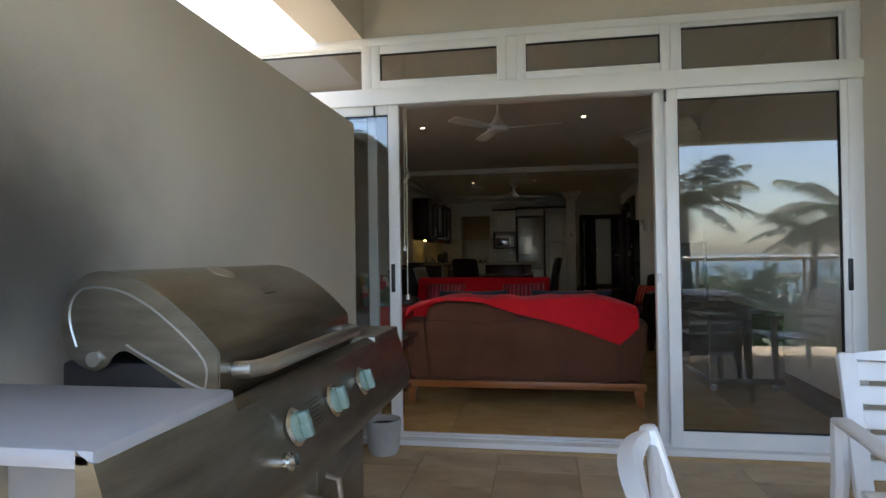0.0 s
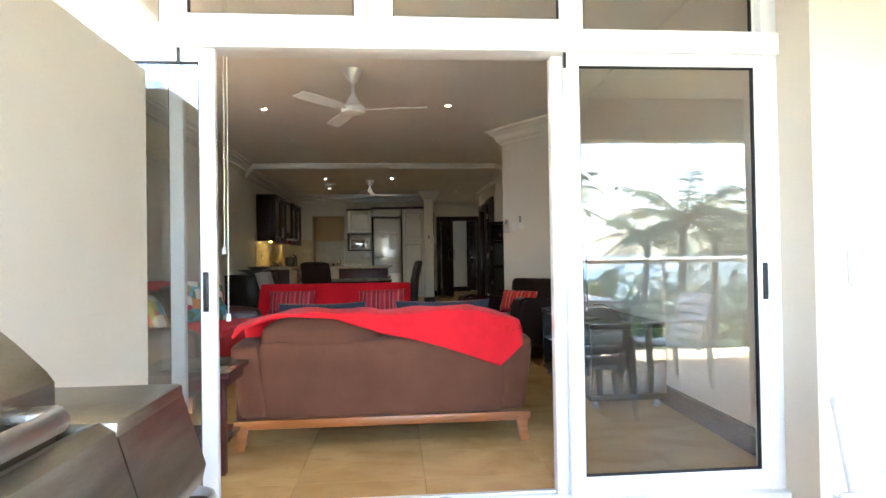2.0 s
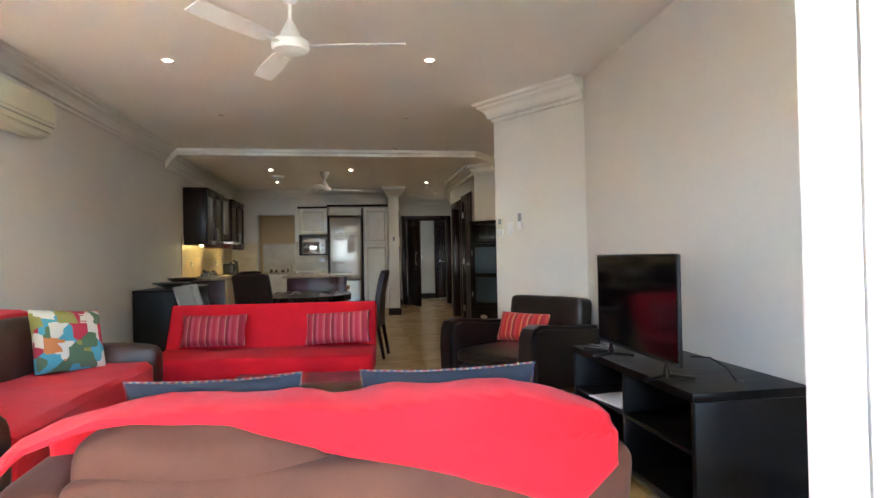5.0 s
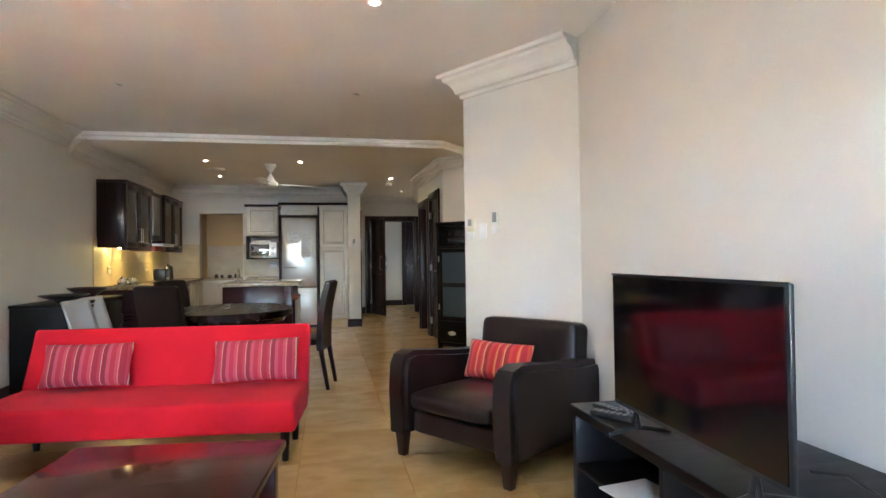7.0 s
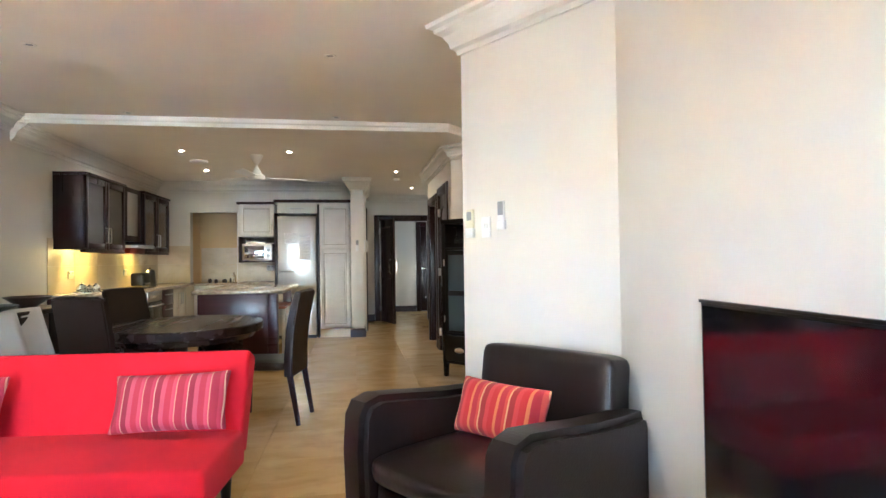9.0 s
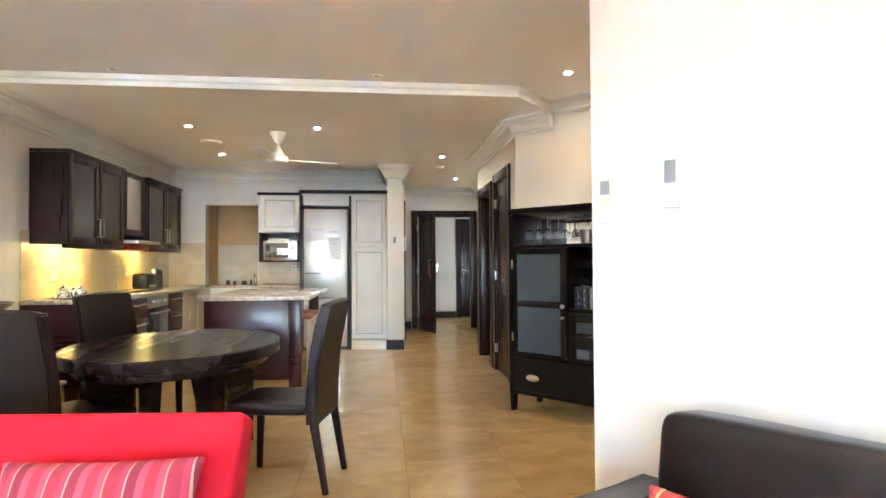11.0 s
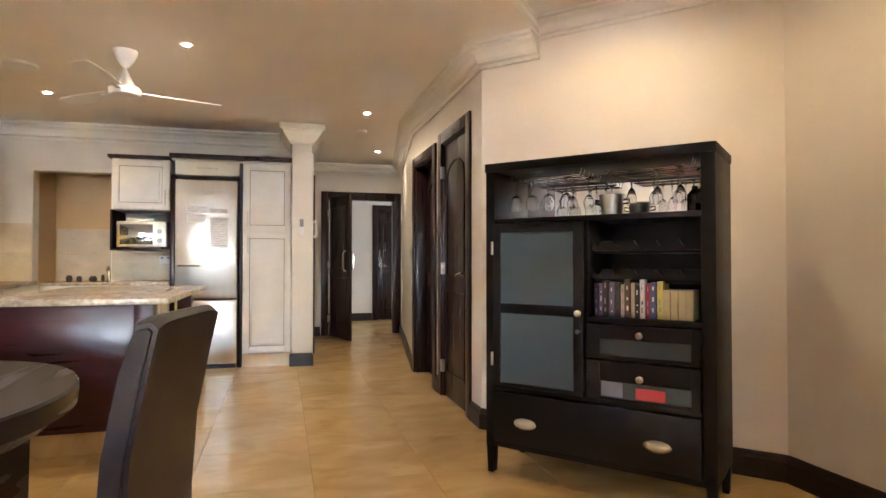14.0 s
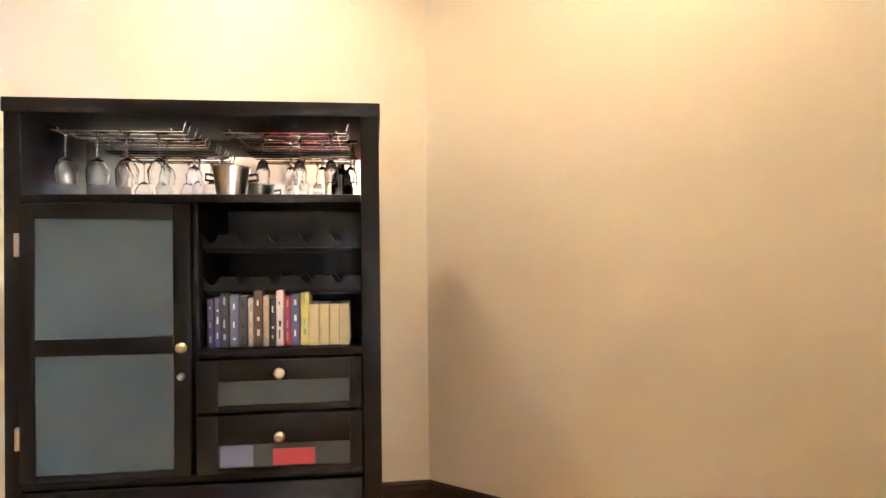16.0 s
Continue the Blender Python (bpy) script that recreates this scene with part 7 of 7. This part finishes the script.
def lay(parent, x0, x1, y0, y1, p, z, h, material, inside, gap=0.003, ox=0.0, oy=0.0):
    me = tile_mesh("tile", p - gap, p - gap, h, material)
    nx, ny = int((x1 - x0) / p) + 2, int((y1 - y0) / p) + 2
    for i in range(nx):
        for j in range(ny):
            x, y = x0 + ox + (i + 0.5) * p - p, y0 + oy + (j + 0.5) * p - p
            lx, hx, ly, hy = max(x0, x - p / 2), min(x1, x + p / 2), max(y0, y - p / 2), min(y1, y + p / 2)
            if hx - lx < 0.02 or hy - ly < 0.02 or not inside(x, y):
                continue
            whole = hx - lx > p - 1e-6 and hy - ly > p - 1e-6
            t = new("tile", me if whole else tile_mesh("tile", hx - lx - gap, hy - ly - gap, h, material))
            t.parent = parent
            t.location = ((lx + hx) / 2, (ly + hy) / 2, z)


fl = bpy.data.objects["floor_slab"]
lay(fl, -0.78, 4.70, 0.085, 13.5, 0.6, 0.0, 0.012, TRAV, lambda x, y: not (y > 8.6 and x > 4.2) and not (y > 11.9 and x < 2.2) and not (x > 3.9 and y < 4.6), 0.0011, 0.17, 0.22)
lay(fl, 1.9, 5.9, 13.5, 15.35, 0.6, 0.0, 0.012, TRAV, lambda x, y: True)
lay(bpy.data.objects["floor_balcony"], -1.4, 8.2, -3.95, -0.10, 0.4, -0.03, 0.012, TRAV_OUT, lambda x, y: True, 0.004, 0.1, 0.0)
# splashback tiles on the kitchen walls
sk = bpy.data.objects["wall_left"]
me = tile_mesh("splash_tile", 0.597, 0.297, 0.008, SPLASH)
for i in range(6):
    for j in range(2):
        t = new("splash_tile", me)
        t.parent = sk
        t.matrix_world = Matrix.Translation((-0.772, 8.02 + 0.30 + i * 0.6 - (0.15 if j else 0) * 0, 0.90 + 0.15 + j * 0.30 - 0.0)) @ pose(0, 0, 0, 90, 0, 90)
sk = bpy.data.objects["wall_kitchen_back"]
for x0, x1 in ((-0.77, -0.275), (0.475, 1.13)):
    for j in range(2):
        t = new("splash_tile", tile_mesh("splash_tile", x1 - x0, 0.297, 0.008, SPLASH))
        t.parent = sk
        t.matrix_world = Matrix.Translation(((x0 + x1) / 2, 11.482, 1.05 + j * 0.30)) @ pose(0, 0, 0, 90)
sk = bpy.data.objects["wall_niche"]
for j in range(2):
    t = new("splash_tile", tile_mesh("splash_tile", 0.74, 0.297, 0.008, SPLASH))
    t.parent = sk
    t.matrix_world = Matrix.Translation((0.10, 12.192, 1.03 + j * 0.30)) @ pose(0, 0, 0, 90)
